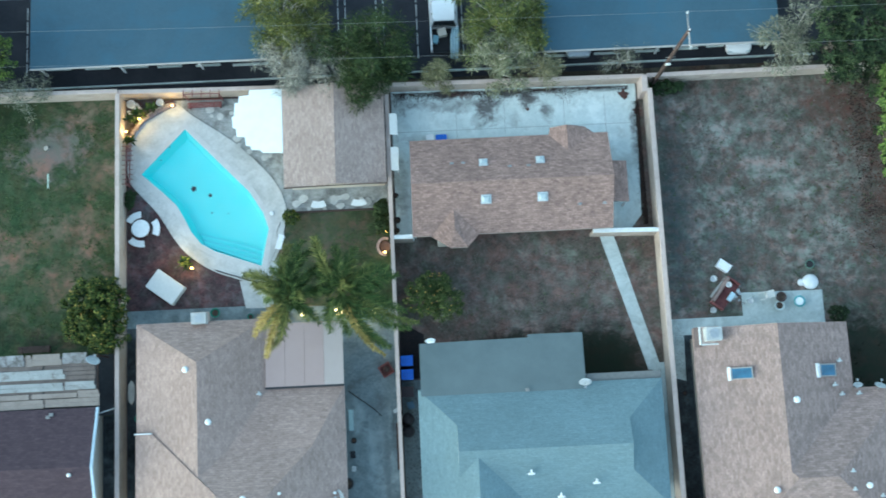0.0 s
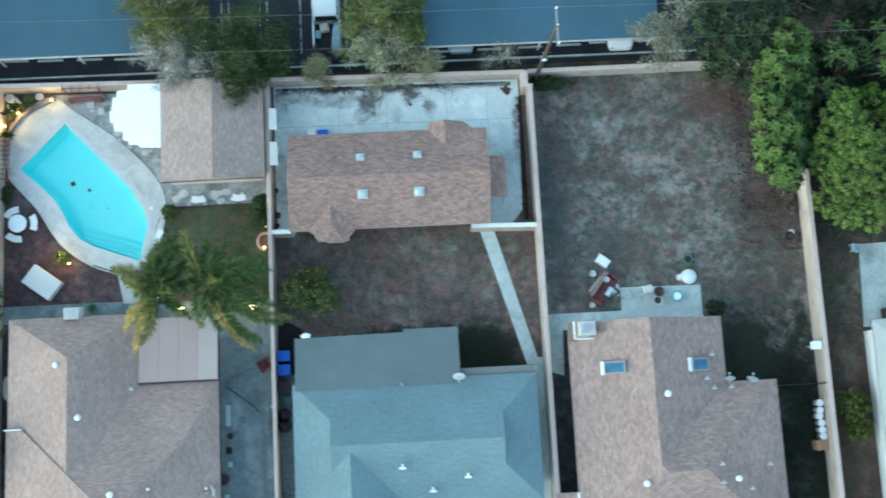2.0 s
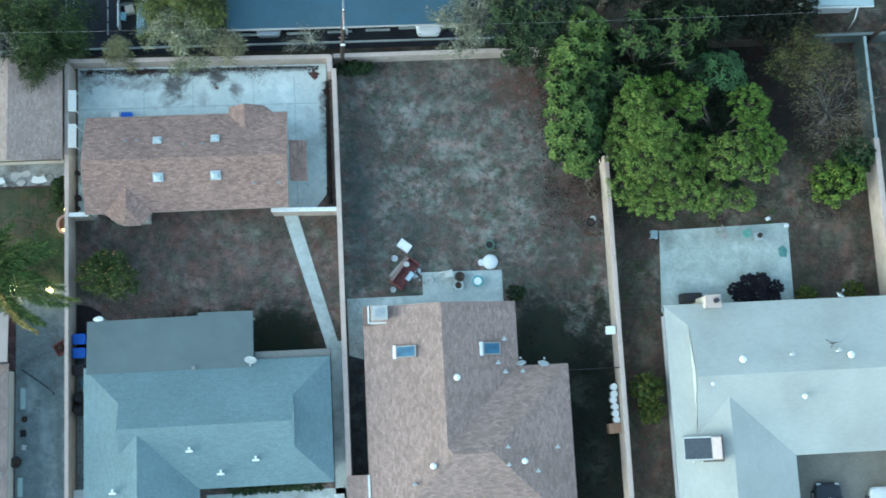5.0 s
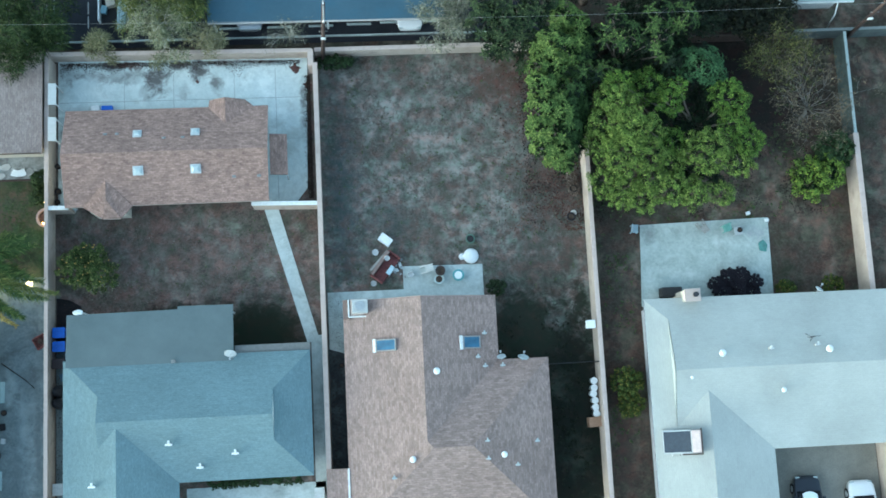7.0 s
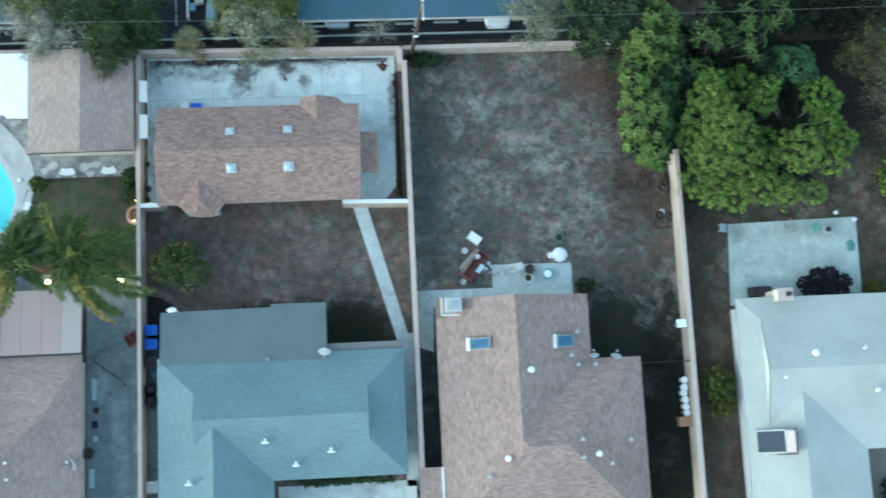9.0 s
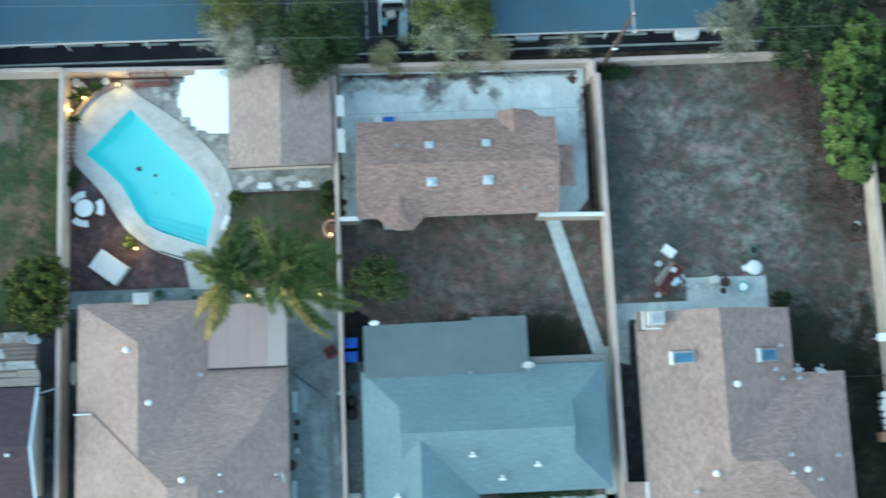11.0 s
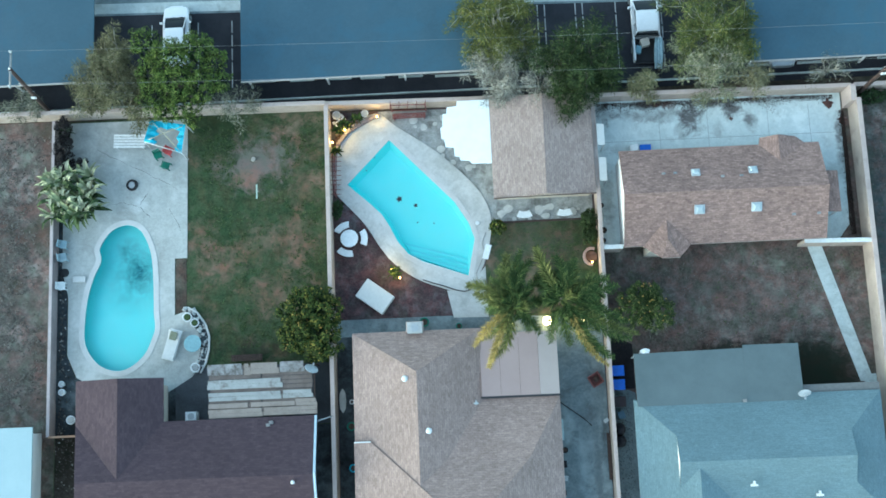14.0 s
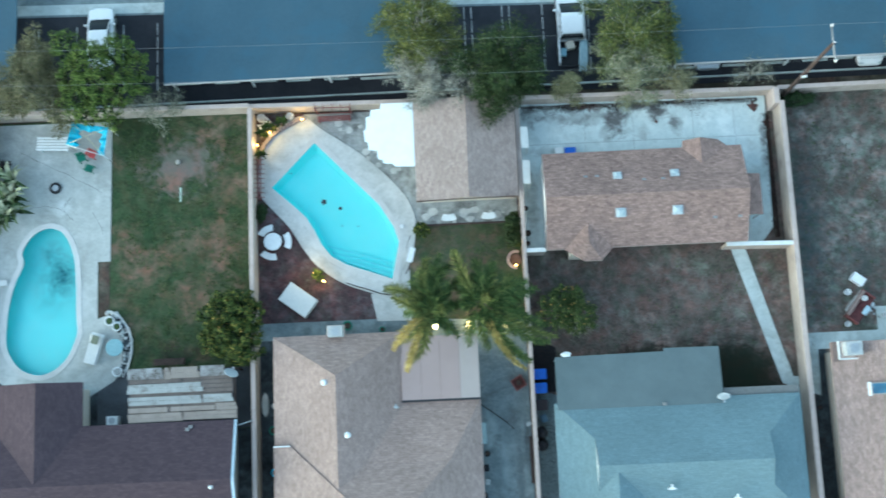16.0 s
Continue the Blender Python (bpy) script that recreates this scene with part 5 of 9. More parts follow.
def bare_tree(name, label, base, centre, radius, height, seed, leaf=None, twigs=90, bark=None, leaves=0, size=0.1, limb=0.06, thick=0.5):
    """Branches that fork unevenly three times, with few leaves."""
    rng = np.random.default_rng(seed)
    ob = thing(name, label, "tree", at=(base[0], base[1], 0))
    c = Vector((centre[0] - base[0], centre[1] - base[1], 0))
    bm = bmesh.new()
    start = Vector((c.x * 0.4, c.y * 0.4, height * 0.3))
    tube(bm, [(0, 0, -0.1), (c.x * 0.15 + 0.1, c.y * 0.15, height * 0.15), start], [0.15, 0.11, 0.085], 7)
    part("trunk", bm, bark or PALE_BARK, ob)
    bm = bmesh.new()
    tips = []

    def fork(p, d, length, r, level):
        bend = Vector(rng.normal(size=3)) * 0.22
        q = p + (d + bend).normalized() * length * 0.55
        e = q + (d - bend * 0.6 + Vector((0, 0, 0.12))).normalized() * length * 0.45
        tube(bm, [p, q, e], [r, r * 0.8, r * 0.55], 4 if level < 2 else 3)
        if level == 3:
            tips.extend((tuple(e), tuple(q)))
            return
        for k in range(int(rng.integers(2, 5))):
            nd = (d * 0.75 + Vector(rng.normal(size=3)) * 0.62 + Vector((0, 0, 0.05))).normalized()
            fork(e if k else q, nd, length * rng.uniform(0.5, 0.85), r * 0.55, level + 1)

    n = max(4, twigs // 17)
    for i in range(n):
        a = i * 2 * math.pi / n + rng.uniform(-0.5, 0.5)
        goal = c + Vector((math.cos(a) * radius * rng.uniform(0.35, 0.8), math.sin(a) * radius * rng.uniform(0.35, 0.8), height * rng.uniform(0.7, 1.0)))
        d = goal - start
        fork(start, d.normalized(), d.length * 0.62, limb, 1)
    tagged(part("branchwork", bm, bark or PALE_BARK, ob), kind="stuff")
    if leaves:
        cs = np.array(tips)
        keep = max(1, int(len(cs) * 0.9))
        cs = cs[rng.permutation(len(cs))[:keep]]
        v, f = leaf_mesh(rng, cs, np.full(len(cs), thick), int(leaves * 3.6), size * 0.36, long=7.0, droop=0.2, star=0.85)
        tagged(raw("foliage", v, f, leaf or LEAF_PALE, ob), kind="stuff")
    return ob


# eastern yard: the two broad trees, the darker ones behind them
LEAF_BROAD = leafy("yellow_green_leaves", (0.062, 0.105, 0.022), (0.132, 0.194, 0.038), (0.265, 0.315, 0.075), 0.65)
LEAF_SPRAY = leafy("fresh_green_sprays", (0.046, 0.08, 0.02), (0.1, 0.148, 0.036), (0.205, 0.245, 0.062))
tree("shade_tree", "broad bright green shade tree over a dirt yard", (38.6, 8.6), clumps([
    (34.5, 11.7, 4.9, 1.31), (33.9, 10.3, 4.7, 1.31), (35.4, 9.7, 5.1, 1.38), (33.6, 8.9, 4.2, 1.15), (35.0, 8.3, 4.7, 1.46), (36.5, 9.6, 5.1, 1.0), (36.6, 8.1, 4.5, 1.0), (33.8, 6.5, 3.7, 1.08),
    (34.9, 6.0, 3.4, 1.1), (36.2, 5.5, 3.3, 1.0), (36.8, 6.6, 3.9, 0.92), (38.3, 6.1, 3.4, 1.15), (39.8, 5.7, 3.3, 1.0), (38.3, 7.6, 3.7, 0.9), (41.7, 5.6, 3.4, 0.77), (40.5, 8.3, 4.3, 1.4), (42.8, 7.6, 3.9, 1.0)]), LEAF_BROAD, 0.062, 120, 0.52, 11, trunk=0.34, inner=LEAF_INNER_SHADE, star=0.2, long=1.8, split=0.02, core=16)
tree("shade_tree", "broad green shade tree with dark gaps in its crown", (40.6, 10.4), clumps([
    (43.3, 8.9, 4.1, 1.08), (42.4, 10.1, 4.5, 0.92), (42.3, 11.7, 4.4, 1.2), (38.8, 12.5, 5.1, 0.58), (38.2, 11.6, 4.8, 0.85), (36.9, 12.8, 4.3, 1.08), (34.7, 12.8, 5.2, 0.85), (38.5, 9.0, 3.4, 1.0)]), leafy("mid_green_leaves", (0.065, 0.12, 0.02), (0.105, 0.175, 0.03), (0.2, 0.255, 0.042)), 0.062, 120, 0.5, 12, trunk=0.26, inner=LEAF_INNER_SHADE, star=0.2, long=1.8, split=0.08, core=16)
spray_tree("evergreen_tree", "tall green tree with star-shaped sprays over the wall", (31.2, 11.6), [
    (31.3, 17.4, 5.8, 0.8), (32.2, 17.0, 5.6, 0.7), (30.5, 15.5, 5.8, 1.0), (31.4, 15.1, 5.6, 0.9), (32.2, 15.7, 5.3, 0.6), (29.8, 15.0, 5.5, 0.7), (30.7, 14.2, 5.3, 0.9), (29.5, 13.9, 5.4, 0.7), (29.7, 12.6, 5.6, 0.95),
    (29.6, 11.1, 5.7, 0.95), (30.6, 11.1, 5.5, 0.9), (29.3, 9.8, 5.6, 0.8), (30.3, 9.8, 5.5, 0.95), (29.7, 8.8, 5.3, 0.8), (30.6, 8.6, 5.0, 0.85), (30.4, 7.9, 4.6, 0.65), (31.1, 8.0, 4.4, 0.6), (30.8, 12.5, 5.0, 0.8)], LEAF_SPRAY, LEAF_INNER_SHADE, 13, 0.28, arm=0.5, spread=0.6, leaflets=26)
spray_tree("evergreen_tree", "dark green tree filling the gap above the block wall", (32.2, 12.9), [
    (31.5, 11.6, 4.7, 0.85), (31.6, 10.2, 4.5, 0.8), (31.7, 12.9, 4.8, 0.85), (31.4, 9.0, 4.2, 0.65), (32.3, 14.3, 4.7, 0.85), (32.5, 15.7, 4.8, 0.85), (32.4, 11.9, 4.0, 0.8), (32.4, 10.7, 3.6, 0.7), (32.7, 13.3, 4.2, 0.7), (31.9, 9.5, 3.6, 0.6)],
    leafy("gap_leaves", (0.022, 0.04, 0.012), (0.045, 0.078, 0.022), (0.075, 0.115, 0.034)), LEAF_DEEP_SHADE, 43, 0.16, arm=0.5, spread=0.55, leaflets=24)
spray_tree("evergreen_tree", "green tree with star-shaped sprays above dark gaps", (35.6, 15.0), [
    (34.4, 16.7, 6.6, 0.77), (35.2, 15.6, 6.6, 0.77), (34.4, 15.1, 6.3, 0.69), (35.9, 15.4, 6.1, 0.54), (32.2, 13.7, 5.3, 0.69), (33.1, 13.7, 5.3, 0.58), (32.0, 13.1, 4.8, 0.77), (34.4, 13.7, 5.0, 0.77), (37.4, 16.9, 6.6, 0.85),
    (39.1, 16.8, 6.6, 0.77), (37.4, 15.4, 6.2, 0.85), (38.5, 15.8, 6.0, 0.46), (33.7, 16.0, 5.7, 0.58), (37.9, 14.6, 5.1, 0.54)], leafy("bright_sprays", (0.027, 0.05, 0.015), (0.06, 0.094, 0.026), (0.125, 0.17, 0.045)), LEAF_DEEP_SHADE, 14, 0.3, arm=0.66, spread=0.95, arms=6, leaflets=30)
spray_tree("evergreen_tree", "blue-green young tree with drooping star-shaped sprays", (40.6, 14.0), [(40.6, 13.9, 4.3, 1.31), (39.3, 14.4, 4.2, 0.77), (41.1, 14.6, 4.6, 0.77), (41.6, 13.6, 4.5, 0.58)], leafy("blue_green_sprays", (0.03, 0.065, 0.026), (0.055, 0.11, 0.042), (0.085, 0.145, 0.056)), LEAF_DEEP_SHADE, 15, 0.16, arm=0.6, spread=0.6)
# added undergrowth; the gaps' shade is put into its near-black leaf colour
tree("evergreen_tree", "added shade-dark foliage filling the gaps under taller trees", (36.8, 13.2), clumps([
    (32.4, 12.2, 3.7, 1.0), (32.3, 10.6, 3.5, 0.9), (32.2, 9.2, 3.1, 0.8), (33.0, 14.6, 3.4, 1.3), (35.4, 14.0, 3.0, 1.5), (37.6, 13.4, 2.9, 1.4), (39.2, 15.4, 3.4, 1.5), (36.6, 16.2, 3.8, 1.7), (33.0, 16.4, 3.9, 1.2), (38.6, 10.6, 2.5, 1.6), (40.8, 10.2, 2.5, 1.5), (41.2, 6.9, 2.1, 1.1), (39.0, 7.4, 2.2, 1.2), (41.2, 12.4, 2.6, 1.2)], 0.7), leafy("shaded_inner_leaves", (0.008, 0.016, 0.007), (0.02, 0.036, 0.014), (0.036, 0.06, 0.022)), 0.09, 70, 0.6, 16, trunk=0.14, inner=LEAF_DEEP_SHADE, star=0.4, split=0.3, core=30)
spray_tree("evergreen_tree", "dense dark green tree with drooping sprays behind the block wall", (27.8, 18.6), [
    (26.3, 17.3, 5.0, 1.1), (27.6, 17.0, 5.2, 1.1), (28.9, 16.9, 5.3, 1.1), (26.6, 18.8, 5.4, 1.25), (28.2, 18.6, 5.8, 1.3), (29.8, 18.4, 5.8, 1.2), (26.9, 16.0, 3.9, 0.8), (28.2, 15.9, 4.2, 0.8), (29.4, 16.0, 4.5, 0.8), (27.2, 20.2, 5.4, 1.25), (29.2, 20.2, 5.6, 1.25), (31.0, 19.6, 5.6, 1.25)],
    leafy("shaded_green_leaves", (0.015, 0.026, 0.011), (0.036, 0.056, 0.022), (0.085, 0.11, 0.045)), LEAF_DEEP_SHADE, 44, 0.28, arm=0.62, spread=0.72, arms=6, leaflets=26)
tree("evergreen_tree", "dense dark evergreen behind the block wall", (34.0, 20.5), [(33.6, 20.2, 5.6, 2.3, 2.0, 1.8), (37.4, 20.0, 5.6, 2.2, 2.0, 1.8), (41.0, 19.6, 5.2, 2.0, 2.0, 1.7), (37.2, 18.0, 4.4, 2.2, 1.4, 1.5), (40.8, 17.4, 4.2, 1.8, 1.4, 1.4)], leafy("shadowy_leaves", (0.006, 0.009, 0.005), (0.012, 0.018, 0.009), (0.022, 0.03, 0.013)), 0.1, 180, 0.95, 15, trunk=0.28, inner=LEAF_DEEP_SHADE, star=0.4, split=0.35)
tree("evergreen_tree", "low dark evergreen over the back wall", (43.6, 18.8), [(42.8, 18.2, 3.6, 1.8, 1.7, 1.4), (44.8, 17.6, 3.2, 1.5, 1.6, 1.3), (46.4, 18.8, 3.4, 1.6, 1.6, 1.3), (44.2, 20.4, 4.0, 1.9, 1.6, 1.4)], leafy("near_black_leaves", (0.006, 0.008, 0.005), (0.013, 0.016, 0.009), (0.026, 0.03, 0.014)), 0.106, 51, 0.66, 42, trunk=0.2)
bare_tree("dry_tree", "sparse pale tree beside the dark evergreen", (24.3, 18.4), (24.0, 18.4), 1.7, 4.8, 16, LEAF_PALE, 90, leaves=16, size=0.13)
bare_tree("dry_tree", "leafless brown tree in a dirt yard", (48.9, 11.4), (49.0, 12.4), 4.6, 4.0, 17, leafy("brown_leaves", (0.06, 0.05, 0.036), (0.14, 0.115, 0.08), (0.30, 0.23, 0.14)), 320, surface("grey_twig_bark", (0.13, 0.12, 0.108), (0.24, 0.22, 0.20), 3, 25), leaves=4, size=0.1, limb=0.02)
bare_tree("dry_tree", "sparse green and brown tree by a fence", (46.6, 15.2), (46.2, 15.4), 3.0, 5.0, 18, leafy("dull_yellow_green_leaves", (0.03, 0.035, 0.014), (0.08, 0.085, 0.03), (0.22, 0.2, 0.06)), 190, BARK, leaves=6, size=0.12, limb=0.03)
tree("round_bush", "round bright green bush in a dirt yard", (49.2, 6.9), [(48.7, 6.8, 1.1, 1.4, 1.3, 1.1), (49.9, 7.1, 1.2, 1.0, 1.2, 1.0)], LEAF_GREEN, 0.085, 100, 0.62, 19, trunk=0.1, inner=LEAF_INNER_SHADE, category="bush")
tree("round_bush", "dark green bush beside a fence", (50.6, 8.7), [(50.6, 8.8, 1.2, 1.2, 1.2, 1.0)], LEAF_DEEP, 0.099, 68, 0.5, 20, trunk=0.1, category="bush")
tree("citrus_bush", "green bush between wall and pale house", (34.9, -7.2), [(34.9, -6.6, 0.9, 0.95, 1.0, 0.8), (35.0, -8.0, 0.8, 0.85, 0.8, 0.7)], LEAF_CITRUS, 0.0792, 68, 0.42, 21, trunk=0.07, category="bush")
# trees between wall and parking lot
bare_tree("street_tree", "feathery olive-green tree between carport and parking bays", (-8.8, 20.4), (-9.0, 21.8), 2.8, 5.4, 22, leafy("olive_needles", (0.045, 0.06, 0.017), (0.115, 0.125, 0.034), (0.25, 0.23, 0.06)), 240, leaves=17, size=0.14, thick=0.62)
LEAF_SILVER = leafy("silver_leaves", (0.17, 0.165, 0.13), (0.30, 0.29, 0.24), (0.46, 0.45, 0.39))
SILVER_BARK = surface("silver_bark", (0.40, 0.385, 0.35), (0.58, 0.56, 0.52), 3, 25)
bare_tree("dry_tree", "silvery half-bare tree beside the shed", (-8.9, 18.0), (-8.8, 18.5), 2.5, 3.9, 23, LEAF_SILVER, 200, SILVER_BARK, leaves=13, size=0.12, limb=0.05)
bare_tree("dry_tree", "silvery half-bare tree overhanging the shed roof", (-6.3, 17.9), (-6.0, 17.7), 2.0, 3.6, 24, LEAF_SILVER, 130, SILVER_BARK, leaves=4, size=0.11, limb=0.04)
bare_tree("street_tree", "feathery dark green tree beside the shed roof", (-3.9, 18.1), (-3.9, 18.9), 3.3, 4.9, 24, leafy("dark_green_needles", (0.013, 0.025, 0.009), (0.038, 0.06, 0.02), (0.105, 0.125, 0.04)), 300, BARK, leaves=17, size=0.14, thick=0.62)
tree("street_tree", "small dark green tree overhanging the shed roof", (-3.4, 17.6), clumps([(-3.1, 17.2, 3.4, 1.2), (-4.4, 16.5, 3.3, 1.05), (-4.2, 18.4, 3.6, 1.1)]), LEAF_DARK_OLIVE, 0.05, 130, 0.6, 25, trunk=0.12, inner=LEAF_INNER_SHADE, star=0.7, long=4.0, core=10)
bare_tree("street_tree", "feathery olive-green tree over the parking bays", (5.6, 19.6), (5.7, 20.9), 2.9, 5.4, 25, leafy("green_olive_needles", (0.04, 0.06, 0.017), (0.105, 0.12, 0.034), (0.235, 0.22, 0.06)), 240, leaves=17, size=0.14, thick=0.62)
bare_tree("dry_tree", "pale olive sparse tree over the block wall", (4.8, 18.0), (4.9, 18.0), 2.5, 4.6, 26, leafy("grey_olive_leaves", (0.10, 0.11, 0.055), (0.22, 0.225, 0.135), (0.38, 0.37, 0.26)), 150, leaves=15, size=0.13)
bare_tree("dry_tree", "pale feathery sapling behind the block wall", (0.6, 18.0), (0.6, 17.7), 1.1, 3.2, 27, leafy("yellowish_leaves", (0.10, 0.105, 0.05), (0.22, 0.21, 0.11), (0.33, 0.31, 0.19)), 60, leaves=16, size=0.11)
bare_tree("dry_tree", "pale feathery sapling behind the block wall", (8.2, 18.0), (8.1, 17.3), 1.0, 3.0, 28, leafy("straw_leaves", (0.12, 0.12, 0.06), (0.25, 0.23, 0.13), (0.36, 0.33, 0.21)), 54, leaves=12, size=0.11)
bare_tree("dry_tree", "bare grey shrub beside the utility pole", (13.3, 18.1), (13.3, 18.2), 1.6, 3.0, 29, LEAF_PALE, 90, leaves=3, size=0.08)
tree("street_tree", "olive-green tree over the western wall", (-29.9, 18.6), clumps([
    (-32.1, 21.0, 4.7, 1.0), (-30.5, 19.8, 4.7, 1.31), (-28.7, 20.5, 4.7, 1.08), (-27.6, 19.7, 4.3, 0.92), (-30.1, 18.3, 4.5, 1.31), (-28.4, 18.2, 4.5, 1.08), (-31.6, 17.7, 4.1, 1.08), (-29.7, 17.0, 3.9, 1.08),
    (-31.9, 19.3, 4.1, 0.92), (-27.3, 18.4, 4.1, 0.69), (-31.1, 16.7, 3.7, 0.69), (-29.3, 16.2, 3.7, 0.54)]), leafy("olive_green_leaves", (0.06, 0.095, 0.02), (0.115, 0.165, 0.034), (0.24, 0.27, 0.065)), 0.08, 95, 0.56, 30, trunk=0.22, inner=LEAF_INNER_SHADE, star=0.4, long=2.0, split=0.15, core=10)
bare_tree("dry_tree", "grey-green sparse tree over the block wall", (-35.2, 18.6), (-35.0, 18.9), 3.8, 4.6, 31, leafy("grey_green_leaves", (0.075, 0.075, 0.036), (0.165, 0.155, 0.08), (0.29, 0.265, 0.16)), 240, leaves=22, size=0.13)
bare_tree("dry_tree", "small grey shrub beside a utility pole", (-41.6, 18.5), (-41.5, 18.5), 1.2, 2.6, 32, LEAF_PALE, 60, leaves=14, size=0.09)
bare_tree("dry_tree", "pale arching fronds over the block wall", (-26.6, 17.9), (-26.5, 17.3), 1.6, 2.9, 33, LEAF_PALE, 80, leaves=7, size=0.11)
# garden shrubs
def fruit(ob, lumps, count, seed, r=0.05):
    """Ripe fruit scattered over the crown's skin."""
    rng = np.random.default_rng(seed)
    bm = bmesh.new()
    for i in range(count):
        x, y, z, rx, ry, rz = lumps[i % len(lumps)]
        d = Vector(rng.normal(size=3)).normalized()
        bmesh.ops.create_icosphere(bm, subdivisions=1, radius=r * rng.uniform(0.8, 1.2), matrix=Matrix.Translation((x - ob.location.x + d.x * rx, y - ob.location.y + d.y * ry, z + abs(d.z) * rz * 1.05)))
    tagged(part("fruit", bm, FRUIT, ob, "small ripe yellow-orange fruit"), kind="stuff")


FRUIT = plain("ripe_fruit", (0.42, 0.25, 0.05), 0.5, vary=0.3, scale=3.0)
LUMPS_WEST = [(-22.6, 3.3, 1.9, 1.3, 1.5, 1.3), (-21.2, 3.4, 2.0, 1.2, 1.3, 1.3), (-21.4, 1.4, 1.9, 1.3, 1.4, 1.3), (-22.9, 1.7, 1.6, 1.1, 1.2, 1.1)]
LUMPS_SMALL = [(-0.7, 2.6, 1.5, 1.2, 1.1, 1.0), (0.6, 2.2, 1.5, 1.1, 1.1, 1.0), (-0.1, 3.4, 1.3, 1.0, 0.8, 0.8)]
fruit(tree("citrus_tree", "round citrus tree beside the lot wall", (-22.0, 2.5), LUMPS_WEST, LEAF_CITRUS, 0.085, 90, 0.6, 34, trunk=0.12, inner=LEAF_INNER_SHADE), LUMPS_WEST, 40, 5)
fruit(tree("citrus_tree", "small citrus tree in the bare yard", (-0.2, 2.4), LUMPS_SMALL, leafy("thin_citrus_leaves", (0.02, 0.036, 0.011), (0.075, 0.105, 0.03), (0.2, 0.2, 0.065)), 0.07, 95, 0.46, 35, trunk=0.09, core=10, star=0.5, long=2.6), LUMPS_SMALL, 34, 6)
bare_tree("dry_tree", "dead grey branches beside the small citrus tree", (0.5, 1.6), (0.5, 1.5), 1.3, 1.7, 36, LEAF_PALE, 60, surface("dead_grey_bark", (0.17, 0.16, 0.145), (0.29, 0.27, 0.25), 3, 25), leaves=2, size=0.08, limb=0.025)
tree("small_shrub", "small green shrub beside the shed patio", (-9.45, 8.6), [(-9.45, 8.6, 0.45, 0.5, 0.5, 0.45)], LEAF_CITRUS, 0.066, 68, 0.3, 36, trunk=0.04, category="shrub", limbs=False)
tree("small_shrub", "green climbing shrub against the block wall", (-3.35, 8.3), [(-3.35, 8.7, 0.9, 0.5, 0.6, 0.8), (-3.3, 7.6, 0.7, 0.45, 0.6, 0.6)], LEAF_DARK_OLIVE, 0.0726, 74, 0.34, 37, trunk=0.05, category="shrub", limbs=False)
tree("small_shrub", "dark green shrub in the mulch bed", (-20.2, 10.3), [(-20.2, 10.3, 0.4, 0.35, 0.6, 0.4)], LEAF_DEEP, 0.066, 68, 0.3, 38, trunk=0.04, category="shrub", limbs=False)
tree("small_shrub", "dark round shrub beside the patio", (26.6, 0.35), [(26.6, 0.35, 0.35, 0.55, 0.5, 0.4)], leafy("blackish_leaves", (0.012, 0.02, 0.01), (0.03, 0.045, 0.02), (0.05, 0.07, 0.03)), 0.066, 85, 0.3, 39, trunk=0.04, category="shrub", limbs=False)
tree("small_shrub", "low dark shrub at the wall's corner", (16.4, 16.3), [(16.4, 16.3, 0.5, 1.2, 0.5, 0.5)], LEAF_DEEP, 0.0726, 68, 0.35, 40, trunk=0.04, category="shrub", limbs=False)
for i, (x, y, s) in enumerate(((46.6, -0.6, 0.5), (49.9, -0.5, 0.6))):
    tree("small_shrub", "low yellow-green weeds beside the pale house", (x, y), [(x, y, 0.35, s * 1.3, s, 0.4)], LEAF_CITRUS, 0.066, 57, 0.32, 41 + i, trunk=0.03, category="shrub", limbs=False)


def frond(bm_v, bm_f, origin, azimuth, length, rise, droop, sway, rng, leaflet=0.5, pairs=46):
    """A plume-like palm frond: leaflets all round an arching midrib that bends sideways as it droops."""
    pts = []
    for i in range(9):
        s = i / 8
        a = azimuth + sway * s * s
        pts.append(origin + Vector((math.cos(a) * length * s, math.sin(a) * length * s, rise * s - droop * s ** 2.3)))
    for k in range(pairs):
        s = 0.14 + 0.86 * (k + rng.uniform(0, 1)) / (pairs + 1)
        j = min(7, int(s * 8))
        p = pts[j].lerp(pts[j + 1], s * 8 - j)
        out = (pts[j + 1] - pts[j]).normalized()
        side = out.cross(Vector((0, 0, 1))).normalized()
        ln = leaflet * (0.4 + 0.8 * math.sin(math.pi * min(1, s * 0.85 + 0.1))) * rng.uniform(0.6, 1.25)
        for sg in (-1, 1):
            d = (side * sg * rng.uniform(0.2, 0.95) + out * rng.uniform(0.45, 1.1) + Vector((0, 0, rng.uniform(-0.7, 0.6)))).normalized()
            wv = out * 0.022
            b = len(bm_v)
            bm_v += [tuple(p - wv), tuple(p + wv), tuple(p + d * ln * 0.6 + wv * 0.9), tuple(p + d * ln + Vector((0, 0, -0.16))), tuple(p + d * ln * 0.6 - wv * 0.9)]
            bm_f.append((b, b + 1, b + 2, b + 3, b + 4))
    return pts


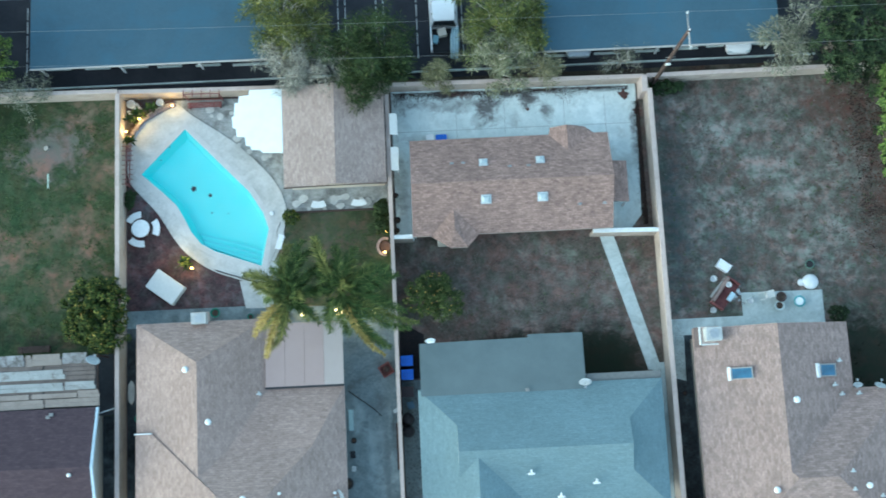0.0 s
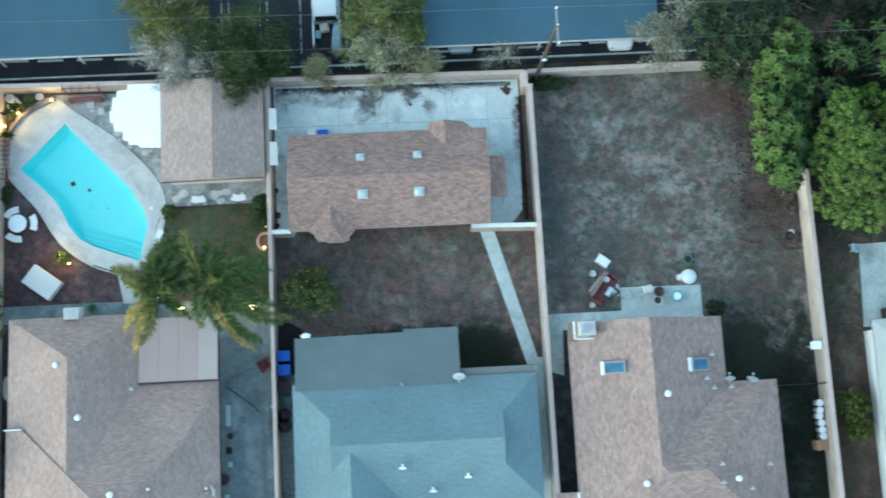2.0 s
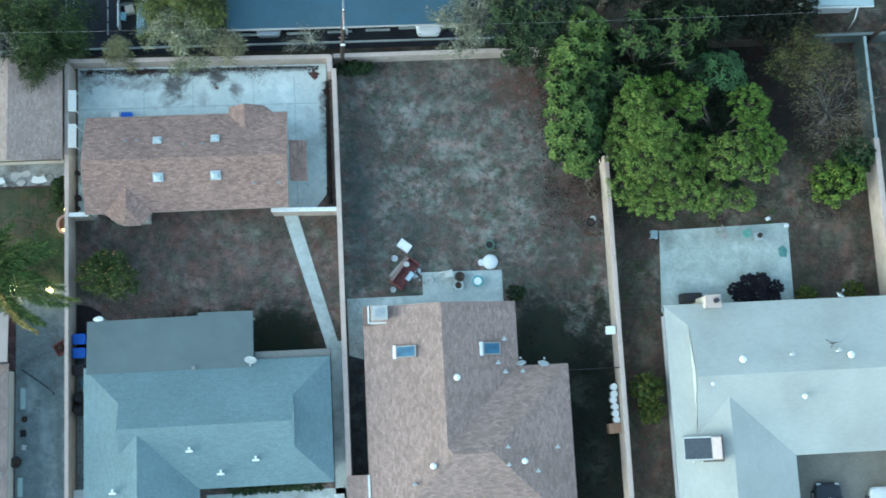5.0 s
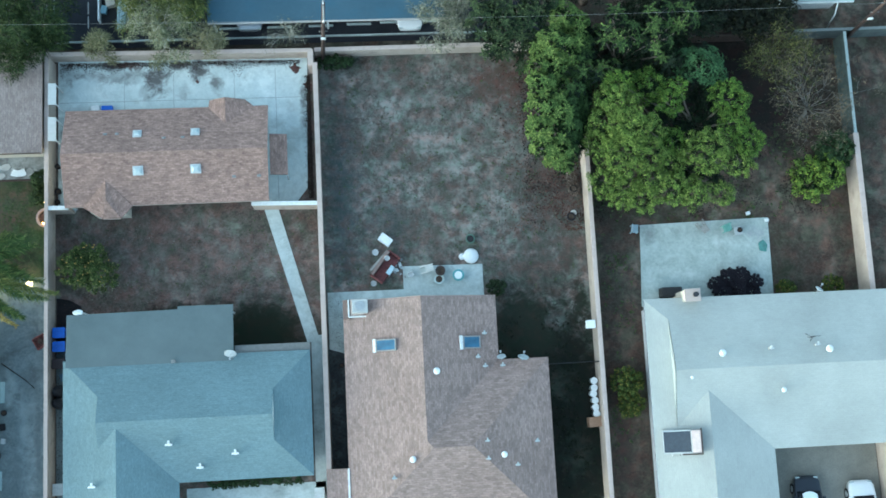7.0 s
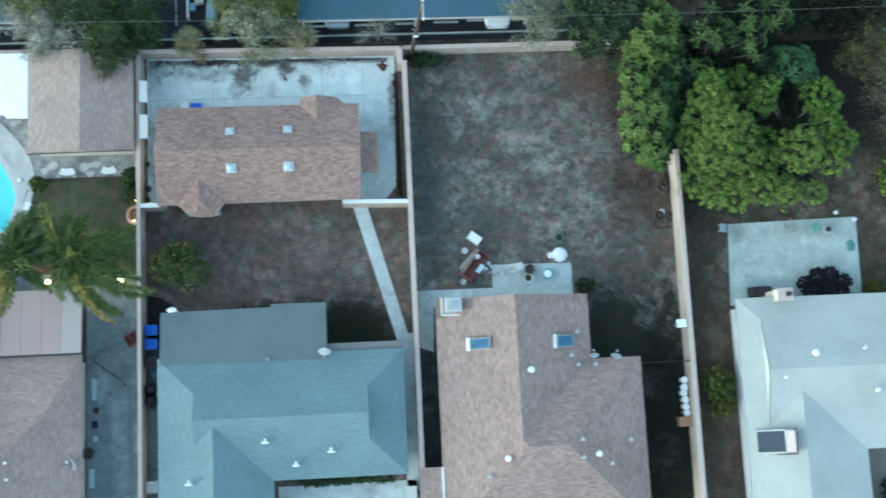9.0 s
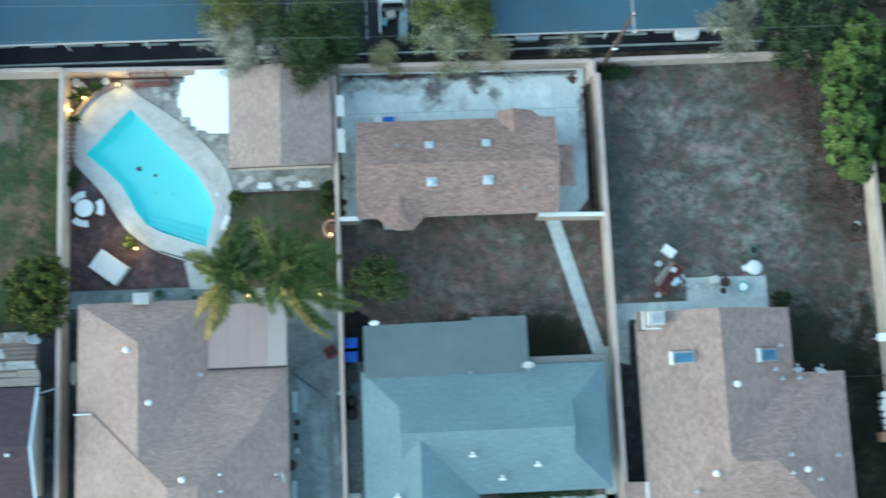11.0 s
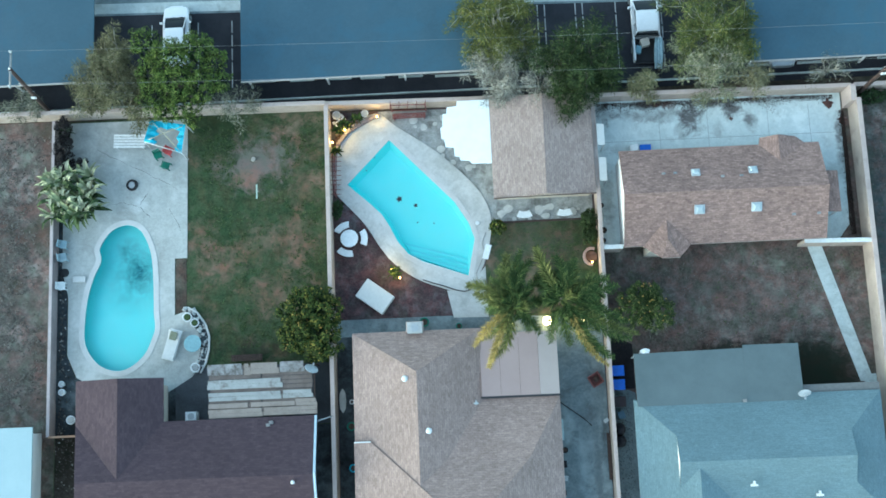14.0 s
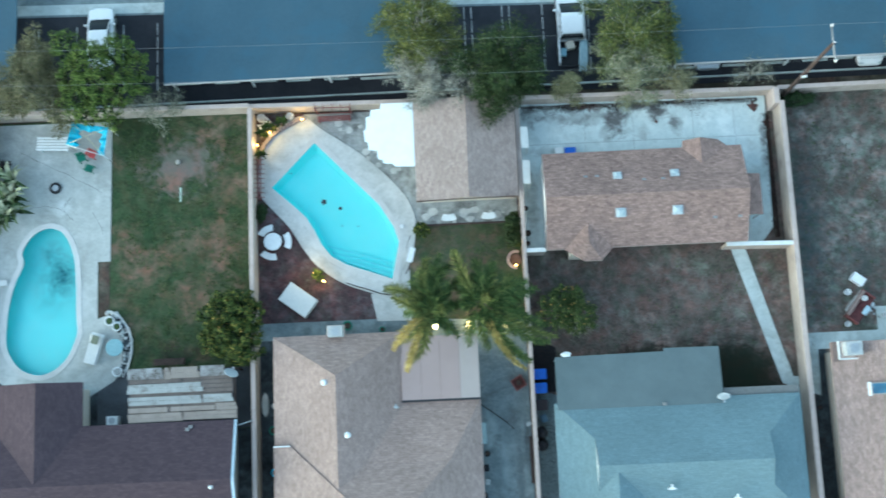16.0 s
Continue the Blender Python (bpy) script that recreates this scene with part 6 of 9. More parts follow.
def palm(base, hub, tips, seed, label):
    """Fronds from the hub of the crown to the given tips (x, y, z, dryness)."""
    rng = np.random.default_rng(seed)
    ob = thing("palm_tree", label, "palm tree", at=(base[0], base[1], 0))
    lx, ly, height = hub[0] - base[0], hub[1] - base[1], hub[2]
    bm = bmesh.new()
    tube(bm, [(0, 0, -0.1), (lx * 0.15, ly * 0.15, height * 0.35), (lx * 0.55, ly * 0.55, height * 0.75), (lx, ly, height - 0.2)], [0.19, 0.14, 0.13, 0.15], 10)
    part("trunk", bm, BARK, ob)
    bm = bmesh.new()
    for k in range(6):
        cyl(bm, lx, ly, height - 1.1 + 0.17 * k, height - 0.98 + 0.17 * k, 0.2, 0.16, 10)
    part("crownshaft", bm, LEAF_PALM_DEEP, ob)
    tips = list(tips)
    for i in range(5):
        # short young fronds standing in the heart
        a, r = i * 2.4 + rng.uniform(-0.4, 0.4), rng.uniform(0.5, 1.1)
        tips.append((hub[0] + r * math.cos(a), hub[1] + r * math.sin(a), height + 0.5, 0.0))
    for x, y, z, dry in tips:
        v, f = [], []
        dx, dy = x - hub[0], y - hub[1]
        sway = rng.uniform(-0.35, 0.35)
        ln = math.hypot(dx, dy)
        at = Vector((lx + rng.normal() * 0.08, ly + rng.normal() * 0.08, height - rng.uniform(0, 0.2)))
        up = rng.uniform(0.7, 1.1) * min(1.0, ln / 2)
        pts = frond(v, f, at, math.atan2(dy, dx) - sway, ln, up, up + height - z, sway, rng, (0.38 if dry > 0.5 else 0.54) * rng.uniform(0.85, 1.15), int(30 + 54 * ln))
        fr = raw("frond", v, f, LEAF_PALM_DRY if dry > 0.5 else LEAF_PALM if dry > 0.3 or rng.uniform(0, 1) < 0.16 else LEAF_PALM_DEEP, ob)
        bm = bmesh.new()
        tube(bm, pts, [0.028 - 0.003 * j for j in range(9)], 4)
        part("midrib", bm, LEAF_PALM, fr)
    return ob


palm((-9.3, 2.9), (-8.85, 2.3, 6.7), [
    (-11.6, 3.85, 6.7, 0.4), (-11.2, 3.5, 6.0, 0.2), (-11.4, 0.15, 4.6, 0.9), (-11.0, 0.7, 4.9, 0.2), (-10.45, -1.2, 5.6, 0.6), (-10.1, -0.4, 5.4, 0.4), (-9.0, 5.9, 5.0, 0.4), (-9.7, 5.0, 5.2, 0.0), (-8.3, 4.9, 6.0, 0.0),
    (-7.6, 5.2, 6.0, 0.2), (-7.1, 4.2, 6.0, 0.0), (-7.0, 3.0, 6.0, 0.0), (-7.2, 0.8, 5.0, 0.2), (-7.9, 0.9, 5.0, 0.0), (-10.6, 2.3, 5.6, 0.0), (-10.2, 3.7, 6.0, 0.0), (-8.6, 3.7, 6.4, 0.0), (-9.7, 0.9, 5.4, 0.2), (-9.3, 4.3, 5.6, 0.0), (-8.2, 6.1, 4.8, 0.0), (-10.2, 4.6, 5.4, 0.0), (-7.7, 3.6, 6.2, 0.0)], 51, "tall feathery palm with yellowed hanging fronds")
palm((-5.5, 3.3), (-5.75, 2.6, 7.0), [
    (-3.3, -1.45, 5.8, 0.9), (-2.9, -0.9, 5.6, 0.0), (-3.2, -0.7, 5.8, 0.4), (-1.0, 0.65, 4.7, 0.4), (-1.9, 1.2, 5.2, 0.0), (-1.6, 0.3, 5.0, 0.0), (-2.1, 3.6, 5.2, 0.0), (-2.7, 4.1, 5.6, 0.0), (-3.7, 4.4, 6.0, 0.0), (-4.8, 4.7, 6.0, 0.0), (-4.9, 5.4, 5.5, 0.0),
    (-6.0, 5.5, 6.0, 0.0), (-7.2, 6.0, 6.6, 0.4), (-6.9, 5.1, 6.0, 0.0), (-6.3, 4.8, 5.6, 0.0), (-3.2, 3.0, 5.8, 0.0), (-5.4, 4.4, 6.2, 0.0), (-4.2, 3.5, 6.3, 0.0), (-7.3, 4.4, 5.7, 0.0), (-7.2, 3.7, 6.0, 0.0), (-7.5, 2.5, 5.6, 0.2), (-6.4, 0.3, 5.0, 0.2), (-5.3, 0.0, 5.0, 0.2), (-4.5, -0.3, 5.2, 0.0), (-3.0, 1.8, 5.6, 0.0), (-6.2, 4.2, 6.4, 0.0)], 52, "tall feathery green palm beside the block wall")


def broad_leaf(v, f, origin, az, length, width, lift):
    """A long arching strap leaf."""
    b = len(v)
    out, side = Vector((math.cos(az), math.sin(az), 0)), Vector((-math.sin(az), math.cos(az), 0))
    for i in range(6):
        s = i / 5
        c = origin + out * length * s + Vector((0, 0, lift * math.sin(s * 2.4)))
        w = width * math.sin(math.pi * (0.12 + 0.86 * s)) * 0.5
        v += [tuple(c - side * w + Vector((0, 0, w * 0.5))), tuple(c), tuple(c + side * w + Vector((0, 0, w * 0.5)))]
    for i in range(5):
        for j in (0, 1):
            q = b + i * 3 + j
            f.append((q, q + 1, q + 4, q + 3))


def strap_plant(name, label, x, y, stems, length, width, lift, mat, seed, spread=0.5):
    rng = np.random.default_rng(seed)
    ob = thing(name, label, "plant", at=(x, y, 0))
    for k in range(stems):
        v, f = [], []
        o = Vector((rng.uniform(-spread, spread), rng.uniform(-spread, spread), rng.uniform(0.3, 1.2)))
        for i in range(7):
            broad_leaf(v, f, o, i * 2.4 + rng.uniform(0, 1), length * rng.uniform(0.6, 1.1), width * rng.uniform(0.7, 1.2), lift * rng.uniform(0.5, 1.2))
        raw("leaf_rosette", v, f, mat, ob)
    bm = bmesh.new()
    cyl(bm, 0, 0, -0.05, 0.6, 0.16, 0.1, 8)
    part("stalk", bm, BARK, ob)
    return ob


strap_plant("banana_plant", "large pale-edged broad-leaved plant by a pool", -38.2, 11.9, 30, 1.35, 0.26, 0.9, LEAF_BIG, 61, 1.5)
tree("creeper_bush", "dark tangled creeper along the block wall", (-38.9, 15.2), [(-38.9, 14.0, 0.8, 0.45, 0.9, 0.8), (-38.85, 15.4, 1.0, 0.5, 1.0, 0.8), (-38.9, 16.7, 1.0, 0.45, 0.8, 0.8), (-38.2, 14.4, 0.4, 0.7, 0.3, 0.35)], leafy("brown_black_leaves", (0.012, 0.011, 0.012), (0.035, 0.03, 0.03), (0.06, 0.055, 0.05)), 0.07, 60, 0.4, 62, trunk=0.05, category="bush", limbs=False)
tree("hedge_plant", "low dark hedge before the blue-roofed house", (9.8, -11.6), [(8.2, -11.62, 0.4, 1.0, 0.25, 0.35), (10.2, -11.6, 0.4, 1.2, 0.25, 0.35), (12.2, -11.65, 0.4, 1.0, 0.25, 0.35)], LEAF_DEEP, 0.07, 60, 0.35, 68, trunk=0.04, category="hedge", limbs=False)
strap_plant("garden_plant", "yellow-green lamplit plant in the mulch", -16.5, 5.75, 6, 0.5, 0.1, 0.2, LEAF_CITRUS, 69, 0.2)
strap_plant("yucca_plant", "small dark strap-leaved plant by a wall", -38.8, 16.2, 3, 0.7, 0.1, 0.4, LEAF_DEEP, 63, 0.3)
for i, (x, y) in enumerate(((-19.5, 16.1), (-18.7, 16.5), (-20.1, 15.6), (-20.2, 14.4))):
    strap_plant("garden_plant", "small plant in the lamplit corner bed", x, y, 3, 0.45, 0.14, 0.3, LEAF_CITRUS, 64 + i, 0.2)


def tufts(name, label, x0, y0, x1, y1, count, material, seed, scale, threshold, blades=5, size=0.13, avoid=()):
    """Blades of grass in uneven patches, one object."""
    rng = np.random.default_rng(seed)
    v, f = [], []
    made = 0
    while made < count:
        x, y = rng.uniform(x0, x1), rng.uniform(y0, y1)
        rim = min(x - x0, x1 - x, y - y0, y1 - y)
        if rim < 1.6 * rng.uniform(0, 1) * min(1, (y1 - y0) / 4) or noise.noise(Vector((x * scale, y * scale, seed))) + 0.5 * noise.noise(Vector((x * 1.7, y * 1.7, seed))) < threshold + rng.uniform(-0.45, 0.45) or any(a <= x <= c and b <= y <= d for a, b, c, d in avoid):
            count -= 0.25
            continue
        made += 1
        for _ in range(blades):
            a, s = rng.uniform(0, 6.283), size * rng.uniform(0.5, 1.5)
            px, py = x + rng.uniform(-0.09, 0.09), y + rng.uniform(-0.09, 0.09)
            cx, cy = math.cos(a), math.sin(a)
            b = len(v)
            v += [(px - cy * s * 0.2, py + cx * s * 0.2, 0.0), (px + cy * s * 0.2, py - cx * s * 0.2, 0.0), (px + cx * s, py + cy * s, s * 0.55)]
            f.append((b, b + 1, b + 2))
    return tagged(raw(name, v, f, material), label, "grass", kind="stuff")


def litter(name, label, count, seed, place, size=0.05, material=None, z=0.03):
    """Flat dark flakes of fallen leaves; place(rng) gives a spot or None."""
    rng = np.random.default_rng(seed)
    v, f = [], []
    while len(f) < count:
        p = place(rng)
        if p is None:
            continue
        a, s = rng.uniform(0, 6.283), size * rng.uniform(0.5, 1.6)
        cx, cy = math.cos(a) * s, math.sin(a) * s
        b = len(v)
        v += [(p[0] - cx, p[1] - cy, z), (p[0] - cy * 0.6, p[1] + cx * 0.6, z + 0.012), (p[0] + cx, p[1] + cy, z + 0.004), (p[0] + cy * 0.6, p[1] - cx * 0.6, z + 0.014)]
        f.append((b, b + 1, b + 2, b + 3))
    return tagged(raw(name, v, f, material or LITTER), label, "leaf litter", kind="stuff")


def along_north_wall(rng):
    x, d = rng.uniform(-2.3, 13.9), abs(rng.normal()) * 0.45
    reach = 0.35 + 1.1 * max(0, noise.noise(Vector((x * 0.55, 3.0, 1.0))) + 0.25) * (1.0 if x < 10 else 0.3)
    return (x, 16.92 - 0.011 * (x + 2.6) - d * reach)


def along_east_wall(rng):
    return (14.55 - abs(rng.normal()) * 0.16, rng.uniform(7.0, 15.6))


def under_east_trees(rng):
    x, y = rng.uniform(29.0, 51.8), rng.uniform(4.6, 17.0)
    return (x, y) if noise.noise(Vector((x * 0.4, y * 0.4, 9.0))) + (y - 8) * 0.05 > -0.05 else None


def red_corner(rng):
    x, y = 33.0 - abs(rng.normal()) * 2.6, rng.uniform(4.0, 16.8)
    return (x, y) if x > 15.3 and noise.noise(Vector((x * 0.5, y * 0.5, 2.0))) > -0.25 else None


def side_alleys(rng):
    k = rng.integers(0, 2)
    if k == 0:
        return (rng.uniform(-2.5, -1.3), rng.uniform(-12, 0.6))
    return (rng.uniform(15.2, 16.3), rng.uniform(-11, 0.2))


litter("leaf_litter", "dark leaf litter along the concrete yard's wall", 4200, 91, along_north_wall, 0.03)
litter("leaf_litter", "dark leaf litter in a narrow bed by the wall", 5000, 92, along_east_wall, 0.028)
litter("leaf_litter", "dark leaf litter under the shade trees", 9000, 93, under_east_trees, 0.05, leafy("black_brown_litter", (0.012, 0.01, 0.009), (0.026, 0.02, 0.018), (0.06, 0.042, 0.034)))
litter("leaf_litter", "red-brown leaf litter in the yard's corner", 4000, 94, red_corner, 0.05, leafy("red_brown_litter", (0.045, 0.022, 0.017), (0.10, 0.052, 0.04), (0.15, 0.085, 0.065)))
litter("leaf_litter", "dark leaf litter in the side passages", 1500, 95, side_alleys, 0.03, z=0.035)
def west_strips(rng):
    if rng.uniform(0, 1) < 0.6:
        return (rng.uniform(-39.45, -36.9), rng.uniform(-14, -4.3))
    return (-39.3 + abs(rng.normal()) * 0.3, rng.uniform(-4, 16))


litter("leaf_litter", "dead leaves and scraps in the strip beside the wall", 1500, 96, west_strips, 0.055, leafy("mixed_debris", (0.02, 0.017, 0.015), (0.11, 0.09, 0.075), (0.5, 0.47, 0.44), 0.8), z=0.012)
tufts("dry_grass", "scattered dead grass in a dry yard", 15.4, 2.3, 32.8, 16.5, 3000, GRASS_DRY, 71, 0.35, 0.1, size=0.085)
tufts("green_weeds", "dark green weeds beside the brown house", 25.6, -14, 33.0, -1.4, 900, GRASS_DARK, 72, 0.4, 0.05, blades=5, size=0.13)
tufts("dry_grass", "thin dead grass on bare soil", -2.3, -0.2, 11.0, 6.2, 900, GRASS_DRY, 74, 0.5, 0.1, size=0.08)
tufts("green_weeds", "small dark weeds scattered over a dry yard", 15.6, -0.2, 32.6, 16.4, 420, GRASS_GREEN, 79, 0.6, 0.16, blades=7, size=0.09)
tufts("green_weeds", "small dark weeds on bare soil", -2.2, -0.2, 14.6, 6.1, 200, GRASS_GREEN, 80, 0.6, 0.12, blades=6, size=0.08)
tufts("lawn_grass", "uneven green lawn grass", -30.3, 0.6, -20.9, 17.1, 2600, GRASS_GREEN, 75, 0.3, 0.15, size=0.1, avoid=((-27.2, 12.9, -24.0, 15.1),))
tufts("lawn_grass", "uneven green lawn grass", -9.6, 2.6, -3.0, 8.7, 900, GRASS_GREEN, 76, 0.5, 0.1, size=0.09)
tufts("dry_grass", "thin dead grass in a far yard", -46, -4, -39.7, 17, 2600, GRASS_DRY, 77, 0.5, -0.05)
tufts("green_weeds", "weeds scattered over brown dirt", 33.4, -12, 51.6, 16.8, 2600, GRASS_GREEN, 78, 0.4, 0.1, avoid=((36, -14, 60, 4.5),))

# ---- things ----
def vent_pipe(x, y, z, label="white plastic roof vent pipe", r=0.06, h=0.3):
    ob = thing("vent_pipe", label, "roof vent", "roof vents", at=(x, y, z))
    part("flashing", box(bmesh.new(), -0.12, -0.1, -0.08, 0.12, 0.1, 0.02, 0.006), DULL_METAL, ob)
    if r > 0.05:
        k = 1.0 if r > 0.08 else 0.7
        part("cowl", box(bmesh.new(), -0.22 * k, -0.06 * k, h - 0.12, 0.22 * k, 0.06 * k, h + 0.02, 0.02), WHITE if r > 0.08 else GREY_TRIM, ob)
        part("outlet", box(bmesh.new(), -0.06 * k, 0.06 * k + 0.002, h - 0.1, 0.06 * k, 0.26 * k, h + 0.06, 0.015), WHITE if r > 0.08 else GREY_TRIM, ob)
    part("pipe", cyl(bmesh.new(), 0, 0, -0.05, h - 0.125 if r > 0.05 else h, r, r, 10), DULL_METAL if r < 0.05 else WHITE, ob)


def dome_vent(x, y, z, r=0.2, label="round white roof vent"):
    ob = thing("dome_vent", label, "roof vent", "roof vents", at=(x, y, z))
    part("neck", cyl(bmesh.new(), 0, 0, -0.15, 0.12, r * 0.75, r * 0.75, 14), METAL, ob)
    part("cap", lathe(bmesh.new(), 0, 0, [(r, 0.1), (r * 1.02, 0.14), (r * 0.8, 0.22), (r * 0.3, 0.26)], 16), WHITE, ob)


def skylight(x, y, z, w, d, slope_x=0.0, slope_y=0.0, dome=True, label="white-framed domed skylight on shingles"):
    ob = thing("skylight", label, "skylight", "skylights", at=(x, y, z))
    ob.matrix_basis = pose(x, y, z, math.degrees(math.atan(slope_y)), -math.degrees(math.atan(slope_x)), 0)
    bm = bmesh.new()
    for q in ((-w / 2, -d / 2, w / 2, -d / 2 + 0.07), (-w / 2, d / 2 - 0.07, w / 2, d / 2), (-w / 2, -d / 2 + 0.07, -w / 2 + 0.07, d / 2 - 0.07), (w / 2 - 0.07, -d / 2 + 0.07, w / 2, d / 2 - 0.07)):
        box(bm, q[0], q[1], -0.12, q[2], q[3], 0.14)
    part("frame", bm, GREY_TRIM if dome else DULL_METAL, ob)
    bm = bmesh.new()
    if dome:
        rows = []
        for s, h in ((1.0, 0.12), (0.8, 0.2), (0.45, 0.25)):
            rows.append([bm.verts.new((sx * (w / 2 - 0.06) * s, sy * (d / 2 - 0.06) * s, h)) for sx, sy in ((-1, -1), (1, -1), (1, 1), (-1, 1))])
        for a, b in zip(rows, rows[1:]):
            for i in range(4):
                bm.faces.new((a[i], a[(i + 1) % 4], b[(i + 1) % 4], b[i]))
        bm.faces.new(rows[-1])
    else:
        box(bm, -w / 2 + 0.06, -d / 2 + 0.06, 0.05, w / 2 - 0.06, d / 2 - 0.06, 0.11)
    part("pane", bm, SKY_DOME if dome else SKYLIGHT, ob)
    if not dome:
        part("flashing", box(bmesh.new(), -w / 2 - 0.2, -d / 2 - 0.05, -0.1, -w / 2 - 0.004, d / 2 + 0.05, 0.1, 0.02), TRIM, ob, "white metal flashing")


def satellite_dish(x, y, z, turn=0, r=0.42):
    ob = thing("satellite_dish", "pale satellite dish on a roof bracket", "satellite dish", "satellite dishes", at=(x, y, z), turn=turn)
    bm = bmesh.new()
    tube(bm, [(0, 0, -0.25), (0, 0, 0.25), (0.1, 0, 0.42)], [0.025, 0.025, 0.025], 6)
    part("mast", bm, METAL, ob)
    bm = bmesh.new()
    rows = [(0.02, 0.0), (r * 0.5, 0.03), (r, 0.12), (r * 0.98, 0.14), (r * 0.5, 0.05), (0.02, 0.02)]
    lathe(bm, 0, 0, rows, 18)
    bmesh.ops.transform(bm, matrix=pose(0.1, 0, 0.42, 0, 58, 0), verts=bm.verts)
    part("reflector", bm, GREY_TRIM, ob)
    bm = bmesh.new()
    tube(bm, [(0.1, 0, 0.3), (0.5, 0, 0.62)], [0.015, 0.015], 5)
    box(bm, 0.46, -0.05, 0.58, 0.6, 0.05, 0.68)
    part("feed_arm", bm, METAL, ob)


def hvac(x, y, z, w, d, h, label, base=True, enamel=None):
    ob = thing("air_conditioner", label, "air conditioner", at=(x, y, z))
    part("cabinet", box(bmesh.new(), -w / 2, -d / 2, 0, w / 2, d / 2, h, 0.02), enamel or plain("grey_white_enamel", (0.40, 0.41, 0.40), 0.5), ob)
    part("fan_grille", cyl(bmesh.new(), 0, 0, h - 0.01, h + 0.02, min(w, d) * 0.36, None, 20), METAL, ob)
    if base:
        part("platform", box(bmesh.new(), -w / 2 - 0.12, -d / 2 - 0.12, -0.3, w / 2 + 0.05, d / 2 + 0.1, -0.002, 0.01), CAP, ob)
    return ob


# back house roof
for x, y in ((3.5, 10.95), (7.2, 10.95)):
    skylight(x, y, 3.24, 0.56, 0.5, 0, -0.4)
for x, y in ((3.55, 8.55), (7.2, 8.55)):
    skylight(x, y, 3.3, 0.66, 0.6, 0, 0.4)
for x, y, h in ((1.45, 11.0, 0.2), (2.2, 11.0, 0.12), (5.2, 10.6, 0.1), (6.4, 10.6, 0.25), (9.6, 8.0, 0.1), (11.2, 8.0, 0.1)):
    vent_pipe(x, y, 2.5 + 0.4 * min(12.85 - y, y - 6.45), r=0.045, h=h)
# pool house roof
dome_vent(-15.8, -1.5, 3.72)
dome_vent(-14.4, -4.8, 3.82)
hvac(-15.1, 1.75, 2.55, 0.95, 0.7, 0.6, "white evaporative cooler at the eave")
vent_pipe(-11.4, -3.2, 2.7)
satellite_dish(-6.3, -9.6, 2.45, 200, 0.38)
bm = bmesh.new()
prism(bm, [(-19.2, -5.38), (-18.15, -5.38), (-18.15, -5.3), (-19.2, -5.3)], 2.7, 3.1)
part("flashing", bm, TRIM, poolhouse, "white metal flashing")
dome_vent(-12.2, -9.5, 4.72)
for x, y, z in ((-10.04, -9.3, 4.35), (-9.98, -10.3, 4.3), (-6.82, -9.5, 2.85)):
    dome_vent(x, y, z, 0.1, "small grey roof vent")
# teal house roof
for x, y in ((5.35, -8.9), (9.35, -9.65), (7.15, -10.4), (0.65, -11.2)):
    vent_pipe(x, y, (4.2 - 0.4 * (-7.2 - y)) if x > 1 else 3.3, h=0.5, r=0.085)
satellite_dish(9.15, -3.25, 2.75, 265, 0.4)
vent_pipe(5.5, -3.75, 2.85, r=0.04, h=0.2)
# brown house roof
skylight(18.95, -3.4, 3.43, 1.35, 0.75, 0.335, 0, False, "grey-framed flat glass skylight")
skylight(24.4, -3.45, 3.14, 1.2, 0.8, -0.335, 0, False, "grey-framed flat glass skylight")
unit = hvac(17.38, -0.85, 2.95, 1.0, 0.85, 0.75, "rooftop air conditioner on a brown platform")
part("deck", box(bmesh.new(), -1.1, -0.75, -0.34, -0.63, 0.5, -0.1, 0.01), ROOF_BROWN, unit)
part("platform_edge", box(bmesh.new(), -0.78, -0.62, -0.36, -0.684, 0.5, 0.05, 0.01), TRIM, unit, "white platform edge")
part("platform_edge", box(bmesh.new(), -0.68, -0.66, -0.36, 0.45, -0.57, 0.05, 0.01), TRIM, unit, "white platform edge")
dome_vent(22.05, -5.2, 3.85, 0.22)
dome_vent(20.3, -10.6, 3.85, 0.2)
dome_vent(26.05, -10.6, 3.65, 0.2)
for x, y, z in ((19.1, -11.7, 3.45), (25.0, -9.7, 3.95), (25.0, -10.8, 3.95), (26.9, -11.3, 3.35), (28.3, -9.9, 2.9), (24.8, -4.4, 3.0), (25.25, -5.0, 2.85), (25.3, -2.9, 2.85), (26.4, -5.0, 2.65)):
    vent_pipe(x, y, z, r=0.055, h=0.25)
satellite_dish(27.7, -4.75, 2.5, 80, 0.36)
satellite_dish(26.35, -4.65, 2.5, 100, 0.3)
# pale house roof
dome_vent(40.5, -4.95, 3.85, 0.24)
dome_vent(47.6, -5.0, 3.87, 0.24)
dome_vent(38.5, -6.4, 3.4, 0.15)
dome_vent(44.4, -7.5, 3.62, 0.17)
vent_pipe(43.75, -4.8, 3.8, r=0.08)
vent_pipe(46.8, -4.7, 3.75, r=0.07, h=0.45)
ch = thing("chimney", "stubby tan chimney with a metal cap", "chimney", at=(39.1, -1.05, 0))
part("shaft", box(bmesh.new(), -0.5, -0.4, 0, 0.45, 0.35, 3.25, 0.02), STUCCO, ch)
part("crown", box(bmesh.new(), -0.55, -0.45, 3.25, 0.5, 0.4, 3.36, 0.02), CAP, ch)
part("flue", cyl(bmesh.new(), 0.15, 0.0, 3.36, 3.6, 0.17, None, 12), DARK_METAL, ch)
